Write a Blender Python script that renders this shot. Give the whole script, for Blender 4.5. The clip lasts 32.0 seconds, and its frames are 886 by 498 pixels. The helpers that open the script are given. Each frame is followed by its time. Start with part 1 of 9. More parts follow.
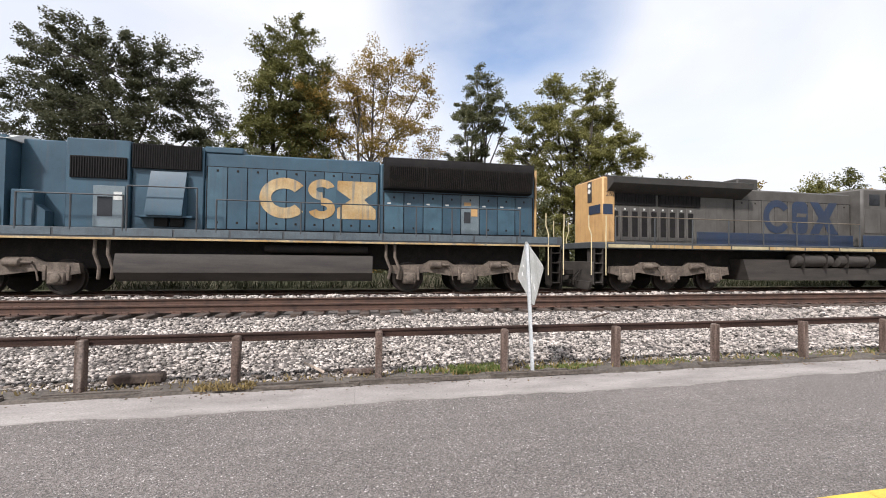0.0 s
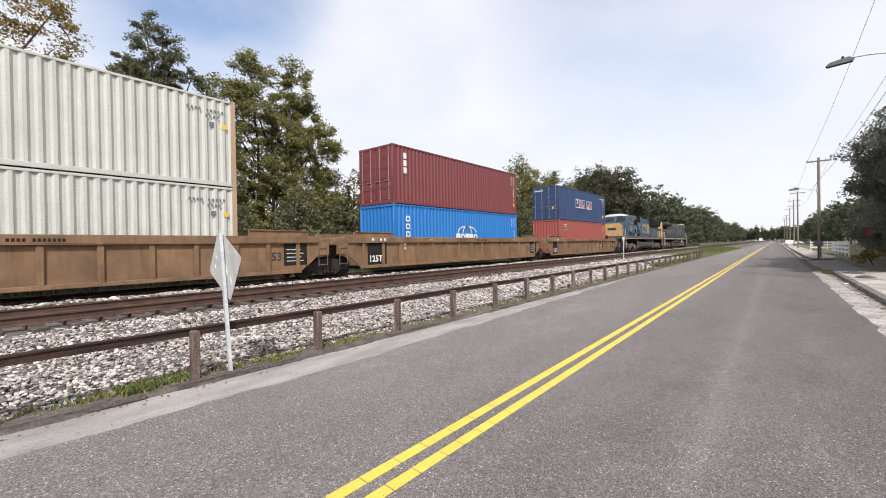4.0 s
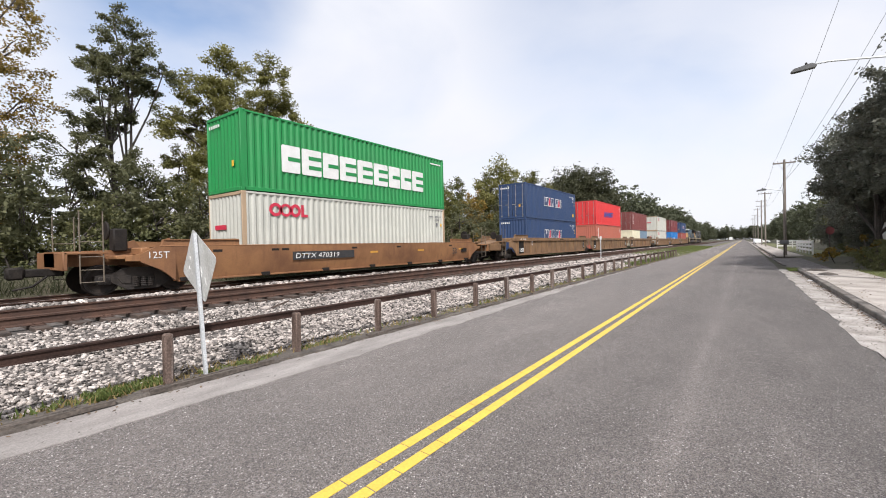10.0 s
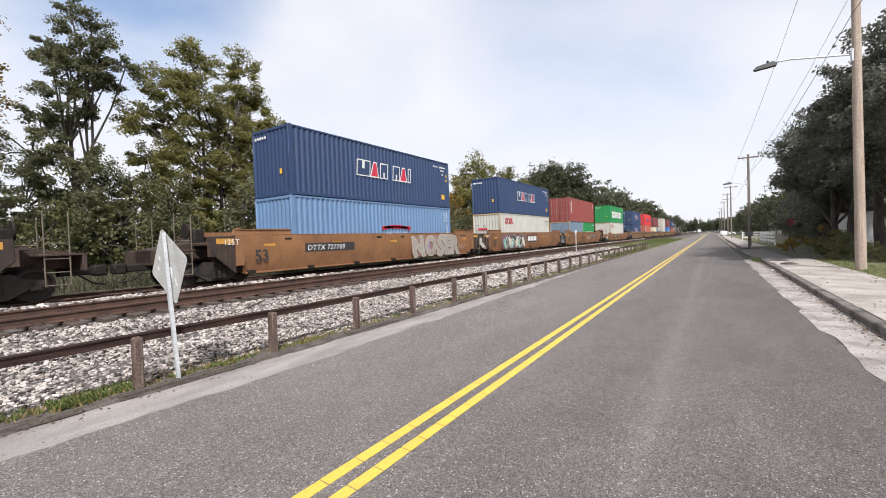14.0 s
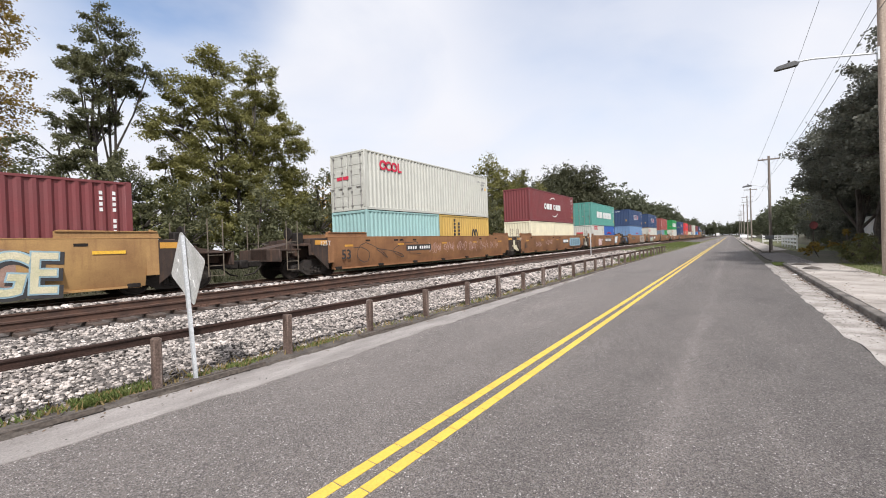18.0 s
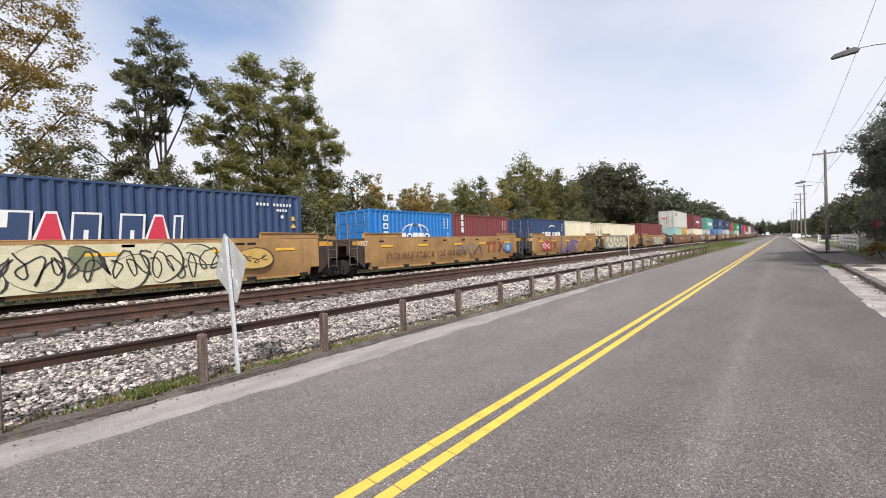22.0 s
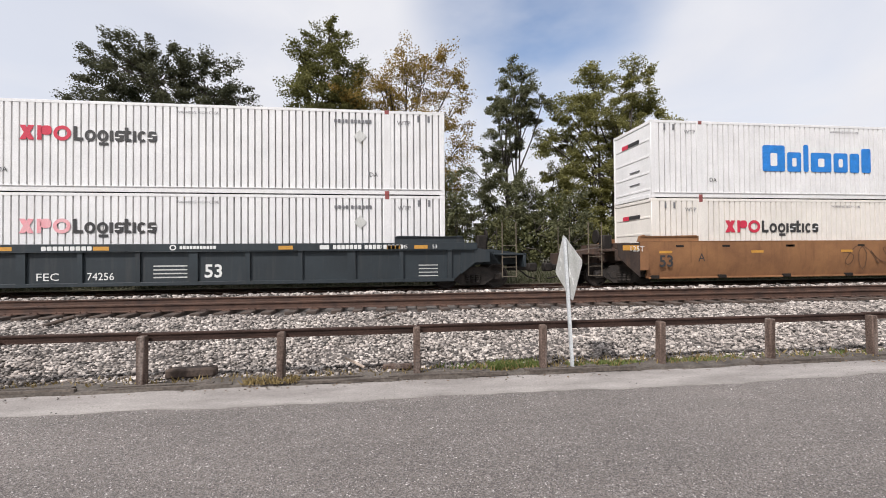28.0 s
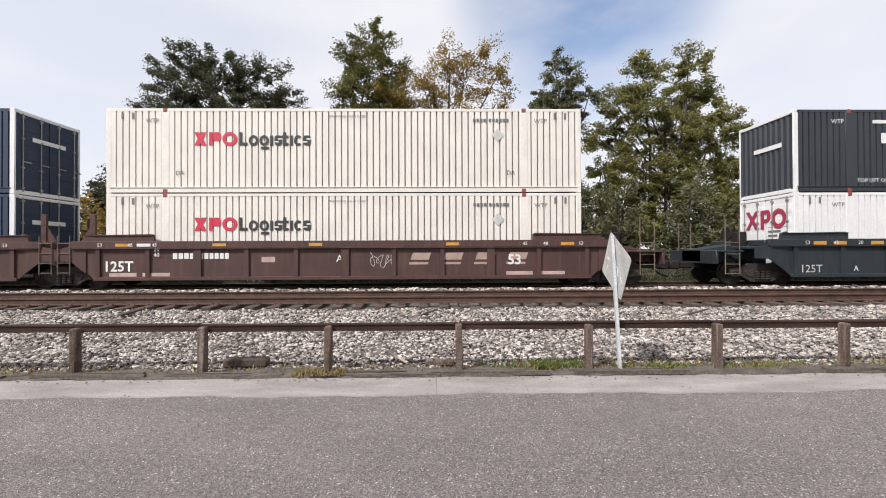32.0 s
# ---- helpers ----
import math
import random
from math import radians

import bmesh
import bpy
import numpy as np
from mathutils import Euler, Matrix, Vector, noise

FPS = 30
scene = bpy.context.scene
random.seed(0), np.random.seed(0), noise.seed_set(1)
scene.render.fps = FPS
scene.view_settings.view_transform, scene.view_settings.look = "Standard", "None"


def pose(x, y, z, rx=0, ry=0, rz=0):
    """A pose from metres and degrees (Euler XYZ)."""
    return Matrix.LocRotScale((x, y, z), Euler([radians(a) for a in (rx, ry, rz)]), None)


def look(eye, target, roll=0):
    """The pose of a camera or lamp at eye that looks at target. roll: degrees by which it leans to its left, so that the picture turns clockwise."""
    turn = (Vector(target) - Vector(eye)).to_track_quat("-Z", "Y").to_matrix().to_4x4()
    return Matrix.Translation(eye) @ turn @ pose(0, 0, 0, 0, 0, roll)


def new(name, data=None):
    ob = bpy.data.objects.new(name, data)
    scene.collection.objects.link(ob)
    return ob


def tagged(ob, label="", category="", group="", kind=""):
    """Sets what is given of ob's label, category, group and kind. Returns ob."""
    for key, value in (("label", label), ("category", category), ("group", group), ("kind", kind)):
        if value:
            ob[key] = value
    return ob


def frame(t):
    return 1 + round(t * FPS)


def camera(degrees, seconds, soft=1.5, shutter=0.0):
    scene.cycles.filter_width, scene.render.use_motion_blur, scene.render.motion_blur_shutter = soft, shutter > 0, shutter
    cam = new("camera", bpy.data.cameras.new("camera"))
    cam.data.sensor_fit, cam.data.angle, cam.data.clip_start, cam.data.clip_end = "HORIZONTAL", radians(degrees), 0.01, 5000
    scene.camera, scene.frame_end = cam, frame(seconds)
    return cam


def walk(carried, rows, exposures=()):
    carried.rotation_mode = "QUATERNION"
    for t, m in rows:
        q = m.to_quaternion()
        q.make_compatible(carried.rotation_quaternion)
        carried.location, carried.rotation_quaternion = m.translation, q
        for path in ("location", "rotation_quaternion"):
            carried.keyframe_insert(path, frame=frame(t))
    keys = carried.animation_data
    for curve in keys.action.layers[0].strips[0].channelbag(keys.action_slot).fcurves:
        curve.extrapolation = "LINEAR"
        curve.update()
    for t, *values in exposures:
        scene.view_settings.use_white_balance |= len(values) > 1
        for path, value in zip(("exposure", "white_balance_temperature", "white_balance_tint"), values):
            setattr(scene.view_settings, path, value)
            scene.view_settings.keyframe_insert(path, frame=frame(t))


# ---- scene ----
# x runs along the road and the track, y towards the track, z up; the camera stands on the road
PATH = [
    (0.0, pose(0, 0, 1.65, 91.36, -0.55, -11.74)),
    (0.5, pose(0, 0, 1.65, 91.18, -0.05, -18.37)),
    (1.0, pose(0, 0, 1.65, 90.94, 0.35, -23.82)),
    (1.5, pose(0, 0, 1.65, 90.71, 0.67, -29.16)),
    (2.0, pose(0, 0, 1.65, 90.50, 0.81, -34.97)),
    (2.5, pose(0, 0, 1.65, 90.25, 1.00, -40.59)),
    (3.0, pose(0, 0, 1.65, 89.99, 1.13, -45.58)),
    (3.5, pose(0, 0, 1.65, 89.80, 1.03, -49.16)),
    (4.0, pose(0, 0, 1.65, 89.61, 1.05, -51.34)),
    (4.5, pose(0, 0, 1.65, 89.37, 1.03, -52.56)),
    (6.5, pose(0, 0, 1.65, 89.12, 1.08, -54.22)),
    (7.0, pose(0, 0, 1.65, 89.13, 1.11, -54.34)),
    (7.5, pose(0, 0, 1.65, 89.19, 1.11, -54.43)),
    (8.0, pose(0, 0, 1.65, 89.20, 1.17, -54.53)),
    (8.5, pose(0, 0, 1.65, 89.21, 1.19, -54.61)),
    (9.0, pose(0, 0, 1.65, 89.25, 1.25, -54.57)),
    (9.5, pose(0, 0, 1.65, 89.37, 1.26, -54.40)),
    (10.0, pose(0, 0, 1.65, 89.51, 1.24, -54.04)),
    (10.5, pose(0, 0, 1.65, 89.63, 1.22, -53.72)),
    (11.0, pose(0, 0, 1.65, 89.68, 1.24, -53.68)),
    (11.5, pose(0, 0, 1.65, 89.60, 1.36, -54.07)),
    (12.0, pose(0, 0, 1.65, 89.41, 1.46, -54.83)),
    (12.5, pose(0, 0, 1.65, 89.21, 1.68, -55.74)),
    (13.0, pose(0, 0, 1.65, 89.00, 1.88, -56.50)),
    (13.5, pose(0, 0, 1.65, 88.88, 2.00, -56.93)),
    (14.0, pose(0, 0, 1.65, 88.88, 2.08, -57.09)),
    (14.5, pose(0, 0, 1.65, 88.91, 2.10, -57.12)),
    (16.5, pose(0, 0, 1.65, 89.06, 2.08, -56.85)),
    (17.0, pose(0, 0, 1.65, 89.19, 2.01, -56.51)),
    (17.5, pose(0, 0, 1.65, 89.31, 1.97, -56.00)),
    (18.0, pose(0, 0, 1.65, 89.37, 1.96, -55.26)),
    (18.5, pose(0, 0, 1.65, 89.43, 1.96, -54.51)),
    (19.0, pose(0, 0, 1.65, 89.41, 2.01, -53.94)),
    (19.5, pose(0, 0, 1.65, 89.35, 2.02, -53.63)),
    (20.0, pose(0, 0, 1.65, 89.28, 2.06, -53.52)),
    (20.5, pose(0, 0, 1.65, 89.26, 2.09, -53.40)),
    (21.0, pose(0, 0, 1.65, 89.33, 2.10, -52.98)),
    (21.5, pose(0, 0, 1.65, 89.43, 2.08, -52.15)),
    (22.0, pose(0, 0, 1.65, 89.59, 2.03, -50.75)),
    (22.5, pose(0, 0, 1.65, 89.77, 1.95, -48.83)),
    (23.0, pose(0, 0, 1.65, 89.97, 1.87, -45.99)),
    (23.5, pose(0, 0, 1.65, 90.21, 1.77, -42.08)),
    (24.0, pose(0, 0, 1.65, 90.44, 1.65, -37.07)),
    (24.5, pose(0, 0, 1.65, 90.64, 1.48, -31.46)),
    (25.0, pose(0, 0, 1.65, 90.79, 1.34, -25.87)),
    (25.5, pose(0, 0, 1.65, 90.85, 1.19, -21.15)),
    (26.0, pose(0, 0, 1.65, 90.86, 1.06, -17.49)),
    (26.5, pose(0, 0, 1.65, 90.81, 0.88, -14.48)),
    (28.5, pose(0, 0, 1.65, 90.77, 0.29, -4.88)),
    (29.0, pose(0, 0, 1.65, 90.72, 0.17, -3.38)),
    (29.5, pose(0, 0, 1.65, 90.66, 0.20, -2.36)),
    (30.0, pose(0, 0, 1.65, 90.60, 0.19, -1.80)),
    (30.5, pose(0, 0, 1.65, 90.55, 0.21, -1.59)),
    (31.0, pose(0, 0, 1.65, 90.54, 0.26, -1.46)),
    (31.5, pose(0, 0, 1.65, 90.50, 0.26, -1.30)),
    (32.0, pose(0, 0, 1.65, 90.45, 0.24, -0.98)),
]
cam = camera(93.73, 32.0, 1.0)
walk(cam, PATH, [(0.0, 0.35, 6370, 12), (4.0, 0.27, 6370, 12), (13.0, 0.25, 6370, 12), (22.0, 0.2, 6370, 12), (24.0, 0.17, 6370, 12), (26.0, 0.06, 6440, 12), (29.0, 0.1, 6440, 12), (31.5, 0.17, 6440, 12), (32.0, 0.17, 6440, 12)])

# ---- light ----
SUN_EL, SUN_AZ = 46.5, 227.0  # elevation, and compass way the light comes from (x east, y north)


def make_world():
    w = bpy.data.worlds.new("sky")
    scene.world = w
    w.use_nodes = True
    nt = w.node_tree
    nt.nodes.clear()
    out = nt.nodes.new("ShaderNodeOutputWorld")
    bg = nt.nodes.new("ShaderNodeBackground")
    sky = nt.nodes.new("ShaderNodeTexSky")
    sky.sky_type, sky.sun_disc = "NISHITA", False
    sky.sun_elevation, sky.sun_rotation = radians(SUN_EL), radians(SUN_AZ)
    sky.air_density, sky.dust_density = 1.0, 1.5
    co = nt.nodes.new("ShaderNodeTexCoord")
    mp = nt.nodes.new("ShaderNodeMapping")
    mp.inputs["Scale"].default_value = (1.0, 1.0, 2.2)
    mp.inputs["Location"].default_value = (3.1, 0.4, 0.2)
    n1 = nt.nodes.new("ShaderNodeTexNoise")
    n1.inputs["Scale"].default_value, n1.inputs["Detail"].default_value = 1.7, 7
    n1.inputs["Roughness"].default_value, n1.inputs["Distortion"].default_value = 0.5, 0.4
    n2 = nt.nodes.new("ShaderNodeTexNoise")
    n2.inputs["Scale"].default_value, n2.inputs["Detail"].default_value = 3.2, 5
    r1 = nt.nodes.new("ShaderNodeMapRange")
    r1.inputs["From Min"].default_value, r1.inputs["From Max"].default_value = 0.36, 0.55
    r1.inputs["To Min"].default_value, r1.inputs["To Max"].default_value = 0.78, 1.0
    cl = nt.nodes.new("ShaderNodeMix")
    cl.data_type = "RGBA"
    cl.inputs[6].default_value, cl.inputs[7].default_value = (8.75, 8.95, 9.6, 1), (10.15, 10.2, 10.35, 1)
    mx = nt.nodes.new("ShaderNodeMix")
    mx.data_type = "RGBA"
    ln = nt.links.new
    ln(co.outputs["Generated"], mp.inputs["Vector"])
    ln(mp.outputs["Vector"], n1.inputs["Vector"])
    ln(mp.outputs["Vector"], n2.inputs["Vector"])
    ln(n1.outputs["Fac"], r1.inputs["Value"])
    ln(n2.outputs["Fac"], cl.inputs[0])
    # two thin places in the cloud where the blue shows
    fac = r1.outputs["Result"]
    for way, edge, depth in (((0.285, 0.81, 0.512), 0.955, 0.8), ((0.85, 0.2, 0.49), 0.93, 0.35)):
        dt = nt.nodes.new("ShaderNodeVectorMath")
        dt.operation = "DOT_PRODUCT"
        dt.inputs[1].default_value = way
        ln(co.outputs["Generated"], dt.inputs[0])
        gp = nt.nodes.new("ShaderNodeMapRange")
        gp.interpolation_type = "SMOOTHSTEP"
        gp.inputs["From Min"].default_value, gp.inputs["From Max"].default_value = edge, 1.0
        gp.inputs["To Max"].default_value = depth * 2
        ln(dt.outputs["Value"], gp.inputs["Value"])
        pr = nt.nodes.new("ShaderNodeMath")
        pr.operation = "MULTIPLY"
        ln(gp.outputs[0], pr.inputs[0])
        ln(n2.outputs["Fac"], pr.inputs[1])
        sb = nt.nodes.new("ShaderNodeMath")
        sb.operation, sb.use_clamp = "SUBTRACT", True
        ln(fac, sb.inputs[0])
        ln(pr.outputs[0], sb.inputs[1])
        fac = sb.outputs[0]
    ln(fac, mx.inputs[0])
    gain = nt.nodes.new("ShaderNodeVectorMath")
    gain.operation = "SCALE"
    gain.inputs["Scale"].default_value = 2.1
    ln(sky.outputs["Color"], gain.inputs[0])
    ln(gain.outputs[0], mx.inputs[6])
    ln(cl.outputs[2], mx.inputs[7])
    ln(mx.outputs[2], bg.inputs["Color"])
    bg.inputs["Strength"].default_value = 0.083
    ln(bg.outputs["Background"], out.inputs["Surface"])


make_world()
sun_data = bpy.data.lights.new("sun", "SUN")
sun_data.energy, sun_data.angle, sun_data.color = 4.1, radians(5), (1.0, 0.965, 0.935)
sun = new("sun", sun_data)
sun_way = Vector((math.sin(radians(SUN_AZ)) * math.cos(radians(SUN_EL)), math.cos(radians(SUN_AZ)) * math.cos(radians(SUN_EL)), math.sin(radians(SUN_EL))))
sun.matrix_world = look(sun_way * 80, (0, 0, 0))

# ---- materials ----
MATS = {}


def mk(name, a, b=None, scale=3.0, rough=0.6, metal=0.0, bump=0.15, bscale=40.0, streak=None, samt=0.5, fine=0.18, vary=0.0, stretch=(1, 1, 1), spec=0.5, world=False):
    """A painted, rusted or mineral surface: two colours in broad patches, fine grain, streaks that run down, small relief."""
    if name in MATS:
        return MATS[name]
    m = bpy.data.materials.new(name)
    m.use_nodes = True
    nt = m.node_tree
    ln = nt.links.new
    bs = nt.nodes["Principled BSDF"]
    bs.inputs["Roughness"].default_value, bs.inputs["Metallic"].default_value = rough, metal
    bs.inputs["Specular IOR Level"].default_value = spec
    b = b or tuple(c * 0.75 for c in a)
    co = nt.nodes.new("ShaderNodeTexCoord")
    geo = nt.nodes.new("ShaderNodeNewGeometry")
    info = nt.nodes.new("ShaderNodeObjectInfo")
    shift = nt.nodes.new("ShaderNodeVectorMath")
    shift.operation = "MULTIPLY_ADD"
    shift.inputs[1].default_value = (37.0, 23.0, 11.0)
    ln(info.outputs["Random"], shift.inputs[0])
    ln((geo.outputs["Position"] if world else co.outputs["Object"]), shift.inputs[2])
    place = geo.outputs["Position"] if world else shift.outputs[0]
    mp = nt.nodes.new("ShaderNodeMapping")
    mp.inputs["Scale"].default_value = stretch
    ln(place, mp.inputs["Vector"])
    n1 = nt.nodes.new("ShaderNodeTexNoise")
    n1.inputs["Scale"].default_value, n1.inputs["Detail"].default_value, n1.inputs["Roughness"].default_value = scale, 6, 0.62
    ln(mp.outputs["Vector"], n1.inputs["Vector"])
    r1 = nt.nodes.new("ShaderNodeMapRange")
    r1.inputs["From Min"].default_value, r1.inputs["From Max"].default_value = 0.35, 0.68
    ln(n1.outputs["Fac"], r1.inputs["Value"])
    mx = nt.nodes.new("ShaderNodeMix")
    mx.data_type = "RGBA"
    mx.inputs[6].default_value, mx.inputs[7].default_value = (*a, 1), (*b, 1)
    ln(r1.outputs["Result"], mx.inputs[0])
    col = mx.outputs[2]
    if streak:
        mp2 = nt.nodes.new("ShaderNodeMapping")
        mp2.inputs["Scale"].default_value = (4.5, 4.5, 0.35)
        ln(place, mp2.inputs["Vector"])
        n2 = nt.nodes.new("ShaderNodeTexNoise")
        n2.inputs["Scale"].default_value, n2.inputs["Detail"].default_value = 2.0, 5
        ln(mp2.outputs["Vector"], n2.inputs["Vector"])
        r2 = nt.nodes.new("ShaderNodeMapRange")
        r2.inputs["From Min"].default_value, r2.inputs["From Max"].default_value = 0.52, 0.78
        r2.inputs["To Max"].default_value = samt
        ln(n2.outputs["Fac"], r2.inputs["Value"])
        m2 = nt.nodes.new("ShaderNodeMix")
        m2.data_type = "RGBA"
        ln(r2.outputs["Result"], m2.inputs[0])
        ln(col, m2.inputs[6])
        m2.inputs[7].default_value = (*streak, 1)
        col = m2.outputs[2]
    n3 = nt.nodes.new("ShaderNodeTexNoise")
    n3.inputs["Scale"].default_value, n3.inputs["Detail"].default_value = bscale, 3
    ln(place, n3.inputs["Vector"])
    r3 = nt.nodes.new("ShaderNodeMapRange")
    r3.inputs["From Min"].default_value, r3.inputs["From Max"].default_value = 0.3, 0.7
    r3.inputs["To Min"].default_value, r3.inputs["To Max"].default_value = 1 - fine, 1 + fine
    ln(n3.outputs["Fac"], r3.inputs["Value"])
    val = r3.outputs["Result"]
    if vary:
        r4 = nt.nodes.new("ShaderNodeMapRange")
        r4.inputs["To Min"].default_value, r4.inputs["To Max"].default_value = 1 - vary, 1 + vary
        ln(geo.outputs["Random Per Island"], r4.inputs["Value"])
        mul = nt.nodes.new("ShaderNodeMath")
        mul.operation = "MULTIPLY"
        ln(val, mul.inputs[0])
        ln(r4.outputs["Result"], mul.inputs[1])
        val = mul.outputs[0]
    vm = nt.nodes.new("ShaderNodeVectorMath")
    vm.operation = "SCALE"
    ln(col, vm.inputs[0])
    ln(val, vm.inputs["Scale"])
    ln(vm.outputs[0], bs.inputs["Base Color"])
    if bump:
        bp = nt.nodes.new("ShaderNodeBump")
        bp.inputs["Strength"].default_value, bp.inputs["Distance"].default_value = bump, 0.01
        ln(n3.outputs["Fac"], bp.inputs["Height"])
        ln(bp.outputs["Normal"], bs.inputs["Normal"])
    MATS[name] = m
    return m


GRIME = (0.09, 0.075, 0.06)


def paint(name, c, worn=0.35, rough=0.55):
    """Weathered container or railcar paint."""
    fade = tuple(min(1.0, x * 0.86 + 0.012) for x in c)
    return mk(name, c, fade, scale=1.1, rough=rough, bump=0.06, bscale=26, streak=tuple(0.55 * x + 0.45 * g for x, g in zip(c, GRIME)), samt=worn, fine=0.07)


def leafy(name, a, b, trans=0.25):
    """Leaves: two greens from leaf to leaf, some light passing through."""
    m = bpy.data.materials.new(name)
    m.use_nodes = True
    nt = m.node_tree
    ln = nt.links.new
    bs = nt.nodes["Principled BSDF"]
    bs.inputs["Roughness"].default_value, bs.inputs["Specular IOR Level"].default_value = 0.6, 0.25
    geo = nt.nodes.new("ShaderNodeNewGeometry")
    n1 = nt.nodes.new("ShaderNodeTexNoise")
    n1.inputs["Scale"].default_value, n1.inputs["Detail"].default_value = 0.35, 4
    ln(geo.outputs["Position"], n1.inputs["Vector"])
    add = nt.nodes.new("ShaderNodeMath")
    add.operation = "MULTIPLY_ADD"
    add.inputs[1].default_value = 0.55
    ln(geo.outputs["Random Per Island"], add.inputs[0])
    ln(n1.outputs["Fac"], add.inputs[2])
    r1 = nt.nodes.new("ShaderNodeMapRange")
    r1.inputs["From Min"].default_value, r1.inputs["From Max"].default_value = 0.4, 1.1
    ln(add.outputs[0], r1.inputs["Value"])
    mx = nt.nodes.new("ShaderNodeMix")
    mx.data_type = "RGBA"
    mx.inputs[6].default_value, mx.inputs[7].default_value = (*a, 1), (*b, 1)
    ln(r1.outputs["Result"], mx.inputs[0])
    ln(mx.outputs[2], bs.inputs["Base Color"])
    tr = nt.nodes.new("ShaderNodeBsdfTranslucent")
    ln(mx.outputs[2], tr.inputs["Color"])
    sh = nt.nodes.new("ShaderNodeMixShader")
    sh.inputs[0].default_value = trans
    ln(bs.outputs[0], sh.inputs[1])
    ln(tr.outputs[0], sh.inputs[2])
    ln(sh.outputs[0], nt.nodes["Material Output"].inputs["Surface"])
    MATS[name] = m
    return m


def asphalt():
    """Worn road: pale and dark aggregate in a grey binder, wheel tracks and a paler crown along each lane."""
    m = mk("asphalt", (0.19, 0.166, 0.15), (0.136, 0.119, 0.108), scale=0.35, rough=0.88, bump=0.9, bscale=120, fine=0.5, world=True, stretch=(0.3, 1.2, 1))
    nt = m.node_tree
    ln = nt.links.new
    bs = nt.nodes["Principled BSDF"]
    col = bs.inputs["Base Color"].links[0].from_socket
    geo = nt.nodes.new("ShaderNodeNewGeometry")

    def node(kind, **kw):
        nd = nt.nodes.new("ShaderNode" + kind)
        for key, value in kw.items():
            nd.inputs[key.replace("_", " ")].default_value = value
        return nd
    # aggregate: dark pores, grey chips, a few nearly white ones
    for scale, limit, amount, c in ((85, 0.74, 0.55, (0.055, 0.049, 0.046)), (95, 0.78, 0.55, (0.3, 0.28, 0.265)), (104, 0.962, 0.9, (0.6, 0.56, 0.53)), (150, 0.75, 0.7, (0.03, 0.027, 0.026))):
        vo = node("TexVoronoi", Scale=scale)
        ln(geo.outputs["Position"], vo.inputs["Vector"])
        sep = nt.nodes.new("ShaderNodeSeparateColor")
        ln(vo.outputs["Color"], sep.inputs[0])
        mr = node("MapRange", From_Min=limit, From_Max=limit + 0.03, To_Max=amount)
        ln(sep.outputs[0], mr.inputs["Value"])
        mx = nt.nodes.new("ShaderNodeMix")
        mx.data_type = "RGBA"
        ln(mr.outputs[0], mx.inputs[0])
        ln(col, mx.inputs[6])
        mx.inputs[7].default_value = (*c, 1)
        col = mx.outputs[2]
    # wear along the lanes, its edges wandering a little
    mp = nt.nodes.new("ShaderNodeMapping")
    mp.inputs["Scale"].default_value = (0.12, 0.9, 1)
    ln(geo.outputs["Position"], mp.inputs["Vector"])
    nz = node("TexNoise", Scale=1.0, Detail=5)
    ln(mp.outputs["Vector"], nz.inputs["Vector"])
    sp = nt.nodes.new("ShaderNodeSeparateXYZ")
    ln(geo.outputs["Position"], sp.inputs[0])
    wob = nt.nodes.new("ShaderNodeMath")
    wob.operation = "MULTIPLY_ADD"
    wob.inputs[1].default_value = 0.5
    ln(nz.outputs["Fac"], wob.inputs[0])
    ln(sp.outputs[1], wob.inputs[2])
    mr = node("MapRange", From_Min=-1.75, From_Max=5.25)
    ln(wob.outputs[0], mr.inputs["Value"])
    ramp = nt.nodes.new("ShaderNodeValToRGB")
    ramp.color_ramp.interpolation = "B_SPLINE"
    stops = [(-1.5, 0.8), (-0.9, 0.74), (-0.35, 0.82), (0.35, 0.86), (0.6, 0.9), (0.72, 1.12), (0.84, 0.9), (1.25, 0.82), (1.8, 0.96), (2.6, 1.08), (3.2, 1.02), (3.9, 1.13), (4.7, 1.1)]
    el = ramp.color_ramp.elements
    while len(el) < len(stops):
        el.new(0.5)
    for e, (y, v) in zip(el, stops):
        e.position = (y + 1.5) / 7.0 + 0.036
        e.color = (v * 0.8, v * 0.8, v * 0.8, 1)
    ln(mr.outputs[0], ramp.inputs[0])
    # broad dust and oil patches
    n4 = node("TexNoise", Scale=1.6, Detail=6, Roughness=0.7)
    mp4 = nt.nodes.new("ShaderNodeMapping")
    mp4.inputs["Scale"].default_value = (0.45, 1.0, 1)
    ln(geo.outputs["Position"], mp4.inputs["Vector"])
    ln(mp4.outputs["Vector"], n4.inputs["Vector"])
    r4 = node("MapRange", From_Min=0.3, From_Max=0.7, To_Min=1.08, To_Max=1.42)
    ln(n4.outputs["Fac"], r4.inputs["Value"])
    wear = nt.nodes.new("ShaderNodeVectorMath")
    wear.operation = "SCALE"
    ln(ramp.outputs["Color"], wear.inputs[0])
    ln(r4.outputs[0], wear.inputs["Scale"])
    mul = nt.nodes.new("ShaderNodeVectorMath")
    mul.operation = "MULTIPLY"
    ln(col, mul.inputs[0])
    ln(wear.outputs[0], mul.inputs[1])
    ln(mul.outputs[0], bs.inputs["Base Color"])
    return m


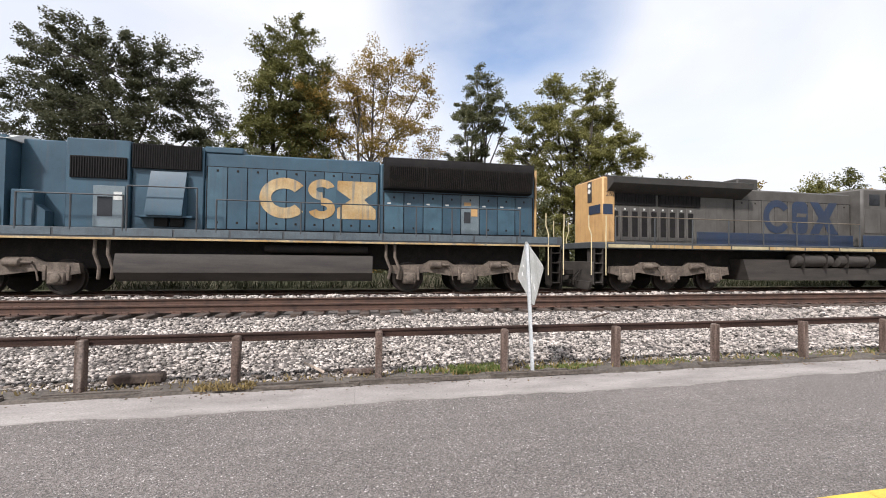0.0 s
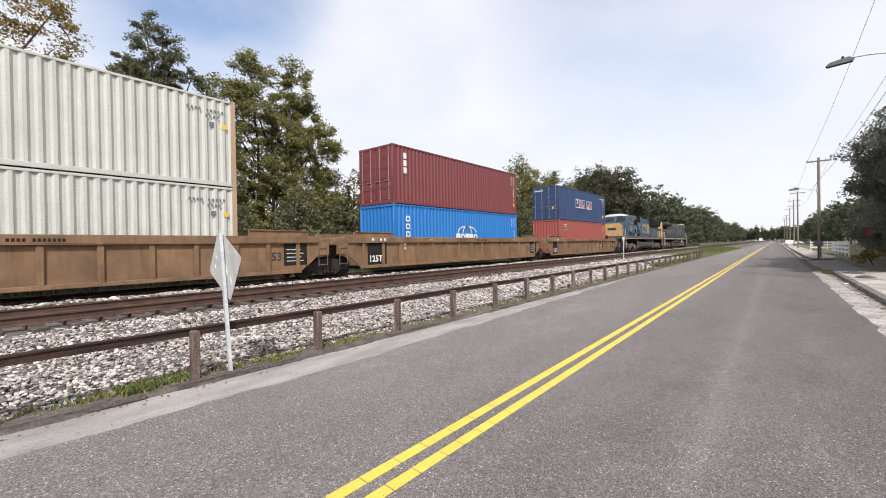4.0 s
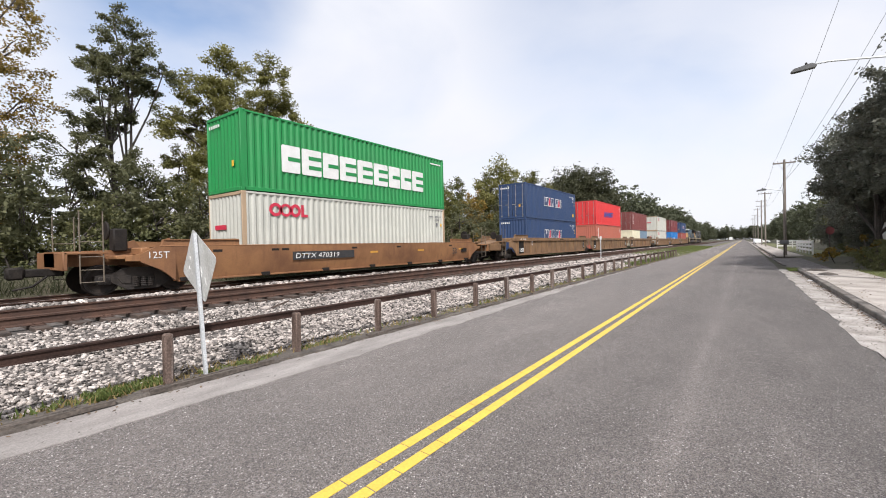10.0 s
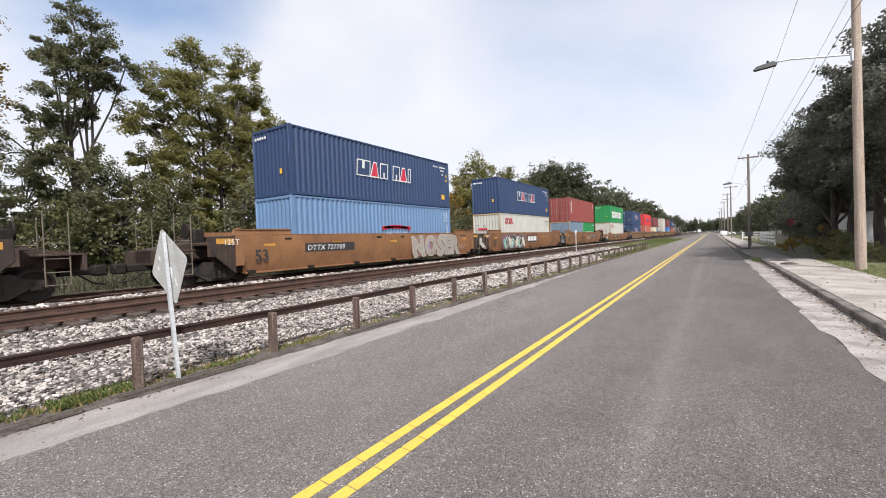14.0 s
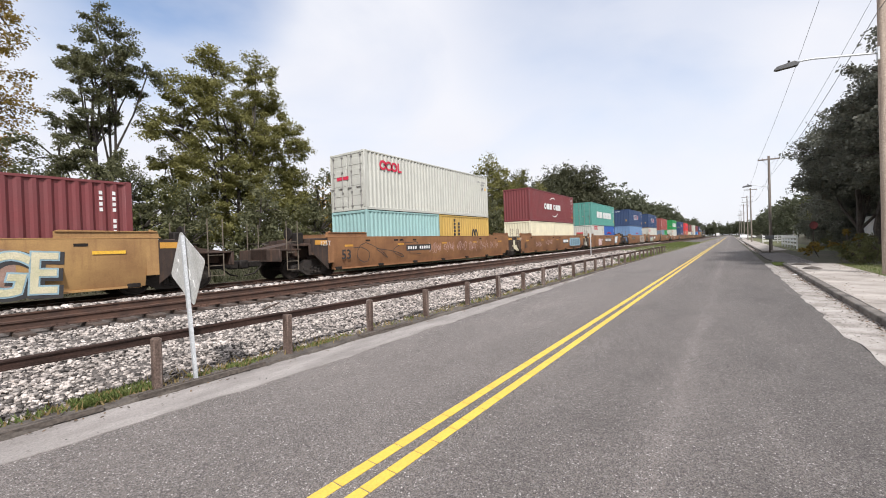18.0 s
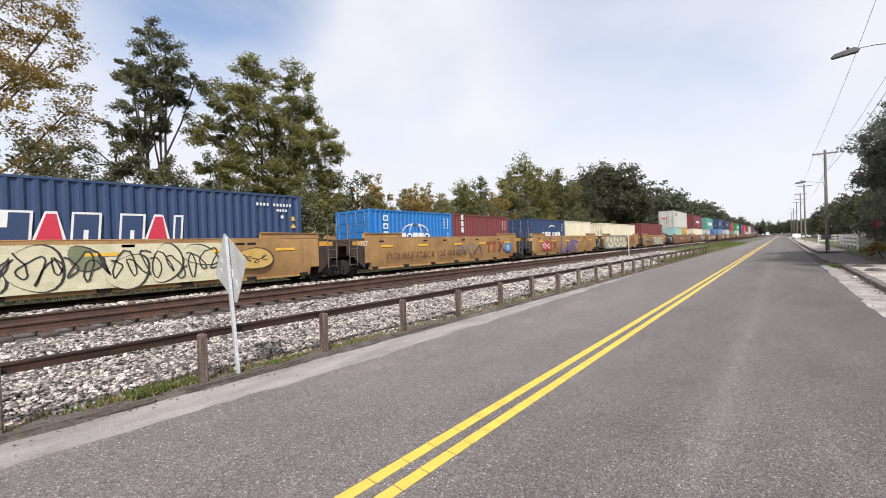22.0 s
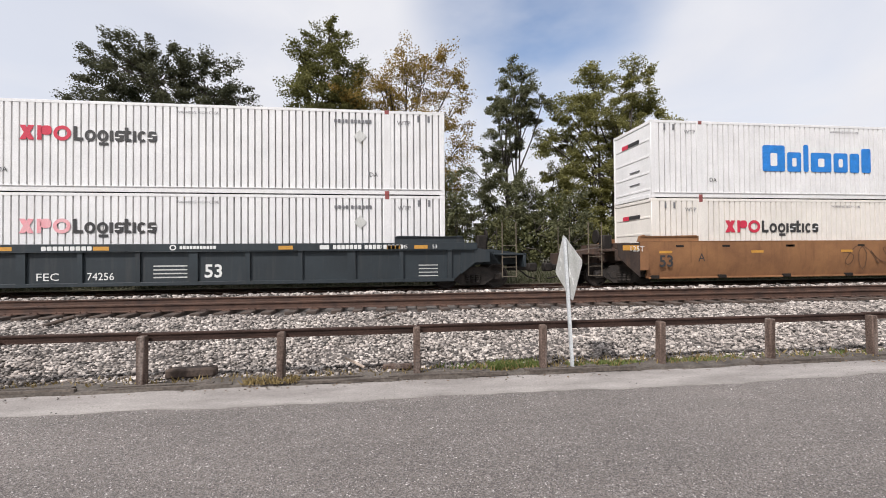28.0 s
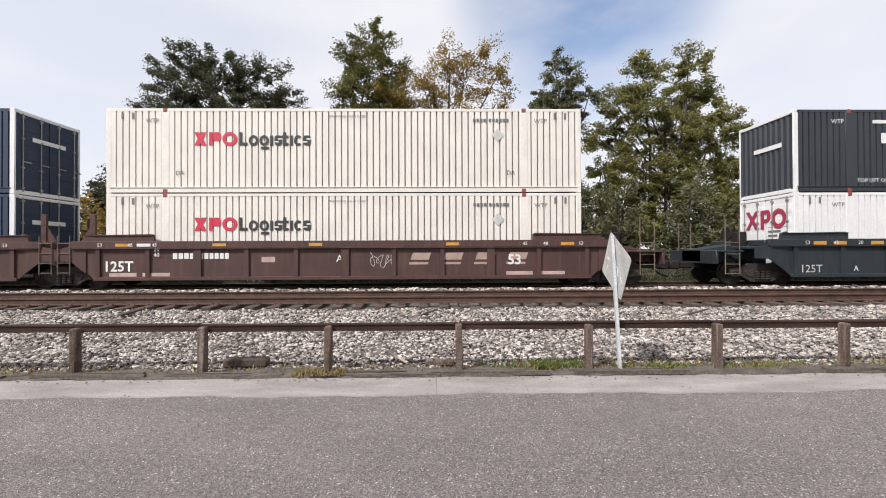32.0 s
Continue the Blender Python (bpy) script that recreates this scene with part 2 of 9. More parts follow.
M_ASPHALT = asphalt()
M_CONC = mk("concrete_pan", (0.34, 0.312, 0.29), (0.215, 0.195, 0.18), scale=1.3, rough=0.9, bump=0.4, bscale=70, fine=0.2, world=True, stretch=(0.6, 2.0, 1))
M_BERM = mk("berm", (0.13, 0.112, 0.095), (0.06, 0.05, 0.042), scale=3, rough=0.95, bump=0.6, bscale=35, fine=0.3, world=True)
M_SAND = mk("sand", (0.44, 0.405, 0.37), (0.21, 0.185, 0.16), scale=1.6, rough=0.95, bump=0.4, bscale=80, fine=0.2, world=True)
M_WALK = mk("sidewalk", (0.45, 0.405, 0.36), (0.25, 0.222, 0.192), scale=0.9, rough=0.9, bump=0.3, bscale=60, fine=0.14, world=True)
M_KERB = mk("kerb", (0.2, 0.178, 0.155), (0.055, 0.046, 0.04), scale=2.2, rough=0.9, bump=0.4, bscale=40, fine=0.2, world=True)
M_GROUND = mk("ground", (0.075, 0.064, 0.04), (0.042, 0.045, 0.02), scale=0.5, rough=0.95, bump=0.5, bscale=12, fine=0.3, world=True)
M_LAWN = mk("lawn", (0.1, 0.115, 0.04), (0.15, 0.135, 0.065), scale=0.6, rough=0.95, bump=0.6, bscale=30, fine=0.35, world=True)
# bed colour lowered: the shade in the gaps between stones is painted here
M_BEDSHADE = mk("ballast_bed", (0.12, 0.104, 0.093), (0.065, 0.056, 0.05), scale=4, rough=0.95, bump=0.8, bscale=22, fine=0.45, world=True)
M_EDGING = mk("rotten_timber", (0.13, 0.108, 0.09), (0.05, 0.04, 0.033), scale=4, rough=0.95, bump=0.8, bscale=25, fine=0.35, stretch=(0.5, 5, 5))
M_DIRTSTONE = mk("dirty_stone", (0.15, 0.122, 0.1), (0.06, 0.049, 0.041), scale=2, rough=0.95, bump=0.3, bscale=50, fine=0.25, vary=0.85, world=True)
M_STONE = mk("ballast_stone", (0.40, 0.357, 0.322), (0.19, 0.165, 0.147), scale=1.2, rough=0.9, bump=0.3, bscale=50, fine=0.3, vary=0.9, world=True)
M_YELLOW = mk("road_yellow", (0.72, 0.5, 0.07), (0.62, 0.42, 0.07), scale=4, rough=0.7, bump=0.3, bscale=90, fine=0.14, world=True)
M_RAIL = mk("rail_rust", (0.1, 0.052, 0.034), (0.042, 0.024, 0.018), scale=3, rough=0.8, bump=0.3, bscale=60, world=True)
M_RAILTOP = mk("rail_head", (0.32, 0.27, 0.24), (0.22, 0.17, 0.15), scale=6, rough=0.35, metal=0.9, bump=0.05, world=True)
M_TIE = mk("tie", (0.085, 0.06, 0.046), (0.05, 0.038, 0.032), scale=5, rough=0.9, bump=0.6, bscale=25, fine=0.3)
M_WOOD = mk("post_wood", (0.15, 0.108, 0.088), (0.055, 0.037, 0.03), scale=4, rough=0.9, spec=0.2, bump=0.9, bscale=45, fine=0.4, streak=(0.34, 0.3, 0.27), samt=0.75, stretch=(2, 2, 0.5))
M_RAILWOOD = mk("guard_rust", (0.062, 0.036, 0.028), (0.022, 0.015, 0.013), scale=4, rough=0.85, spec=0.15, bump=0.4, bscale=40, fine=0.22, stretch=(0.4, 3, 3))
M_GALV = mk("galvanised", (0.62, 0.64, 0.65), (0.5, 0.52, 0.53), scale=6, rough=0.5, metal=0.4, bump=0.05, bscale=60)
M_SIGNBACK = mk("sign_back", (0.62, 0.62, 0.6), (0.52, 0.53, 0.5), scale=5, rough=0.5, metal=0.35, bump=0.05, streak=(0.42, 0.42, 0.38), samt=0.5)
M_POLE = mk("pole_wood", (0.45, 0.365, 0.295), (0.29, 0.225, 0.18), scale=2.5, rough=0.9, bump=0.5, bscale=30, fine=0.25, stretch=(6, 6, 0.3))
M_POLEGREY = mk("pole_grey", (0.25, 0.215, 0.18), (0.14, 0.118, 0.1), scale=2.5, rough=0.9, bump=0.5, bscale=30, fine=0.25, stretch=(6, 6, 0.3))
M_DARK = mk("dark_steel", (0.018, 0.016, 0.015), (0.03, 0.025, 0.021), scale=4, rough=0.7, spec=0.15, bump=0.3, bscale=30, fine=0.3)
M_TRUCK = mk("truck_cast", (0.024, 0.02, 0.018), (0.042, 0.033, 0.026), scale=5, rough=0.8, bump=0.4, bscale=30, fine=0.3)
M_WHEEL = mk("wheel_steel", (0.03, 0.025, 0.022), (0.05, 0.038, 0.031), scale=5, rough=0.6, metal=0.5, bump=0.2)
M_WIRE = mk("wire", (0.16, 0.16, 0.17), rough=0.6, bump=0)
M_WHITE = mk("white_paint", (0.76, 0.76, 0.74), (0.66, 0.66, 0.63), scale=3, rough=0.6, bump=0.05, fine=0.06)
M_BLACK = mk("black_paint", (0.028, 0.028, 0.03), (0.045, 0.042, 0.04), scale=3, rough=0.6, bump=0.05)
M_YEL = mk("yellow_mark", (0.8, 0.47, 0.04), (0.68, 0.38, 0.05), scale=3, rough=0.6, bump=0.03)
M_RED = mk("red_mark", (0.58, 0.028, 0.065), (0.5, 0.035, 0.065), scale=3, rough=0.6, bump=0.03)
M_BARK = mk("bark", (0.1, 0.085, 0.072), (0.05, 0.042, 0.036), scale=3, rough=0.95, bump=0.7, bscale=14, fine=0.35, stretch=(3, 3, 0.6))

# ---- mesh tools ----


class B:
    """Collects boxes, prisms, tubes and sheets into one mesh."""

    def __init__(self):
        self.v, self.f = [], []

    def add(self, verts, faces):
        n = len(self.v)
        self.v += [tuple(p) for p in verts]
        self.f += [tuple(n + i for i in q) for q in faces]
        return self

    def box(self, x0, x1, y0, y1, z0, z1, c=0.0):
        c = min(c, 0.45 * (x1 - x0), 0.45 * (y1 - y0), 0.45 * (z1 - z0))
        if c <= 0:
            vs = [(x, y, z) for z in (z0, z1) for y in (y0, y1) for x in (x0, x1)]
            return self.add(vs, [(0, 2, 3, 1), (4, 5, 7, 6), (0, 1, 5, 4), (2, 6, 7, 3), (0, 4, 6, 2), (1, 3, 7, 5)])
        # box with chamfered edges: each corner has three points, one on each face
        vs, idx = [], {}
        for sx in (0, 1):
            for sy in (0, 1):
                for sz in (0, 1):
                    for ax in range(3):
                        p = []
                        for k, (s, lo, hi) in enumerate(((sx, x0, x1), (sy, y0, y1), (sz, z0, z1))):
                            base = hi if s else lo
                            p.append(base if k == ax else base + (-c if s else c))
                        idx[(sx, sy, sz, ax)] = len(vs)
                        vs.append(tuple(p))
        fs = []
        for ax in range(3):
            o = [k for k in range(3) if k != ax]
            for s in (0, 1):
                ring = []
                for a, b in ((0, 0), (1, 0), (1, 1), (0, 1)):
                    k = [0, 0, 0]
                    k[ax], k[o[0]], k[o[1]] = s, a, b
                    ring.append(idx[(*k, ax)])
                fs.append(tuple(ring))
            for a in (0, 1):
                for b in (0, 1):
                    k0, k1 = [0, 0, 0], [0, 0, 0]
                    k0[o[0]] = k1[o[0]] = a
                    k0[o[1]] = k1[o[1]] = b
                    k1[ax] = 1
                    fs.append((idx[(*k0, o[0])], idx[(*k1, o[0])], idx[(*k1, o[1])], idx[(*k0, o[1])]))
        for sx in (0, 1):
            for sy in (0, 1):
                for sz in (0, 1):
                    fs.append(tuple(idx[(sx, sy, sz, a)] for a in range(3)))
        return self.add(vs, fs)

    def prism(self, pts, axis, a0, a1):
        """A flat outline swept along an axis. pts: the two other coordinates, in the order x, y, z."""
        n = len(pts)

        def at(p, a):
            q = list(p)
            q.insert("xyz".index(axis), a)
            return q
        vs = [at(p, a0) for p in pts] + [at(p, a1) for p in pts]
        return self.add(vs, [tuple(range(n)), tuple(range(2 * n - 1, n - 1, -1))] + [(i, (i + 1) % n, n + (i + 1) % n, n + i) for i in range(n)])

    def sheet(self, profile, axis, a0, a1):
        """An open outline (a corrugation) swept along an axis."""
        n = len(profile)

        def at(p, a):
            q = list(p)
            q.insert("xyz".index(axis), a)
            return q
        return self.add([at(p, a0) for p in profile] + [at(p, a1) for p in profile], [(i, i + 1, n + i + 1, n + i) for i in range(n - 1)])

    def tube(self, pts, r, n=8, r2=None):
        pts = [Vector(p) for p in pts]
        rings = []
        for i, p in enumerate(pts):
            d = (pts[min(i + 1, len(pts) - 1)] - pts[max(i - 1, 0)]).normalized()
            u = d.cross(Vector((0, 0, 1)) if abs(d.z) < 0.9 else Vector((1, 0, 0))).normalized()
            w = d.cross(u)
            k = i / max(1, len(pts) - 1)
            rr = r + ((r2 if r2 is not None else r) - r) * k
            rings.append([p + rr * (math.cos(6.28319 * j / n) * u + math.sin(6.28319 * j / n) * w) for j in range(n)])
        vs = [p for q in rings for p in q]
        fs = [(a * n + j, a * n + (j + 1) % n, (a + 1) * n + (j + 1) % n, (a + 1) * n + j) for a in range(len(rings) - 1) for j in range(n)]
        fs += [tuple(range(n)), tuple(range((len(rings) - 1) * n, len(rings) * n))]
        return self.add(vs, fs)

    def lathe(self, centre, axis, prof, n=20):
        """prof: (distance along the axis, radius) pairs."""
        k = "xyz".index(axis)
        o = [i for i in range(3) if i != k]
        vs = []
        for a, r in prof:
            for j in range(n):
                p = list(centre)
                p[k] += a
                p[o[0]] += r * math.cos(6.28319 * j / n)
                p[o[1]] += r * math.sin(6.28319 * j / n)
                vs.append(p)
        m = len(prof)
        fs = [(a * n + j, a * n + (j + 1) % n, (a + 1) * n + (j + 1) % n, (a + 1) * n + j) for a in range(m - 1) for j in range(n)]
        fs += [tuple(range(n)), tuple(range((m - 1) * n, m * n))]
        return self.add(vs, fs)

    def mesh(self, name, mat, smooth=38):
        me = bpy.data.meshes.new(name)
        me.from_pydata(self.v, [], self.f)
        if len(self.f) < 30000:
            bm = bmesh.new()
            bm.from_mesh(me)
            bmesh.ops.recalc_face_normals(bm, faces=bm.faces)
            bm.to_mesh(me)
            bm.free()
        if mat:
            me.materials.append(mat)
        if smooth:
            me.shade_smooth()
            me.set_sharp_from_angle(angle=radians(smooth))
        return me


def part(name, bm, mat, parent=None, label="", at=None):
    """Links a collected mesh (or a finished one) as one object under a thing or part."""
    me = bm if isinstance(bm, bpy.types.Mesh) else bm.mesh(name, mat)
    ob = new(name, me)
    ob.parent = parent
    if at:
        ob.location = at
    if label:
        tagged(ob, label)
    return ob


def empty(name):
    ob = new(name)
    ob.empty_display_size = 0.3
    return ob


LETTERS = {}


def letters(text, height, mat, shear=0.0, wide=1.0, bold=0.0):
    """Flat lettering as a mesh in the x, z plane, facing -y, starting at the origin."""
    key = (text, height, mat.name, shear, wide, bold)
    if key in LETTERS:
        return LETTERS[key]
    cu = bpy.data.curves.new("lettering", "FONT")
    cu.body, cu.size, cu.shear, cu.offset = text, height / 0.72, shear, bold
    cu.resolution_u = 2 if height < 0.5 else 5
    tmp = bpy.data.objects.new("lettering", cu)
    scene.collection.objects.link(tmp)
    me = bpy.data.meshes.new_from_object(tmp)
    bpy.data.objects.remove(tmp)
    me.transform(Matrix(((wide, 0, 0, 0), (0, 0, -1, 0), (0, 1, 0, 0), (0, 0, 0, 1))))
    me.materials.clear()
    me.materials.append(mat)
    me.name = "lettering"
    LETTERS[key] = me
    return me

# ---- the ground, the road and its edges ----


def strip(name, y0, y1, x0, x1, z, mat, label="", wob=0.0, step=1.5, thick=0.05, seed=1, both=False):
    """A long slab with slightly wandering edges."""
    rng = random.Random(seed)
    n = max(2, int((x1 - x0) / step))
    b = B()
    top, bot = [], []
    for i in range(n + 1):
        x = x0 + (x1 - x0) * i / n
        a = y0 + (rng.uniform(-wob, wob) if both else 0)
        c = y1 + rng.uniform(-wob, wob)
        top += [(x, a, z), (x, c, z)]
        bot += [(x, a, z - thick), (x, c, z - thick)]
    b.v = top + bot
    m = len(top)
    for i in range(n):
        k = 2 * i
        b.f += [(k, k + 2, k + 3, k + 1), (m + k, m + k + 1, m + k + 3, m + k + 2), (k, m + k, m + k + 2, k + 2), (k + 1, k + 3, m + k + 3, m + k + 1)]
    ob = part(name, b, mat, None)
    tagged(ob, label or name, kind="structure")
    return ob


gb = B()
# the rise past y 19 is added so gaps under cars meet shaded ground
GROUND_PROF = [(-1500, 0.6), (-60, 0.3), (-5, 0.08), (-4.0, 0.08), (-3.4, -0.06), (5.6, -0.06), (6.0, -0.02), (10, 0.05), (18.5, 0.0), (19.4, 0.12), (20.4, 0.75), (24, 0.9), (60, 1.0), (1500, 2)]
xs = [-1200, -300, -60, 0, 60, 200, 600, 1600, 3000]
for x in xs:
    gb.v += [(x, y, z) for y, z in GROUND_PROF]
k = len(GROUND_PROF)
gb.f = [(i * k + j, (i + 1) * k + j, (i + 1) * k + j + 1, i * k + j + 1) for i in range(len(xs) - 1) for j in range(k - 1)]
tagged(part("ground", gb, M_GROUND), "brown earth with thin dry grass beside the line", kind="structure")

strip("road", -1.5, 5.44, -300, 1400, 0.0, M_ASPHALT, "worn grey asphalt two-lane road", 0.012, 4.0)
strip("sand_verge", -2.2, -1.46, -120, 28.6, 0.006, M_SAND, "pale drifted sand along the kerb", 0.06, 0.45, 0.03, 4)
strip("sand_verge", -2.2, -1.75, 46, 400, 0.006, M_SAND, "pale drifted sand along the kerb", 0.035, 1.5, 0.03, 5)
strip("side_road", -14, -1.9, 27.6, 44.5, 0.008, M_ASPHALT, "dark asphalt mouth of a side road", 0.15, 1.2, 0.05, 6)
strip("lawn", -40, -4.05, -80, 27.3, 0.09, M_LAWN, "short patchy roadside lawn", 0.12, 0.6, 0.12, 7)
strip("lawn", -40, -4.3, 45, 300, 0.09, M_LAWN, "short patchy roadside lawn", 0.12, 0.8, 0.12, 8)
strip("verge", 5.4, 10.2, 47, 900, 0.05, M_LAWN, "rough green grass verge beside the track", 0.5, 1.5, 0.12, 9)

# double yellow line, worn into blocks by cross cracks
for yc, nm in ((2.295, 3), (2.078, 7)):
    rng = random.Random(nm)
    line = empty("centre_line")
    tagged(line, "worn double yellow centre line painted on asphalt", kind="structure")
    x = -12.0
    sizes = {}
    n = 0
    while x < 40 and n < 190:
        q = round(rng.uniform(0.2, 0.36), 2)
        if q not in sizes:
            lb = B()
            s = 0.03
            pts = [(0.006, -0.052), (q - 0.006, -0.050), (q - 0.008 + s * 0.4, 0.051), (0.005 + s * 0.3, 0.053)]
            lb.prism(pts, "z", 0.0, 0.004)
            sizes[q] = lb.mesh("paint_block", M_YELLOW, 0)
        part("paint_block", sizes[q], None, line, at=(x, yc, 0.0005))
        x += q
        n += 1
    lb = B()
    lb.box(x, 900, yc - 0.052, yc + 0.052, 0.0005, 0.0045)
    lb.box(-200, -12.0, yc - 0.052, yc + 0.052, 0.0005, 0.0045)
    part("paint_stripe", lb, M_YELLOW, line)

# concrete pan between asphalt and the berm
pan = empty("gutter_pan")
tagged(pan, "pale cast concrete gutter pan along the road", kind="structure")
for i in range(-14, 60):
    rng = random.Random(100 + i)
    b = B()
    x0, x1 = i * 4.5 + 0.0015, i * 4.5 + 4.4985
    n = 24
    low = [(x0 + (x1 - x0) * j / n, 4.81 + 0.03 * math.sin(1.3 * (x0 + j * 4.5 / n)) + 0.022 * math.sin(4.1 * (x0 + j * 4.5 / n)) + (rng.uniform(-0.03, 0.022) if 0 < j < n else 0.0) + 0.55 * min(1.0, max(0.0, (x0 + j * 4.5 / n - 5.0) / 16.0))) for j in range(n + 1)]
    b.prism(low + [(x1, 5.5), (x0, 5.5)], "z", -0.05, 0.007)
    part("slab", b, M_CONC, pan)

bm_b = B()
rng = random.Random(5)
n = 520
for i in range(n + 1):
    x = -40 + i * 0.2
    w0, w1, hh = 5.47 + rng.uniform(-0.035, 0.03), 5.86 + rng.uniform(-0.05, 0.07), 0.05 + rng.uniform(-0.02, 0.025)
    ring = [(x, w0, -0.02), (x, w0 + 0.02, hh * 0.7), (x, 0.5 * (w0 + w1), hh), (x, w1, hh * 0.6), (x, w1 + 0.02, -0.02)]
    bm_b.v += ring
    if i:
        a = (i - 1) * 5
        bm_b.f += [(a + j, a + j + 1, a + j + 6, a + j + 5) for j in range(4)]
tagged(part("berm", bm_b, M_BERM), "low broken asphalt berm with dirt and leaf litter", kind="structure")

# kerb and pavement on the near side
kerb = empty("kerb")
tagged(kerb, "weathered concrete kerb, chipped and dirty", kind="structure")
kb = B()
kb.box(0.006, 2.994, -2.28, -2.10, -0.1, 0.13, 0.02)
kme = kb.mesh("kerb_stone", M_KERB)
for i in list(range(-20, 9)) + list(range(16, 100)):
    part("kerb_stone", kme, None, kerb, at=(i * 3.0 + 0.1, 0.0, random.Random(i).uniform(-0.012, 0.008)))
walkway = empty("pavement")
tagged(walkway, "cracked pale concrete pavement strewn with leaves", kind="structure")
kb = B()
kb.box(0.005, 1.495, -4.1, -2.29, 0.0, 0.125, 0.008)
kme = kb.mesh("slab", M_WALK)
for i in list(range(-40, 18)) + list(range(31, 180)):
    part("slab", kme, None, walkway, at=(i * 1.5 + 0.2, 0.0, random.Random(i + 50).uniform(-0.008, 0.008)))

# tar joint where the road was cut and patched, running aslant across the near lane
jb = B()
rng = random.Random(12)
n = 40
for i in range(n + 1):
    k = i / n
    x, y = 40.0 - 6.4 * k + rng.uniform(-0.05, 0.05), 2.0 - 3.75 * k
    w = 0.09 + 0.05 * math.sin(7 * k) + rng.uniform(-0.02, 0.02)
    jb.v += [(x - w, y, 0.003), (x + w, y, 0.003)]
jb.f = [(2 * i, 2 * i + 1, 2 * i + 3, 2 * i + 2) for i in range(n)]
M_TAR = mk("tar", (0.04, 0.037, 0.036), (0.07, 0.064, 0.06), scale=5, rough=0.8, bump=0.3, world=True)
tagged(part("tar_joint", jb, M_TAR), "dark tar joint across the worn asphalt", kind="structure")

# low heaps of dark dirt on the pavement, and a scrap of paper in the gutter
for x, y, w in ((22.9, -2.75, 0.34), (25.6, -2.68, 0.4)):
    heap = B()
    heap.lathe((0, 0, 0), "z", [(-0.01, w), (0.035, w * 0.8), (0.075, w * 0.45), (0.09, 0.05)], 14)
    o = part("dirt_heap", heap, M_BERM)
    o.location = (x, y, 0.125)
    tagged(o, "low dark heap of dirt and leaves on the pavement", "debris")
pb = B()
pb.prism([(-0.13, -0.06), (0.1, -0.08), (0.15, 0.03), (0.02, 0.09), (-0.11, 0.05)], "z", 0.0, 0.03)
o = part("paper_scrap", pb, M_WHITE)
o.location = (20.8, -2.0, 0.008)
tagged(o, "crumpled white paper scrap in the gutter", "litter")


def flakes(name, zones, seed, label, mat):
    """Dead leaves and crumbs lying about, as one mesh of small bent quads. zones: x0, x1, y0, y1, z, number, size."""
    g = np.random.default_rng(seed)
    vs = []
    for x0, x1, y0, y1, z, cnt, size in zones:
        c = np.c_[g.uniform(x0, x1, cnt), y0 + (y1 - y0) * g.beta(1.2, 2.2, cnt), z + g.uniform(0.0, 0.012, cnt)]
        a, q = g.uniform(0, 6.283, cnt), size * g.uniform(0.5, 1.4, (cnt, 1))
        u = np.c_[np.cos(a), np.sin(a), g.normal(0, 0.25, cnt)] * q
        w = np.c_[-np.sin(a), np.cos(a), g.normal(0, 0.25, cnt)] * q * 0.6
        vs.append(np.stack([c - u, c - w, c + u, c + w], 1).reshape(-1, 3))
    v = np.concatenate(vs)
    v[:, 2] = np.maximum(v[:, 2], 0.004)
    n = len(v) // 4
    me = bpy.data.meshes.new(name)
    me.from_pydata(v.tolist(), [], (np.arange(n * 4).reshape(-1, 4)).tolist())
    me.materials.append(mat)
    tagged(new(name, me), label, "leaf litter", kind="stuff")


M_LITTER = mk("dead_leaf", (0.16, 0.1, 0.055), (0.07, 0.05, 0.034), scale=5, rough=0.9, bump=0, vary=0.7, world=True)
M_CRUMB = mk("grit", (0.2, 0.18, 0.16), (0.08, 0.07, 0.06), scale=5, rough=0.9, bump=0, vary=0.8, world=True)
flakes("leaf_litter", [(4, 27, -2.1, -1.8, 0.008, 1900, 0.022), (4, 27, -2.29, -3.1, 0.128, 260, 0.022), (4, 27, -4.1, -3.4, 0.128, 600, 0.024), (46, 90, -2.1, -1.7, 0.008, 900, 0.04), (-9, 14, 5.5, 5.25, 0.009, 420, 0.018), (14, 45, 5.5, 5.2, 0.009, 500, 0.028)], 15, "brown dead leaves drifted against the kerb and the berm", M_LITTER)
flakes("grit", [(2, 27, -1.42, -2.05, 0.008, 1800, 0.014), (-9, 16, 4.8, 5.45, 0.009, 700, 0.009), (-4, 12, -1.3, 4.7, 0.002, 260, 0.008)], 16, "loose grit and small stones on the road's edges", M_CRUMB)

# ---- the two tracks ----
YC, YN, ZR = 15.5, 11.36, 0.45
bed = B()
prof = [(5.75, -0.02), (6.2, 0.03), (7.5, 0.12), (9.2, 0.25), (9.9, 0.27), (12.8, 0.25), (13.3, 0.35), (13.7, 0.415), (14.1, 0.38), (14.45, 0.25), (16.9, 0.25), (17.6, 0.22), (19.2, -0.2)]
for x in (-300, -50, 0, 50, 200, 1400):
    bed.v += [(x, y, z) for y, z in prof]
k = len(prof)
bed.f = [(i * k + j, (i + 1) * k + j, (i + 1) * k + j + 1, i * k + j + 1) for i in range(5) for j in range(k - 1)]
tagged(part("ballast_bed", bed, M_BEDSHADE), "grey-pink crushed stone track bed, darkened for shade between stones", kind="structure")

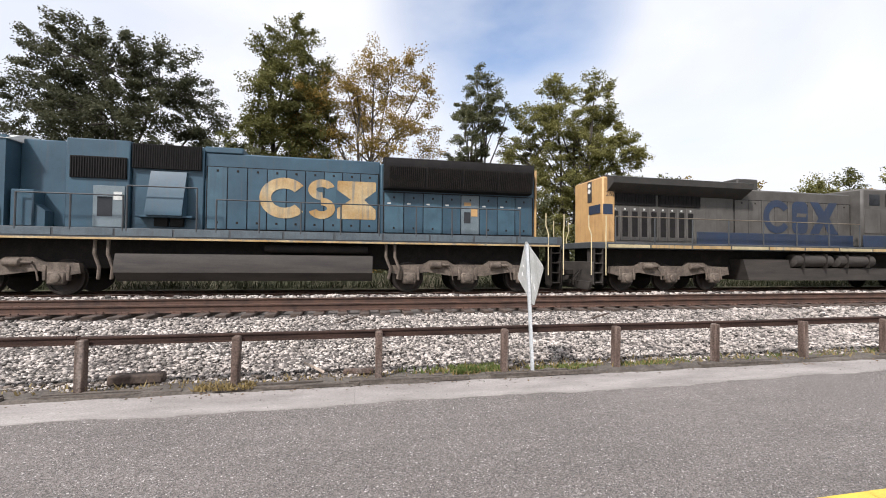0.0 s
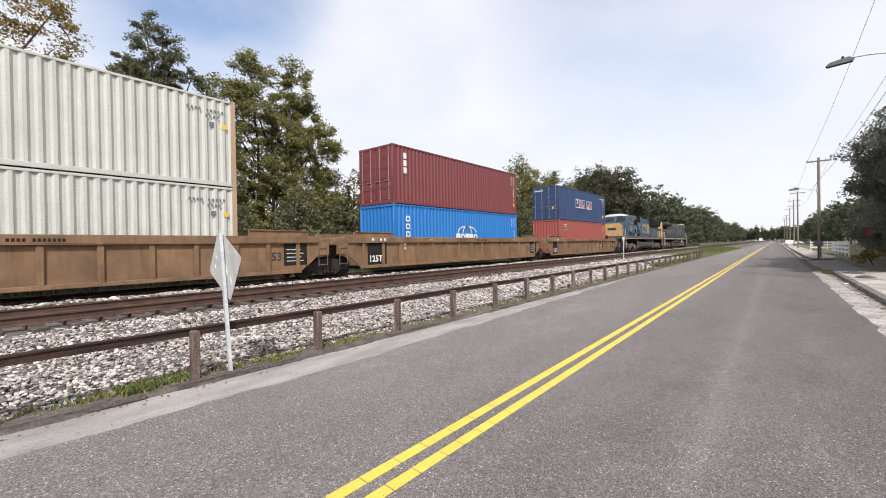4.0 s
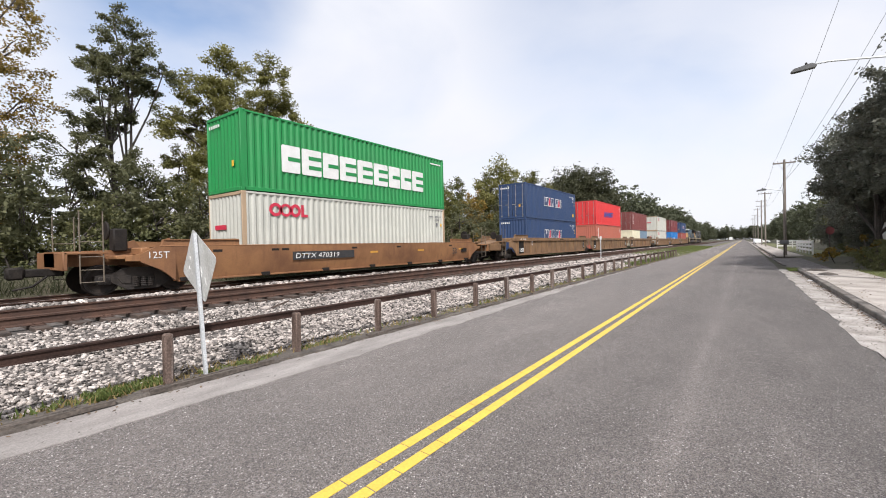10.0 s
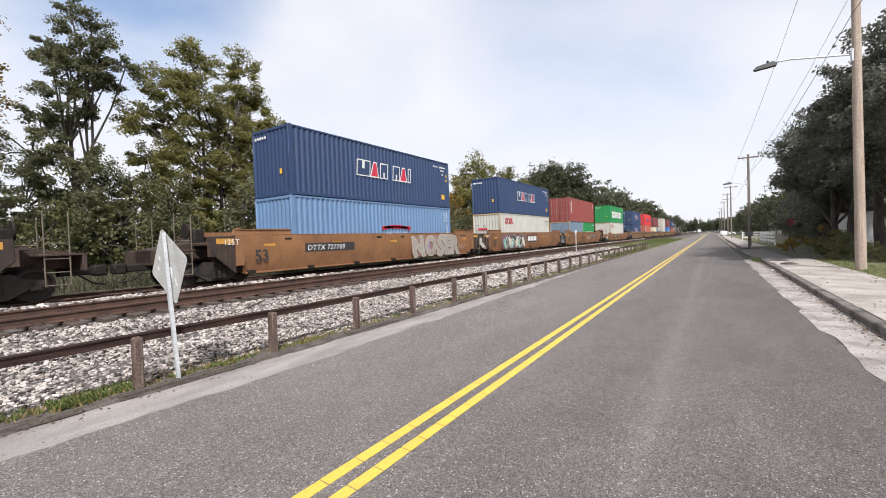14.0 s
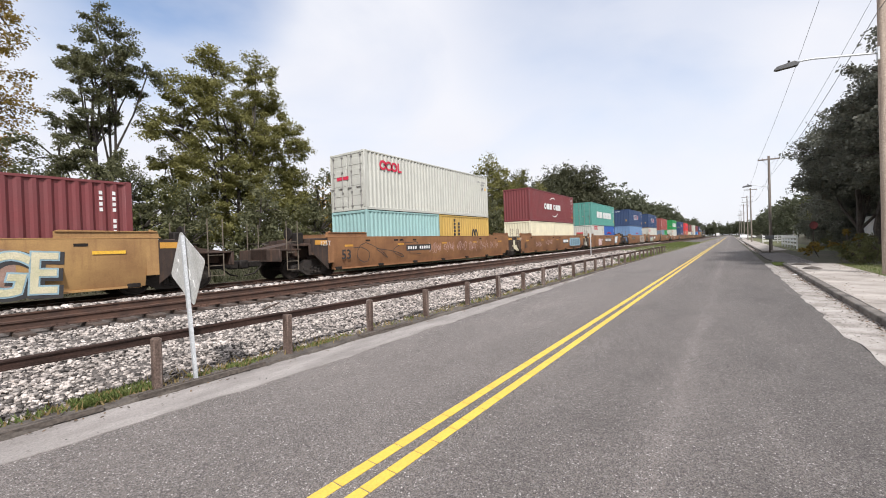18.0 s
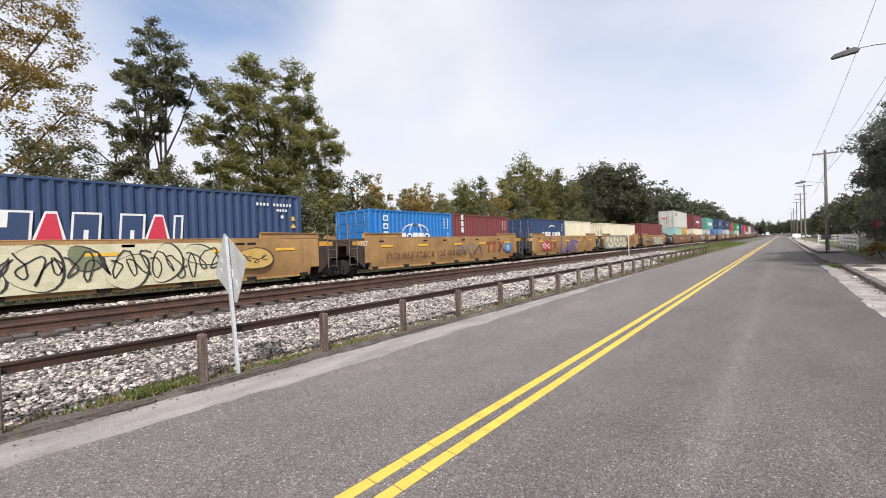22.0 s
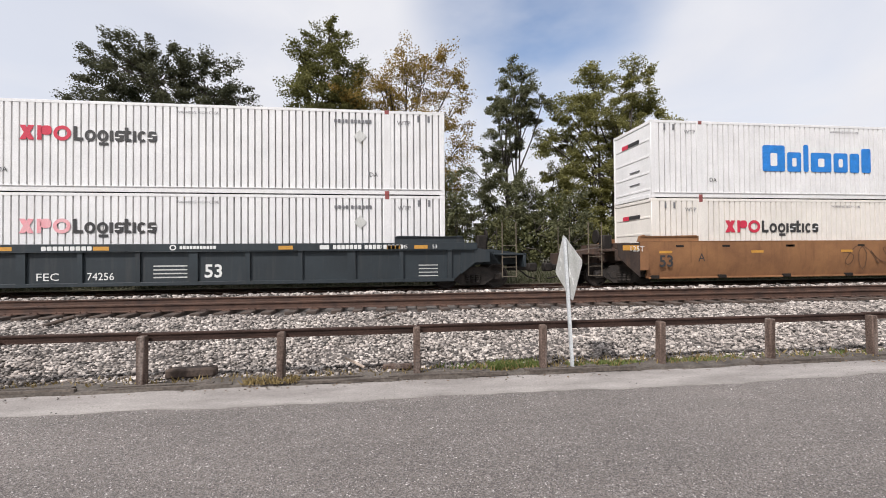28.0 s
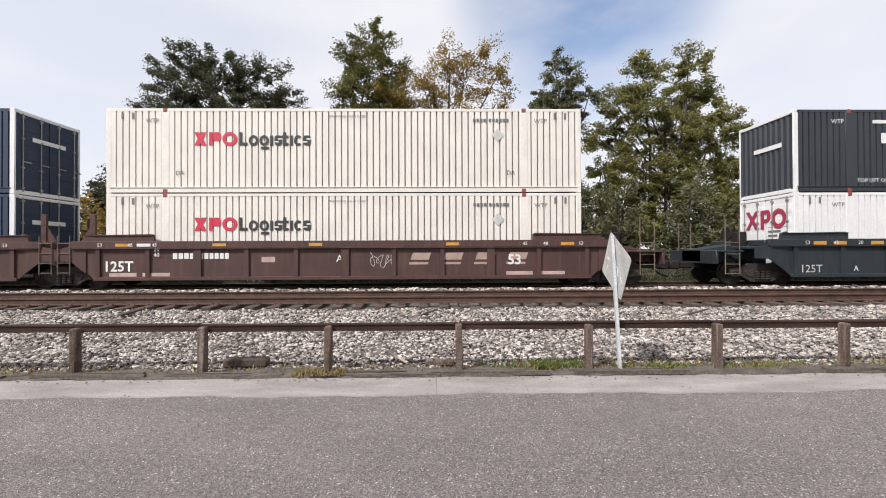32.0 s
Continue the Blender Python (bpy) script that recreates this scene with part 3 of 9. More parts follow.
RAILP = [(-0.07, 0), (0.07, 0), (0.07, 0.012), (0.012, 0.035), (0.009, 0.125), (0.035, 0.14), (0.035, 0.166), (-0.035, 0.166), (-0.035, 0.14), (-0.009, 0.125), (-0.012, 0.035), (-0.07, 0.012)]
for yt, nm in ((YN, "near"), (YC, "far")):
    trk = empty("track")
    tagged(trk, "rusty brown steel track on dark wooden ties", kind="structure")
    for s in (-1, 1):
        b = B()
        zr = ZR + (0.08 if nm == "near" else 0.0)
        b.prism([(yt + s * 0.7535 + y, zr - 0.172 + z) for y, z in RAILP], "x", -300, 1400)
        rl = part("rail", b, M_RAIL, trk)
        b = B()
        b.box(-300, 1400, yt + s * 0.7535 - 0.026, yt + s * 0.7535 + 0.026, zr - 0.005, zr, 0.002)
        part("rail_head", b, M_RAILTOP if nm == "far" else M_RAIL, rl)
    tb = B()
    tb.box(-0.115, 0.115, -1.3, 1.3, -0.12, 0.0, 0.015)
    tme = tb.mesh("tie", M_TIE)
    pl = B()
    for s in (-1, 1):
        pl.box(-0.1, 0.1, s * 0.7535 - 0.18, s * 0.7535 + 0.18, 0.0, 0.014, 0.003)
        for q in (-0.07, 0.07):
            for w in (-0.1, 0.1):
                pl.box(q - 0.012, q + 0.012, s * 0.7535 + w - 0.012, s * 0.7535 + w + 0.012, 0.01, 0.05)
    plm = pl.mesh("tie_plate", M_RAIL)
    rng = random.Random(8)
    if nm == "near":
        for i in range(150):
            o = part("tie", tme, None, trk, at=(-18 + i * 0.52 + rng.uniform(-0.03, 0.03), yt + rng.uniform(-0.06, 0.06), ZR - 0.1 + rng.uniform(-0.008, 0.004)))
            o.rotation_euler = (0, 0, rng.uniform(-0.025, 0.025))
            part("tie_plate", plm, None, o)
        x0, x1 = 60.0, 260.0
    else:
        x0, x1 = -30.0, 120.0
    rest = B()
    x = x0
    while x < x1:
        rest.box(x, x + 0.23, yt - 1.3, yt + 1.3, ZR - 0.3, ZR - 0.18)
        x += 0.52
    tagged(part("far_ties", rest, M_TIE, trk), kind="stuff")


def stones(name, zones, seed, label, mat=None):
    """Crushed stone as one mesh of lumps with random shapes. zones: x0, x1, y0, y1, number, size."""
    g = np.random.default_rng(seed)
    cube = np.array([(x, y, z) for z in (-1, 1) for y in (-1, 1) for x in (-1, 1)], float)
    quads = np.array([(0, 2, 3, 1), (4, 5, 7, 6), (0, 1, 5, 4), (2, 6, 7, 3), (0, 4, 6, 2), (1, 3, 7, 5)])
    vs = []
    py, pz = np.array([p[0] for p in prof]), np.array([p[1] for p in prof])
    for x0, x1, y0, y1, cnt, size in zones:
        c = np.c_[g.uniform(x0, x1, cnt), g.uniform(y0, y1, cnt)]
        z = np.interp(c[:, 1], py, pz) + 0.02 * np.sin(c[:, 0] * 2.1) * np.sin(c[:, 1] * 3.0)
        s = size * g.uniform(0.55, 1.3, (cnt, 1, 1)) * g.uniform(0.65, 1.1, (cnt, 1, 3)) * np.array([1.3, 0.95, 0.7])
        q = cube[None] * (1 + g.uniform(-0.45, 0.3, (cnt, 8, 3))) * s * 0.5
        a = g.uniform(0, 6.283, (3, cnt))
        a[1] = g.normal(0, 0.55, cnt)
        ca, sa = np.cos(a), np.sin(a)
        zero, one = np.zeros(cnt), np.ones(cnt)
        rz = np.stack([np.stack([ca[0], -sa[0], zero], 1), np.stack([sa[0], ca[0], zero], 1), np.stack([zero, zero, one], 1)], 1)
        rx = np.stack([np.stack([one, zero, zero], 1), np.stack([zero, ca[1], -sa[1]], 1), np.stack([zero, sa[1], ca[1]], 1)], 1)
        q = np.einsum("nij,nkj->nki", rz @ rx, q)
        q[:, :, 0] += c[:, 0, None]
        q[:, :, 1] += c[:, 1, None]
        q[:, :, 2] += (z + g.uniform(-0.022, 0.026, cnt))[:, None]
        vs.append(q.reshape(-1, 3))
    v = np.concatenate(vs)
    n = len(v) // 8
    f = (quads[None] + (np.arange(n) * 8)[:, None, None]).reshape(-1)
    me = bpy.data.meshes.new(name)
    me.vertices.add(len(v))
    me.vertices.foreach_set("co", v.reshape(-1))
    me.loops.add(len(f))
    me.loops.foreach_set("vertex_index", f)
    me.polygons.add(n * 6)
    me.polygons.foreach_set("loop_start", np.arange(n * 6) * 4)
    me.update(calc_edges=True)
    me.materials.append(mat or M_STONE)
    tagged(new(name, me), label, "gravel", kind="stuff")


stones("ballast", [(-13, 12, 5.72, 8.0, 46000, 0.043), (-13, 12, 7.9, 9.97, 28000, 0.05), (12, 30, 5.8, 9.97, 16000, 0.075), (30, 70, 5.8, 10.0, 7000, 0.12), (-13, 30, 9.9, 10.2, 1100, 0.055), (-13, 30, 12.25, 12.75, 3000, 0.08), (-25, 45, 12.6, 14.9, 9000, 0.1), (-25, 60, 13.25, 14.15, 8000, 0.07), (30, 110, 9.9, 10.5, 900, 0.13), (30, 110, 12.2, 14.6, 2400, 0.14)], 3, "loose grey and pinkish crushed stone ballast")

stones("dirty_ballast", [(-13, 8, 5.6, 6.15, 7000, 0.045), (8, 30, 5.62, 6.1, 4000, 0.055)], 8, "brown dirty stones at the foot of the ballast", M_DIRTSTONE)

# rotten timber edging along the concrete
edging = empty("timber_edging")
tagged(edging, "dark rotten timber strips edging the ballast", kind="structure")
for i in range(-9, 18):
    rng = random.Random(i * 13 + 5)
    for row in range(2):
        if rng.random() < 0.12:
            continue
        ln_, b = rng.uniform(1.1, 1.75), B()
        n = 9
        pts = [(ln_ * k / n, 0.028 + rng.uniform(-0.012, 0.014)) for k in range(n + 1)]
        low = [(ln_ * k / n, -0.03 + rng.uniform(-0.01, 0.01)) for k in range(n, -1, -1)]
        b.prism([(p[0], p[1]) for p in pts + low], "z", 0.0, rng.uniform(0.03, 0.055))
        o = part("edging_board", b, M_EDGING, edging, at=(i * 1.77 + rng.uniform(-0.1, 0.1), 5.52 + row * 0.08 + rng.uniform(-0.012, 0.012), 0.018))
        o.rotation_euler = (rng.uniform(-0.1, 0.1), 0, rng.uniform(-0.012, 0.012))

# ---- guard rail ----
guard = empty("guard_rail")
tagged(guard, "rust-brown low guard rail on weathered timber posts", "guard rail")
pb = B()
pb.box(-0.047, 0.047, -0.06, 0.06, -0.2, 0.68, 0.012)
pme = [pb.mesh("post", M_WOOD)]
pb = B()
pb.box(-0.05, 0.046, -0.062, 0.056, -0.2, 0.675, 0.018)
pme.append(pb.mesh("post", M_WOOD))
for i in range(-18, 28):
    rng = random.Random(i * 7)
    o = part("post", pme[i % 2], None, guard, at=(0.31 + 1.772 * i + 0.09 * max(0, -i - 1), 5.65, rng.uniform(-0.025, 0.0)))
    o.rotation_euler = (rng.uniform(-0.02, 0.02), rng.uniform(-0.025, 0.025), rng.uniform(-0.06, 0.06))
rb = B()
rb.prism([(5.722, 0.680), (5.71, 0.676), (5.71, 0.660), (5.724, 0.656), (5.724, 0.598), (5.712, 0.594), (5.712, 0.580), (5.79, 0.580), (5.79, 0.592), (5.738, 0.596), (5.738, 0.658), (5.80, 0.662), (5.80, 0.680)], "x", 0.004, 3.540)
rme = rb.mesh("beam", M_RAILWOOD, 30)
for i in range(-9, 14):
    part("beam", rme, None, guard, at=(0.31 + 3.544 * i, 0, random.Random(i).uniform(-0.006, 0.006)))


# ---- diamond sign seen from behind ----
def diamond_sign(x, y, lean, tilt, size, zc):
    th = empty("road_sign")
    b = B()
    for z0, z1 in ((-0.3, zc + 0.42),):
        b.prism([(-0.04, -0.012), (-0.02, 0.02), (0.02, 0.02), (0.04, -0.012), (0.03, -0.012), (0.016, 0.008), (-0.016, 0.008), (-0.03, -0.012)], "z", z0, z1)
    me = b.mesh("sign_post", M_GALV)
    me.transform(Matrix.Rotation(radians(90), 4, "Z"))
    part("sign_post", me, None, th, "galvanised U-channel post")
    h = size / 2
    r = 0.05
    pts = []
    for k in range(4):
        a0 = k * math.pi / 2
        for d in (-0.5, -0.17, 0.17, 0.5):
            a = a0 + d * math.pi / 2
            pts.append(((h - r * 1.41) * math.cos(a0) + r * math.cos(a), (h - r * 1.41) * math.sin(a0) + r * math.sin(a)))
    b = B()
    b.prism(pts, "x", 0.024, 0.028)
    pl = part("sign_plate", b, M_SIGNBACK, th, "bare weathered aluminium back of a diamond sign", at=(0, 0, zc))
    pl.rotation_euler = (radians(tilt), 0, 0)
    rng = random.Random(2)
    for i in range(11):
        a, q = rng.uniform(-0.3, 0.3), rng.uniform(-0.3, 0.3)
        if abs(a) + abs(q) < h * 0.85:
            b = B()
            w, hh = rng.uniform(0.006, 0.02), rng.uniform(0.015, 0.05)
            b.prism([(a - w, q - hh), (a + w, q - hh * 0.6), (a + w * 0.7, q + hh), (a - w * 0.8, q + hh * 0.7)], "x", 0.0205, 0.0235)
            part("paint_fleck", b, M_WHITE, pl)
    for q in (-0.28, 0.28):
        b = B()
        b.lathe((0, 0, 0), "x", [(0.0, 0.012), (0.026, 0.012)], 6)
        part("bolt", b, M_GALV, th, at=(-0.004, 0, zc + q))
    th.matrix_basis = pose(x, y, 0, 0, lean, 0)
    return tagged(th, "bare metal back of a diamond road sign on a galvanised post", "road sign")


diamond_sign(2.50, 5.62, -3.0, -11, 0.97, 1.46)

# ---- the train ----
M_DOORGAP = mk("gasket_and_gap", (0.03, 0.029, 0.028), rough=0.8, bump=0)
M_LOCKBAR = mk("lock_bar", (0.36, 0.35, 0.33), (0.26, 0.25, 0.235), rough=0.5, metal=0.5, bump=0.05)
SPEED = 16.584
TRAIN = []  # things that roll, with their place at the start
WHEELS = {}
CACHE = {}


def cached(key, make):
    if key not in CACHE:
        CACHE[key] = make()
    return CACHE[key]


def corr(x0, x1, pitch, depth, flat=0.27, groove=False):
    """A corrugation as (x, depth) points; 0 is the outer face."""
    n = max(1, round((x1 - x0) / pitch))
    p = (x1 - x0) / n
    out = []
    for i in range(n):
        a = x0 + i * p
        if groove:
            out += [(a, 0), (a + p * 0.7, 0), (a + p * 0.715, depth), (a + p * 0.915, depth), (a + p * 0.93, 0)]
        else:
            out += [(a, 0), (a + p * flat, 0), (a + p * 0.5, depth), (a + p * (0.5 + flat), depth)]
    return out + [(x1, 0)]


def container(x, z, length, mat, doors=0, reefer=False, height=2.896, label="", deco=None, rail=None, post=None, bare=False):
    """A shipping container, its base centre at x, z. doors: -1 or 1, the end that has them, 0 for none in sight."""
    big = length > 14
    w = 2.59 if big else 2.438
    hl, hw = length / 2, w / 2
    th = empty("shipping_container")
    rail, post = rail or mat, post or mat
    key = (length, height, reefer)

    def sides(s):
        b = B()
        pr = corr(-hl + 0.16, hl - 0.16, 0.217 if big else 0.276, 0.13 if big else 0.05, groove=big)
        if reefer:
            pr = corr(-hl + 0.16, hl - 0.16, 0.6, 0.004, groove=True)
        lo, hi = (0.20 if big else 0.15), height - (0.1 if big else 0.075)
        b.sheet([(a, s * (hw - 0.008 - d)) for a, d in pr], "z", lo, hi)
        return b.mesh("side_panel", None)
    for s in (-1, 1):
        me = cached(("side", key, s, mat.name), lambda: sides(s))
        if not me.materials:
            me.materials.append(mat)
        part("side_panel", me, None, th)
        b = B()
        b.box(-hl + 0.12, hl - 0.12, s * hw - 0.05 if s > 0 else -hw, s * hw if s > 0 else -hw + 0.05, 0.025, 0.20 if big else 0.155, 0.008)
        if big:
            b.box(-hl + 0.12, hl - 0.12, s * (hw + 0.006) - 0.02, s * (hw + 0.006) + 0.02, 0.19, 0.215)
        part("bottom_rail", cached(("br", key, s, rail.name), lambda: b.mesh("bottom_rail", rail)), None, th)
        b = B()
        b.box(-hl + 0.12, hl - 0.12, s * hw - 0.05 if s > 0 else -hw, s * hw if s > 0 else -hw + 0.05, height - (0.11 if big else 0.085), height - 0.012, 0.008)
        part("top_rail", cached(("tr", key, s, rail.name), lambda: b.mesh("top_rail", rail)), None, th)
    b = B()
    b.sheet([(a, height - 0.02 - d * 0.6) for a, d in corr(-hl + 0.1, hl - 0.1, 0.4, 0.02)], "y", 0, 1)
    b.v = [(p[0], -hw + 0.03 + p[1] * (w - 0.06), p[2]) for p in b.v]
    part("roof", cached(("roof", key, mat.name), lambda: b.mesh("roof", mat)), None, th)
    b = B()
    b.box(-hl + 0.1, hl - 0.1, -hw + 0.03, hw - 0.03, 0.1, 0.14)
    part("floor", cached(("floor", key), lambda: b.mesh("floor", M_DARK)), None, th)
    for sx in (-1, 1):
        for sy in (-1, 1):
            b = B()
            b.box(sx * hl - (0.17 if sx > 0 else 0), sx * hl + (0 if sx > 0 else 0.17), sy * hw - (0.06 if sy > 0 else 0), sy * hw + (0 if sy > 0 else 0.06), 0.1, height - 0.1, 0.012)
            part("corner_post", cached(("cp", key, sx, sy, post.name), lambda: b.mesh("corner_post", post)), None, th)
            for zz in (0.0, height - 0.118):
                cx = sx * hl
                b = B()
                b.box(min(cx, cx - sx * 0.178), max(cx, cx - sx * 0.178), sy * hw - (0.162 if sy > 0 else 0), sy * hw + (0 if sy > 0 else 0.162), zz, zz + 0.118, 0.01)
                part("corner_casting", cached(("cc", key, sx, sy, zz, post.name), lambda: b.mesh("corner_casting", post)), None, th)
    # ends
    for sx in (-1, 1):
        for nm, z0, z1 in (("end_sill", 0.012, 0.15), ("end_header", height - 0.13, height - 0.014)):
            b = B()
            b.box(*sorted((sx * (hl - 0.1), sx * (hl - 0.004))), -hw + 0.155, hw - 0.155, z0, z1, 0.008)
            part(nm, cached((nm, key, sx, post.name), lambda: b.mesh(nm, post)), None, th)
        if doors == sx:
            # one dark plane behind both doors: their gasket and the shade in the gaps
            b = B()
            b.box(*sorted((sx * (hl - 0.1), sx * (hl - 0.066))), -hw + 0.055, hw - 0.055, 0.13, height - 0.11, 0.004)
            part("door_gasket", cached(("gasket", key, sx), lambda: b.mesh("door_gasket", M_DOORGAP)), None, th, "dark plane behind the doors for gasket and gap shade")
            for sy in (-1, 1):
                def door():
                    b = B()
                    a, c = sorted((sy * 0.022, sy * (hw - 0.085)))
                    b.box(*sorted((sx * (hl - 0.07), sx * (hl - 0.025))), a, c, 0.14, height - 0.12, 0.008)
                    for q in range(5):
                        z0 = 0.24 + q * (height - 0.42) / 5
                        b.box(*sorted((sx * (hl - 0.03), sx * (hl - 0.012))), a + 0.08, c - 0.08, z0, z0 + 0.32, 0.008)
                    return b.mesh("door", mat)
                d = part("door", cached(("door", key, sx, sy, mat.name), door), None, th)
                for q in (0.27, 0.78):
                    def bar():
                        b = B()
                        b.tube([(sx * (hl + 0.012), sy * q * hw, 0.1), (sx * (hl + 0.012), sy * q * hw, height - 0.1)], 0.019, 6)
                        for zz in (0.2, 0.9, 1.9, height - 0.25):
                            b.box(*sorted((sx * (hl - 0.02), sx * (hl + 0.036))), sy * q * hw - 0.05, sy * q * hw + 0.05, zz, zz + 0.06)
                        b.box(*sorted((sx * (hl + 0.0), sx * (hl + 0.03))), sy * q * hw - 0.02, sy * q * hw + 0.3, 1.12, 1.16)
                        return b.mesh("locking_bar", M_LOCKBAR)
                    part("locking_bar", cached(("bar", key, sx, sy, q), bar), None, d, "grey steel locking bar")
        else:
            b = B()
            if (big and mat not in (P["coal"], P["umax"])) or reefer:
                b.box(*sorted((sx * (hl - 0.08), sx * (hl - 0.03))), -hw + 0.06, hw - 0.06, 0.12, height - 0.1, 0.006)
                r = B()
                r.box(*sorted((sx * (hl - 0.04), sx * (hl - 0.012))), -hw + 0.15, hw - 0.15, 0.0, 0.08, 0.008)
                for q in range(4):
                    part("end_rib", cached(("erib", key, sx, mat.name), lambda: r.mesh("end_rib", mat)), None, th, at=(0, 0, 0.3 + q * 0.62))
            else:
                b.sheet([(sx * (hl - 0.02 - d), a) for a, d in corr(-hw + 0.06, hw - 0.06, 0.25, 0.045)], "z", 0.12, height - 0.1)
            part("end_panel", cached(("end", key, sx, mat.name), lambda: b.mesh("end_panel", mat)), None, th)
    if big:
        for s in (-6.1, 6.1):
            b = B()
            b.box(s - 0.13, s + 0.13, -hw - 0.004, -hw + 0.05, 0.16, height - 0.05, 0.006)
            part("lift_post", cached(("lp", s, height, mat.name), lambda: b.mesh("lift_post", mat)), None, th)
            for zz in (0.0, height - 0.14):
                b = B()
                b.box(s - 0.075, s + 0.075, -hw - 0.012, -hw + 0.06, zz, zz + 0.14, 0.01)
                part("lift_casting", cached(("lc", s, zz, height), lambda: b.mesh("lift_casting", M_CAST)), None, th, "red-brown casting")
    if deco:
        deco(th, hl, hw, height)
    tagged(th, label or "weathered steel shipping container", "shipping container", "containers on the train")
    TRAIN.append((th, x, YC, z))
    return th


# ---- flat marks on the sides ----


def mark(th, x0, x1, z0, z1, y, mat, name="painted_bar", shear=0.0, r=0.0):
    """A plain painted shape on the side that faces the road, flat in the x, z plane."""
    b = B()
    sh = shear * (z1 - z0)
    if r:
        pts = []
        for cx, cz, a0 in ((x1 - r, z1 - r, 0), (x0 + r, z1 - r, 90), (x0 + r, z0 + r, 180), (x1 - r, z0 + r, 270)):
            for k in range(4):
                a = radians(a0 + 30 * k)
                pts.append((cx + r * math.cos(a) + shear * (cz + r * math.sin(a) - z0), cz + r * math.sin(a)))
    else:
        pts = [(x0, z0), (x1, z0), (x1 + sh, z1), (x0 + sh, z1)]
    b.prism(pts, "y", y - 0.004, y)
    return part(name, b.mesh(name, mat, 0), None, th)


def ring(th, xc, zc, rx, rz, t, y, mat, a0=0, a1=360, name="painted_ring"):
    b = B()
    n = 28
    full = a1 - a0 >= 360
    vs = []
    for i in range(n + 1):
        a = radians(a0 + (a1 - a0) * i / n)
        c, s = math.cos(a), math.sin(a)
        vs += [(xc + rx * c, y - 0.004, zc + rz * s), (xc + (rx - t) * c, y - 0.004, zc + (rz - t) * s)]
    b.add(vs, [(2 * i, 2 * i + 1, 2 * i + 3, 2 * i + 2) for i in range(n)])
    return part(name, b.mesh(name, mat, 0), None, th)


def blocks(th, x, z, widths, h, y, mats, gap=0.06, shear=0.0, holes=True, r=0.05):
    """A brand name drawn as a row of plain blocks: one width per sign, negative widths leave a space, 'o' draws a ring."""
    for i, w in enumerate(widths):
        m = mats[i % len(mats)]
        if isinstance(w, str):
            ww = float(w[1:])
            ring(th, x + ww / 2, z + h / 2, ww / 2, h / 2, min(0.28 * ww, 0.3 * h), y, m)
            x += ww + gap
        elif w < 0:
            x -= w
        else:
            mark(th, x, x + w, z, z + h, y, m, "logo_block", shear, min(r, w * 0.3))
            x += w + gap


def text(th, s, x, z, h, y, mat, **kw):
    return part("lettering", letters(s, h, mat, **kw), None, th, at=(x, y - 0.005, z))


M_CAST = mk("red_casting", (0.3, 0.07, 0.065), (0.18, 0.06, 0.055), scale=5, rough=0.7, bump=0.1)
M_GREYMARK = mk("grey_mark", (0.17, 0.17, 0.18), rough=0.7, bump=0)
M_NAVYMARK = mk("blue_mark", (0.035, 0.06, 0.3), rough=0.6, bump=0)
M_SKYMARK = mk("sky_blue_mark", (0.02, 0.22, 0.65), rough=0.6, bump=0)
P = dict(
    navy=paint("navy_paint", (0.022, 0.05, 0.125), 0.25), red=paint("brown_red_paint", (0.3, 0.07, 0.055), 0.3), maroon=paint("maroon_paint", (0.17, 0.035, 0.037), 0.25),
    azure=paint("bright_blue_paint", (0.012, 0.165, 0.47), 0.2), grey=paint("pale_grey_paint", (0.52, 0.52, 0.46), 0.45), cream=paint("cream_paint", (0.7, 0.65, 0.47), 0.28),
    hot=paint("bright_red_paint", (0.62, 0.035, 0.035), 0.15), salmon=paint("faded_red_paint", (0.42, 0.125, 0.08), 0.35), brown=paint("chestnut_paint", (0.18, 0.045, 0.04), 0.25),
    green=paint("bright_green_paint", (0.012, 0.24, 0.06), 0.2), slate=paint("slate_blue_paint", (0.16, 0.23, 0.3), 0.4), sky=paint("faded_blue_paint", (0.14, 0.245, 0.41), 0.4),
    teal=paint("sea_green_paint", (0.085, 0.29, 0.24), 0.3), royal=paint("royal_blue_paint", (0.025, 0.1, 0.35), 0.3), tan=paint("ochre_paint", (0.52, 0.34, 0.085), 0.35),
    aqua=paint("pale_aqua_paint", (0.3, 0.48, 0.46), 0.4), white=paint("white_box_paint", (0.79, 0.78, 0.77), 0.2), dirty=paint("off_white_box_paint", (0.79, 0.745, 0.68), 0.25),
    coal=paint("charcoal_paint", (0.028, 0.034, 0.042), 0.2), umax=paint("deep_navy_paint", (0.02, 0.036, 0.07), 0.2), rusty=paint("rust_post_paint", (0.42, 0.3, 0.19), 0.6),
    red2=paint("brick_red_paint", (0.27, 0.06, 0.05), 0.3))
C_TAN = mk("car_tan", (0.25, 0.145, 0.07), (0.125, 0.072, 0.04), scale=0.9, rough=0.75, bump=0.1, streak=(0.1, 0.055, 0.035), samt=0.6, fine=0.12)
C_OCHRE = mk("car_ochre", (0.3, 0.145, 0.06), (0.17, 0.078, 0.036), scale=0.7, rough=0.7, bump=0.08, streak=(0.12, 0.055, 0.03), samt=0.5, fine=0.1)
C_YELLOW = mk("car_yellow", (0.44, 0.265, 0.1), (0.27, 0.145, 0.06), scale=0.8, rough=0.7, bump=0.08, streak=(0.2, 0.1, 0.045), samt=0.5, fine=0.1)
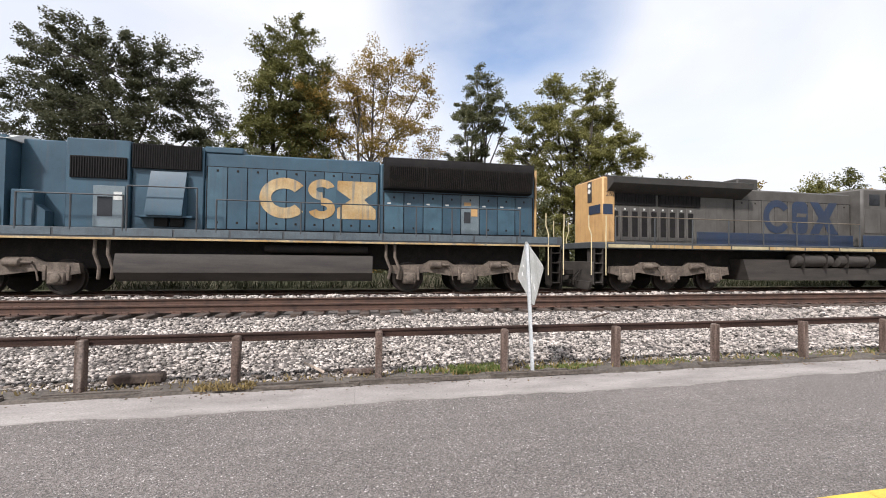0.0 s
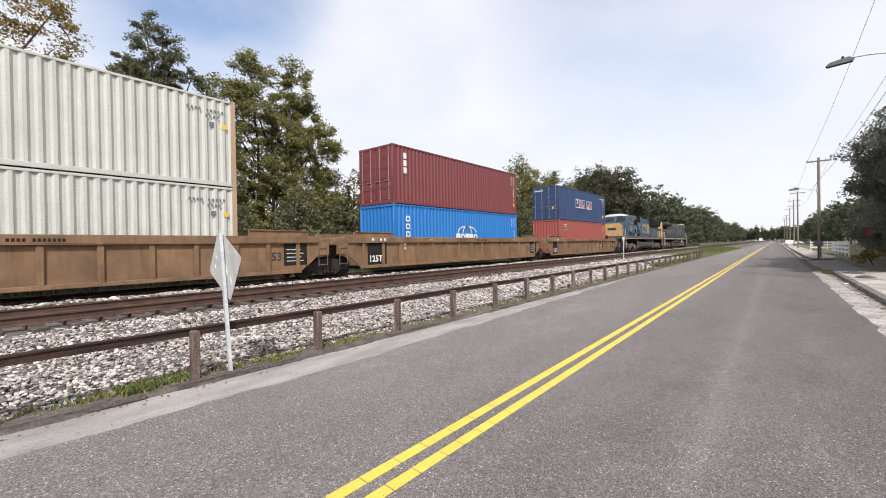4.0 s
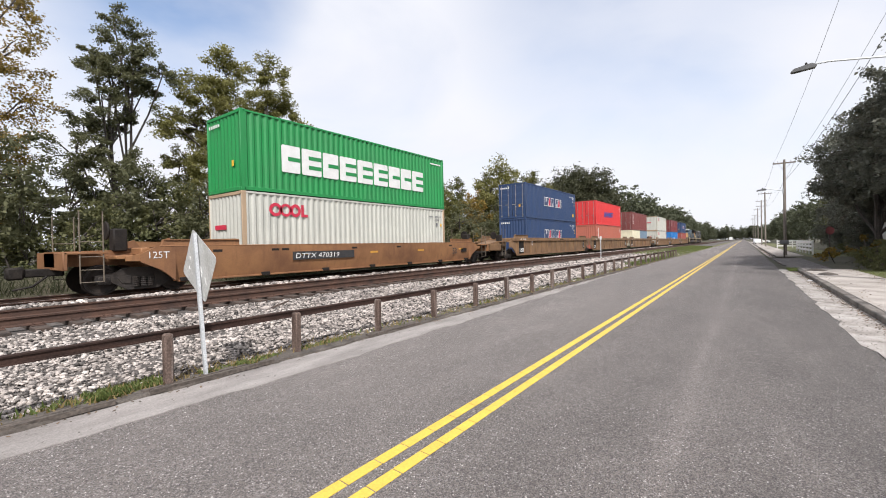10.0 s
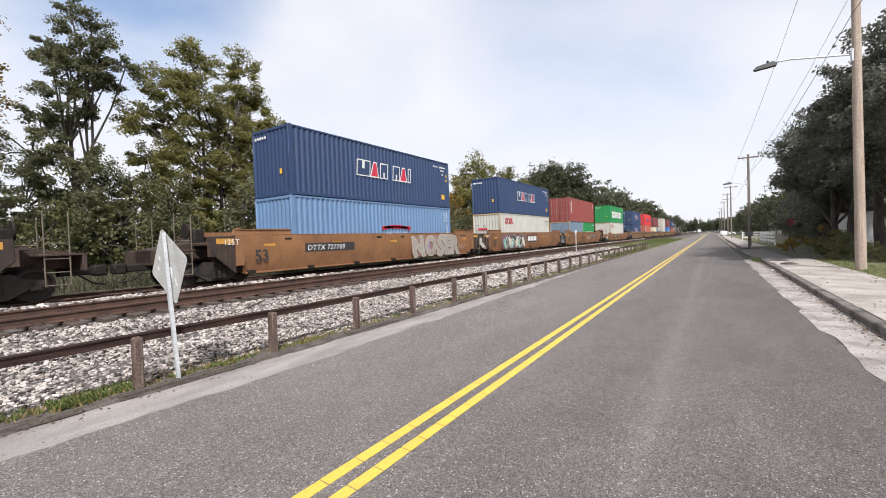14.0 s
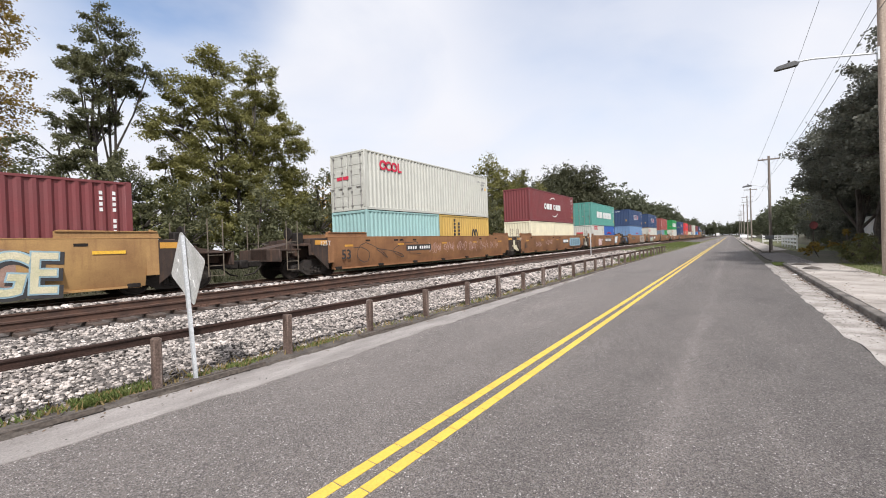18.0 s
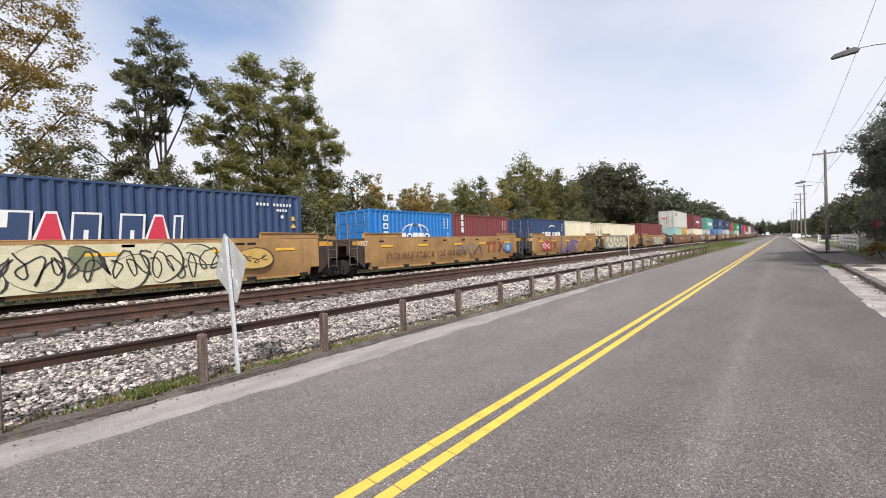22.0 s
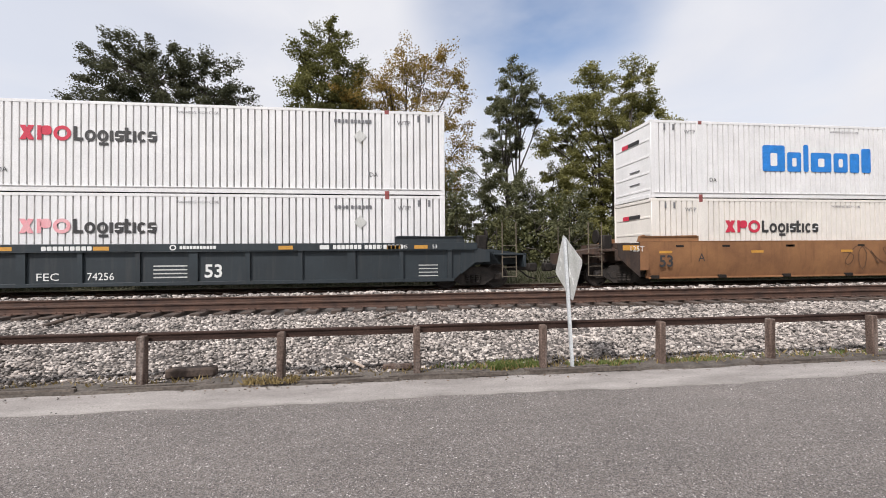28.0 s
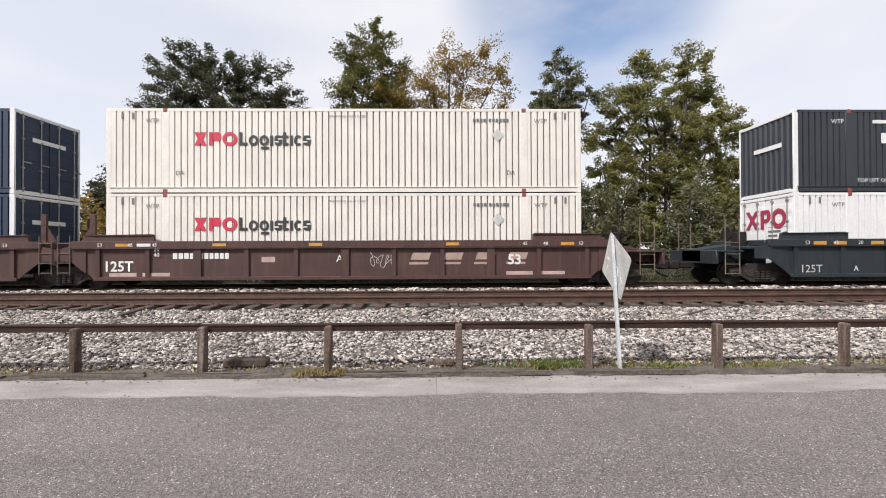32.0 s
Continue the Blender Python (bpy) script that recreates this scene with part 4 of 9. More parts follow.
C_RUST = mk("car_rust", (0.165, 0.066, 0.03), (0.11, 0.046, 0.024), scale=0.7, rough=0.75, bump=0.08, streak=(0.08, 0.04, 0.025), samt=0.5, fine=0.1)
C_BLUE = mk("car_slate", (0.022, 0.031, 0.037), (0.014, 0.02, 0.024), scale=0.9, rough=0.6, bump=0.06, streak=(0.06, 0.056, 0.052), samt=0.4, fine=0.1)
C_END = mk("car_end", (0.07, 0.043, 0.031), (0.03, 0.021, 0.017), scale=2, rough=0.8, bump=0.2, bscale=30, fine=0.25, streak=(0.15, 0.075, 0.04), samt=0.5)
C_BROWN = mk("car_brown", (0.08, 0.036, 0.03), (0.05, 0.026, 0.022), scale=0.9, rough=0.7, bump=0.08, streak=(0.13, 0.09, 0.07), samt=0.35, fine=0.1)
RW = 0.42


def wheelset(parent, dx, r=RW):
    """Two flanged wheels on an axle; turns about its own y."""
    def make():
        b = B()
        b.lathe((0, -1.05, 0), "y", [(0, 0.07), (2.1, 0.07)], 10)
        for s in (-1, 1):
            pr = [(0.0, 0.09), (0.0, r * 0.62), (-0.03, r * 0.84), (-0.06, r * 0.86), (-0.06, r), (0.06, r + 0.004), (0.065, r + 0.03), (0.09, r + 0.03), (0.09, r * 0.84), (0.06, r * 0.6), (0.06, 0.09)]
            b.lathe((0, s * 0.77, 0), "y", [(-s * a, q) for a, q in pr], 24)
            b.lathe((0, s * 1.0, 0), "y", [(-0.13, 0.1), (0.13, 0.1), (0.14, 0.06)], 10)
            for k in range(3):
                a = k * 2.094
                b.box(0.05 * math.cos(a) - 0.015, 0.05 * math.cos(a) + 0.015, s * 1.14 - 0.012, s * 1.14 + 0.012, 0.05 * math.sin(a) - 0.015, 0.05 * math.sin(a) + 0.015)
        return b.mesh("wheelset", M_WHEEL, 30)
    o = part("wheelset", cached(("ws", r), make), None, parent, at=(dx, 0, r))
    WHEELS.setdefault((dx, r), []).append(o)
    return o


def truck(parent, x):
    """A two-axle freight truck, its centre at rail height under x."""
    def bolster():
        b = B()
        b.box(-0.2, 0.2, -1.0, 1.0, 0.42, 0.62, 0.03)
        b.lathe((0, 0, 0.6), "z", [(0, 0.25), (0.12, 0.25)], 16)
        return b.mesh("truck", M_TRUCK)
    t = part("truck", cached("bolster", bolster), None, parent, "dark cast steel two-axle truck", at=(x, 0, ZR))

    def frame_side():
        b = B()
        top = [(-1.12, 0.36), (-1.12, 0.56), (-0.7, 0.62), (-0.45, 0.76), (0.45, 0.76), (0.7, 0.62), (1.12, 0.56), (1.12, 0.36), (0.78, 0.36), (0.5, 0.2), (0.38, 0.12), (-0.38, 0.12), (-0.5, 0.2), (-0.78, 0.36)]
        b.prism(top, "y", -0.06, 0.06)
        for s in (-1, 1):
            b.box(s * 0.915 - 0.14, s * 0.915 + 0.14, -0.09, 0.09, 0.3, 0.52, 0.02)
            b.prism([(s * 0.3, 0.55), (s * 0.62, 0.48), (s * 0.52, 0.32), (s * 0.3, 0.3)], "y", -0.085, -0.06)
        for q in (-0.18, 0.0, 0.18):
            for k in range(5):
                b.lathe((q, -0.1, 0.2 + k * 0.06), "z", [(0, 0.07), (0.03, 0.085), (0.045, 0.07)], 8)
        return b.mesh("side_frame", M_TRUCK)
    for s in (-1, 1):
        part("side_frame", cached("tsf", frame_side), None, t, at=(0, s * 1.0, 0))
    for s in (-1, 1):
        wheelset(t, s * 0.915)
    return t


def ladder(parent, x, y, z0, z1, mat, wd=0.4):
    def make():
        b = B()
        for s in (-1, 1):
            b.tube([(s * wd / 2, 0, 0), (s * wd / 2, 0, z1 - z0)], 0.016, 6)
        n = int((z1 - z0 - 0.1) / 0.33)
        for k in range(n + 1):
            b.tube([(-wd / 2, 0, 0.06 + k * 0.33), (wd / 2, 0, 0.06 + k * 0.33)], 0.012, 6)
        return b.mesh("ladder", mat)
    return part("ladder", cached(("lad", round(z1 - z0, 2), mat.name, wd), make), None, parent, at=(x, y, z0))


def well_car(x, half, reach_l, reach_r, mat, style, end_mat, label, marks=None, shared_r=False, wz=(0.74, 2.12), free_l=False, free_r=False):
    """One well of a double-stack car. half: half the well's length; reach: how far the end runs to the truck or coupler."""
    th = empty("well_car")
    zb, zt = wz
    hw = 1.49
    for s in (-1, 1):
        y = s * hw
        yi = s * (hw - 0.09)
        a, c = min(y, yi), max(y, yi)

        def side():
            b = B()
            if style == "ribbed":
                b.prism([(-half, zb + 0.05), (half, zb + 0.05), (half + 0.75, zb + 0.75), (half + 0.75, zt - 0.2), (-half - 0.75, zt - 0.2), (-half - 0.75, zb + 0.75)], "y", a + (0.055 if s < 0 else 0), c - (0.055 if s > 0 else 0))
            else:
                # plate with a crease: the foot leans inward
                b.prism([(y, zt), (y, zb + 0.6), (y - s * 0.16, zb), (y - s * 0.23, zb), (yi, zb + 0.6), (yi, zt)], "x", -half, half)
                for q in (-1, 1):
                    if end_mat is not mat:
                        b.box(*sorted((q * half, q * (half + 0.32))), a, c, zb + 0.3, zt)
                        continue
                    b.prism([(q * half, zb + 0.02), (q * (half + 0.35), zb + 0.35), (q * (half + 0.9), zb + 0.62), (q * (half + 0.9), zt - 0.22), (q * (half + 0.5), zt), (q * half, zt)], "y", a, c)
            return b.mesh("side_wall", mat)
        part("side_wall", cached(("wside", half, style, mat.name, s, wz, end_mat.name), side), None, th)
        for q in (-1, 1):
            if style == "smooth" and end_mat is not mat:
                def gusset():
                    b = B()
                    b.prism([(q * (half + 0.325), zt - 0.03), (q * (half + 1.16), zt - 0.06), (q * (half + 1.16), zb + 0.8), (q * (half + 0.8), zb + 0.45), (q * (half + 0.325), zb + 0.04)], "y", a + 0.004, c - 0.004)
                    return b.mesh("end_gusset", M_GUSSET)
                gp = part("end_gusset", cached(("gus", half, s, q, wz), gusset), None, th, "sooty brown end plate")
                if s < 0:
                    b = B()
                    b.box(*sorted((q * (half + 0.36), q * (half + 0.98))), a - 0.004, a + 0.004, zt - 0.3, zt - 0.12)
                    part("reflector", cached(("gref", half, q, wz), lambda: b.mesh("reflector", M_OCHRE)), None, gp, "orange reflective strip")

            def ledge():
                b = B()
                ya = sorted((s * (hw - 0.085), s * (hw - 0.025)))
                b.prism([(q * (half - 2.0), zt), (q * (half + 0.3), zt), (q * (half + 0.3), zt + 0.2), (q * (half - 1.9), zt + 0.24), (q * (half - 2.0), zt + 0.2)], "y", *ya)
                b.box(*sorted((q * (half - 1.98), q * (half + 0.3))), ya[0] - (0.04 if s < 0 else 0.0), ya[1] + (0.04 if s > 0 else 0.0), zt + 0.19, zt + 0.215)
                return b.mesh("end_ledge", mat)
            part("end_ledge", cached(("ledge", half, s, q, mat.name, wz), ledge), None, th)
        if style == "ribbed":
            def chord(kind):
                b = B()
                o = 0.012 * s
                if kind:
                    b.box(-half - 0.8, half + 0.8, a + min(o, 0), c + max(o, 0), zt - 0.24, zt, 0.015)
                    b.box(-half - 0.7, half + 0.7, a - (0.05 if s < 0 else 0.0), c + (0.05 if s > 0 else 0.0), zt - 0.262, zt - 0.238, 0.006)
                else:
                    b.box(-half, half, a, c, zb, zb + 0.12, 0.012)
                return b.mesh("chord", mat)
            part("top_chord", cached(("tch", half, mat.name, s, wz), lambda: chord(1)), None, th)
            part("bottom_chord", cached(("bch", half, mat.name, s, wz), lambda: chord(0)), None, th)
            n, stout = (10, (2, 5, 8)) if mat in (C_BLUE, C_BROWN) else (14, (2, 7, 12))
            for i in range(n + 1):
                wd = 0.13 if i in stout else 0.07

                def rib():
                    b = B()
                    b.prism([(y - (0.0 if s < 0 else 0.05), zb + 0.1), (y + (0.06 if s < 0 else 0.0), zb + 0.1), (y + (0.06 if s < 0 else 0.0), zt - 0.22), (y - (0.012 if s < 0 else 0.05), zt - 0.22)], "x", -wd, wd)
                    return b.mesh("rib", mat)
                part("rib", cached(("rib", wd, mat.name, s, wz), rib), None, th, at=(-half + 0.15 + (2 * half - 0.3) * i / n, 0, 0))
        else:
            def lip():
                b = B()
                b.box(-half - 0.4, half + 0.4, a - 0.01, c + 0.01, zt, zt + 0.03, 0.008)
                b.box(-half + 0.1, half - 0.1, y - s * 0.2, y - s * 0.1, zb - 0.03, zb + 0.03, 0.008) if s > 0 else b.box(-half + 0.1, half - 0.1, y + 0.1, y + 0.2, zb - 0.03, zb + 0.03, 0.008)
                return b.mesh("lip", mat)
            part("lip", cached(("lip", half, mat.name, s, wz), lip), None, th)
    # floor of the well, cross beams
    b = B()
    b.box(-0.15, 0.15, -hw + 0.05, hw - 0.05, zb - 0.02, zb + 0.1, 0.01)
    for i in range(7):
        part("cross_beam", cached(("xb", wz), lambda: b.mesh("cross_beam", M_DARK)), None, th, at=(-half + 0.3 + i * (2 * half - 0.6) / 6, 0, 0))
    # raised end decks over the trucks
    for s, reach, free in ((-1, reach_l, free_l), (1, reach_r, free_r)):
        def deck():
            b = B()
            e0, e1 = half + 0.25, reach
            z0 = 1.28
            pts = [(s * e0, zb + 0.2), (s * (e0 + 0.75), z0), (s * e1, z0), (s * e1, z0 + 0.42), (s * (e0 + 0.1), zt - 0.06), (s * e0, zt - 0.06)]
            b.prism(pts, "y", -0.55, 0.55)
            for q in (-1, 1):
                yy = sorted((q * 0.6, q * (hw - 0.02)))
                b.prism([(s * e0, zb + 0.25), (s * (e0 + 0.5), z0 + 0.1), (s * (e0 + 1.0), z0 + 0.12), (s * (e0 + 1.0), zt - 0.28), (s * e0, zt - 0.05)], "y", yy[0], yy[0] + 0.06)
                b.prism([(s * e0, zb + 0.1), (s * (e0 + 0.5), z0), (s * (e0 + 1.25), z0 + 0.12), (s * (e0 + 1.25), zt - 0.3), (s * e0, zt - 0.03)], "y", yy[1] - 0.08, yy[1])
            b.box(*sorted((s * e0, s * (e0 + 1.2))), -hw + 0.1, hw - 0.1, zt - 0.34, zt - 0.24, 0.015)
            b.box(*sorted((s * (e0 + 0.35), s * (e0 + 0.6))), -hw + 0.12, hw - 0.12, zt - 0.24, zt - 0.02, 0.03)
            return b.mesh("end_deck", end_mat)
        part("end_deck", cached(("deck", half, reach, end_mat.name, s, wz), deck), None, th)

        for q in (-1, 1):
            def guide():
                b = B()
                e0 = half + 0.12
                yy = sorted((q * (hw - 0.12), q * (hw - 0.02)))
                b.prism([(s * (e0 - 0.15), zt), (s * (e0 + 0.25), zt), (s * (e0 + 0.2), zt + 0.2), (s * (e0 + 0.02), zt + 0.26)], "y", *yy)
                return b.mesh("container_guide", mat)
            part("container_guide", cached(("guide", half, s, q, mat.name, wz), guide), None, th)
        if free:
            for q in (-1, 1):
                def rails():
                    b = B()
                    x0, x1 = reach - 0.85, reach - 0.35
                    yy = q * (hw - 0.12)
                    b.tube([(s * x0, yy, 0.85), (s * x0, yy, 2.78)], 0.018, 6)
                    b.tube([(s * x1, yy, 0.85), (s * x1, yy, 2.78)], 0.018, 6)
                    for zz in (0.87, 1.2, 1.55, 1.95):
                        b.tube([(s * x0, yy, zz), (s * x1, yy, zz)], 0.014, 6)
                    return b.mesh("grab_rail", M_GRAB)
                part("grab_rail", cached(("grab", s, q, reach), rails), None, th)

            def coupler():
                b = B()
                b.box(*sorted((s * (reach - 0.3), s * (reach + 0.62))), -0.09, 0.09, 0.78 + 0.25, 1.0 + 0.25, 0.03)
                b.box(*sorted((s * (reach + 0.5), s * (reach + 0.85))), -0.16, 0.18, 0.76 + 0.22, 1.04 + 0.27, 0.05)
                b.tube([(s * (reach + 0.1), -0.3, 1.05), (s * (reach + 0.4), -0.35, 0.8), (s * (reach + 0.75), -0.2, 0.72)], 0.03, 6)
                return b.mesh("coupler", M_DARK)
            part("coupler", cached(("coup", s, reach), coupler), None, th, "rusty knuckle coupler with its air hose")
            b = B()
            b.box(*sorted((s * (reach - 0.95), s * (reach - 0.02))), -hw + 0.08, hw - 0.08, 1.62, 1.68, 0.01)
            b.box(*sorted((s * (reach - 0.1), s * reach)), -hw + 0.08, hw - 0.08, 1.2, 1.68, 0.02)
            part("end_platform", cached(("plat", s, reach, end_mat.name), lambda: b.mesh("end_platform", end_mat)), None, th)
            b = B()
            b.box(*sorted((s * (reach - 1.6), s * (reach - 1.25))), -0.75, -0.35, 1.68, 2.35, 0.04)
            b.lathe((s * (reach - 1.2), -0.2, 2.3), "x", [(0, 0.26), (0.03, 0.28), (0.06, 0.26)], 16)
            part("brake_gear", cached(("brk", s, reach), lambda: b.mesh("brake_gear", M_DARK)), None, th)
            truck(th, s * (reach - 1.85))
        else:
            if mat in (C_BLUE, C_BROWN):
                for q in (-0.95, 0.95):
                    def stand():
                        b = B()
                        x0 = s * (half + 0.42)
                        b.box(x0 - 0.09, x0 + 0.09, q - 0.05, q + 0.05, zt - 0.25, zt + 0.95, 0.012)
                        b.box(x0 - 0.13, x0 + 0.13, q - 0.08, q + 0.08, zt - 0.06, zt + 0.02, 0.01)
                        for k in (0.25, 0.62):
                            b.lathe((x0, q - 0.06, zt + k), "y", [(0.0, 0.05), (0.03, 0.07)], 10)
                        b.prism([(x0 + s * 0.09, zt), (x0 + s * 0.42, zt), (x0 + s * 0.09, zt + 0.55)], "y", q - 0.015, q + 0.015)
                        return b.mesh("end_stand", end_mat)
                    part("end_stand", cached(("stand", half, s, q, end_mat.name, wz), stand), None, th, "upright channel stand at the car's end")
            ladder(th, s * (half + 0.95), -hw - 0.01, 0.95, 2.25 + (0.45 if style == "smooth" else 0), M_GRAB if end_mat is not M_DARK else M_DARK)
    if shared_r:
        truck(th, reach_r)
    if marks:
        marks(th, hw, half, zb, zt)
    tagged(th, label, "well car", "well cars of the train")
    TRAIN.append((th, x, YC, 0.0))
    return th


M_GUSSET = mk("soot_brown", (0.06, 0.043, 0.036), (0.035, 0.028, 0.025), scale=2.5, rough=0.75, bump=0.1, spec=0.2, streak=(0.13, 0.075, 0.045), samt=0.5)
M_GRAB = mk("grab_iron", (0.17, 0.14, 0.1), (0.1, 0.08, 0.06), rough=0.6, bump=0.05)

# ---- what is painted on the boxes ----


def stack_marks(th, x, z, n, w, h, y, mat, gap=0.05):
    for i in range(n):
        mark(th, x, x + w, z - i * (h + gap) - h, z - i * (h + gap), y, mat, "logo_block", 0, 0.03)


def codes(th, x, z, n, y, mat, w=0.075, h=0.1, step=0.15, down=True):
    """A code number as a line of small plain bars, running down or along."""
    b = B()
    for i in range(n):
        if i == 4:
            continue
        if down:
            b.box(x, x + w, y - 0.004, y, z - i * step - h, z - i * step)
        else:
            b.box(x + i * step, x + i * step + w, y - 0.004, y, z - h, z)
    tagged(part("code_number", b.mesh("code_number", mat, 0), None, th), kind="stuff")


def ids(th, hl, hw, H, dark=False, yellow=True):
    """Code bars and small warning marks near the ends."""
    y = -hw - 0.003
    m = M_BLACK if dark else M_WHITE
    codes(th, hl - 0.77, H - 0.3, 5, y, m, 0.075, 0.1, 0.155)
    codes(th, hl - 0.47, H - 0.3, 9, y, m, 0.075, 0.1, 0.155)
    if yellow:
        b = B()
        b.prism([(hl - 0.52, 0.95), (hl - 0.32, 0.95), (hl - 0.42, 1.13)], "y", y - 0.004, y)
        part("warning_mark", b.mesh("warning_mark", M_YEL, 0), None, th)
        mark(th, hl - 0.52, hl - 0.34, 0.55, 0.78, y, M_YEL)


def end_marks(th, hl, hw, H, m, side=-1):
    b = B()
    for i in range(5):
        b.box(*sorted((side * (hl + 0.001), side * (hl + 0.004))), hw * 0.2 + i * 0.17, hw * 0.2 + i * 0.17 + 0.11, H - 0.42, H - 0.30)
    part("code_marks", b.mesh("code_marks", m, 0), None, th)
    b = B()
    b.box(*sorted((side * (hl + 0.001), side * (hl + 0.004))), -0.75, -0.6, 0.9, 1.12)
    part("warning_mark", b.mesh("warning_mark", M_YEL, 0), None, th)


def d_plain(th, hl, hw, H):
    ids(th, hl, hw, H)


def d_outlined(th, hl, hw, H):
    """White-edged slanted blocks with two red ones."""
    y = -hw - 0.003
    x = -2.3
    for w, red in ((0.95, 0), (0.62, 1), (0.62, 0), (-0.35, 0), (0.6, 0), (0.62, 1), (0.26, 0)):
        if w < 0:
            x -= w
            continue
        if red:
            for g, m, o in ((0.0, M_WHITE, 0.0), (0.065, M_RED, 0.006)):
                b = B()
                b.prism([(x - 0.06 + g * 1.3, 1.22 + g), (x + w - g * 1.3, 1.22 + g), (x + w * 0.66 + 0.04 - g * 0.3, 2.02 - g), (x + w * 0.36 + g * 0.3, 2.02 - g)], "y", y - 0.004 - o, y - o)
                part("logo_block", b.mesh("logo_block", m, 0), None, th)
        else:
            mark(th, x, x + w, 1.22, 2.02, y, M_WHITE, "logo_block", 0.08)
            mark(th, x + 0.055, x + w - 0.055, 1.275, 1.965, y - 0.006, P["navy"], "logo_fill", 0.08)
            if w > 0.4:
                mark(th, x + w * 0.42, x + w * 0.58, 1.6 if w > 0.8 else 1.24, 1.98 if w > 0.8 else 1.55, y - 0.011, M_WHITE, "logo_bar", 0.08)
        x += w + 0.05
    codes(th, hl - 1.75, H - 0.34, 11, y, M_WHITE, 0.07, 0.1, 0.125, False)
    codes(th, hl - 1.0, H - 0.54, 4, y, M_WHITE, 0.07, 0.09, 0.11, False)
    mark(th, hl - 0.85, hl - 0.74, H - 0.88, H - 0.76, y, M_WHITE, "notice_bar", 0, 0.04)
    mark(th, hl - 0.42, hl - 0.3, H - 0.95, H - 0.8, y, M_YEL, "notice_bar")
    b = B()
    b.prism([(hl - 0.47, H - 1.22), (hl - 0.25, H - 1.22), (hl - 0.36, H - 1.06)], "y", y - 0.004, y)
    part("warning_mark", b.mesh("warning_mark", M_YEL, 0), None, th)
    mark(th, hl - 0.95, hl - 0.6, 0.52, 0.82, y, M_YEL, "notice_plate")
    end_marks(th, hl, hw, H, M_WHITE)


def d_rings(th, hl, hw, H, x=None, dark=False):
    """A red row of two rings and two blocks."""
    y = -hw - 0.003
    x = -hl + 1.05 if x is None else x
    ring(th, x + 0.25, 2.28, 0.27, 0.25, 0.12, y, M_RED)
    ring(th, x + 0.68, 2.28, 0.25, 0.25, 0.1, y, M_RED)
    ring(th, x + 1.1, 2.28, 0.24, 0.25, 0.12, y, M_RED)
    mark(th, x + 1.36, x + 1.48, 2.04, 2.52, y, M_RED, "logo_block")
    mark(th, x + 1.48, x + 1.68, 2.04, 2.15, y, M_RED, "logo_block")
    codes(th, hl - 1.5, H - 0.42, 10, y, M_GREYMARK, 0.06, 0.09, 0.115, False)
    codes(th, hl - 0.95, H - 0.6, 4, y, M_GREYMARK, 0.06, 0.09, 0.115, False)
    mark(th, hl - 0.85, hl - 0.7, H - 0.98, H - 0.82, y, M_GREYMARK, "notice_bar")
    mark(th, hl - 0.45, hl - 0.3, H - 1.0, H - 0.84, y, M_YEL, "notice_bar")
    b = B()
    b.box(-hl - 0.005, -hl - 0.001, -0.1, 0.75, 1.55, 1.72)
    part("logo_block", b.mesh("logo_block", M_RED, 0), None, th)


def d_broad(th, hl, hw, H, s=1.0):
    """A broad row of nine heavy white blocks."""
    y = -hw - 0.003
    x = -4.5 * s
    for w in (0.82, 0.95, 0.82, 0.95, 0.95, 0.95, 0.82, 0.82, 0.92):
        w *= s
        mark(th, x, x + w, 0.85, 0.85 + 1.05 * s, y, M_WHITE, "logo_block", 0, 0.06)
        for k in ((0.62, 0.24) if round(w / s, 2) != 0.82 else (0.45,)):
            mark(th, x + 0.34 * w, x + w * 0.99, 0.85 + k * s, 0.85 + (k + 0.16) * s, y - 0.006, P["green"], "logo_slot")
        x += w + 0.08 * s
    mark(th, hl - 1.3, hl - 0.3, H - 0.4, H - 0.33, y, M_WHITE)
    end_marks(th, hl, hw, H, M_WHITE)


def d_flag(th, hl, hw, H):
    y = -hw - 0.003
    x = -2.5
    for w in (0.95, 1.0, 1.0):
        mark(th, x, x + w * 0.36, 1.05, 1.72, y, M_NAVYMARK, "logo_block", 0.3)
        mark(th, x + w * 0.6, x + w * 0.96, 1.05, 1.72, y, M_NAVYMARK, "logo_block", 0.3)
        mark(th, x + w * 0.3, x + w * 0.7, 1.28, 1.52, y - 0.0005, M_NAVYMARK, "logo_block", 0.3)
        x += w + 0.12
    for k in range(3):
        mark(th, x, x + 1.1 - 0.12 * k, 1.62 - k * 0.22, 1.74 - k * 0.22, y, M_NAVYMARK, "logo_stripe", 0.3)
    ids(th, hl, hw, H)


def d_vert(th, hl, hw, H, n=6, h=0.2, top=2.5, w=0.24):
    y = -hw - 0.003
    stack_marks(th, -hl + 0.75, top, n, w, h, y, M_WHITE, 0.06)
    ids(th, hl, hw, H)


def d_three(th, hl, hw, H):
    d_vert(th, hl, hw, H, 3, 0.3, 2.55, 0.22)


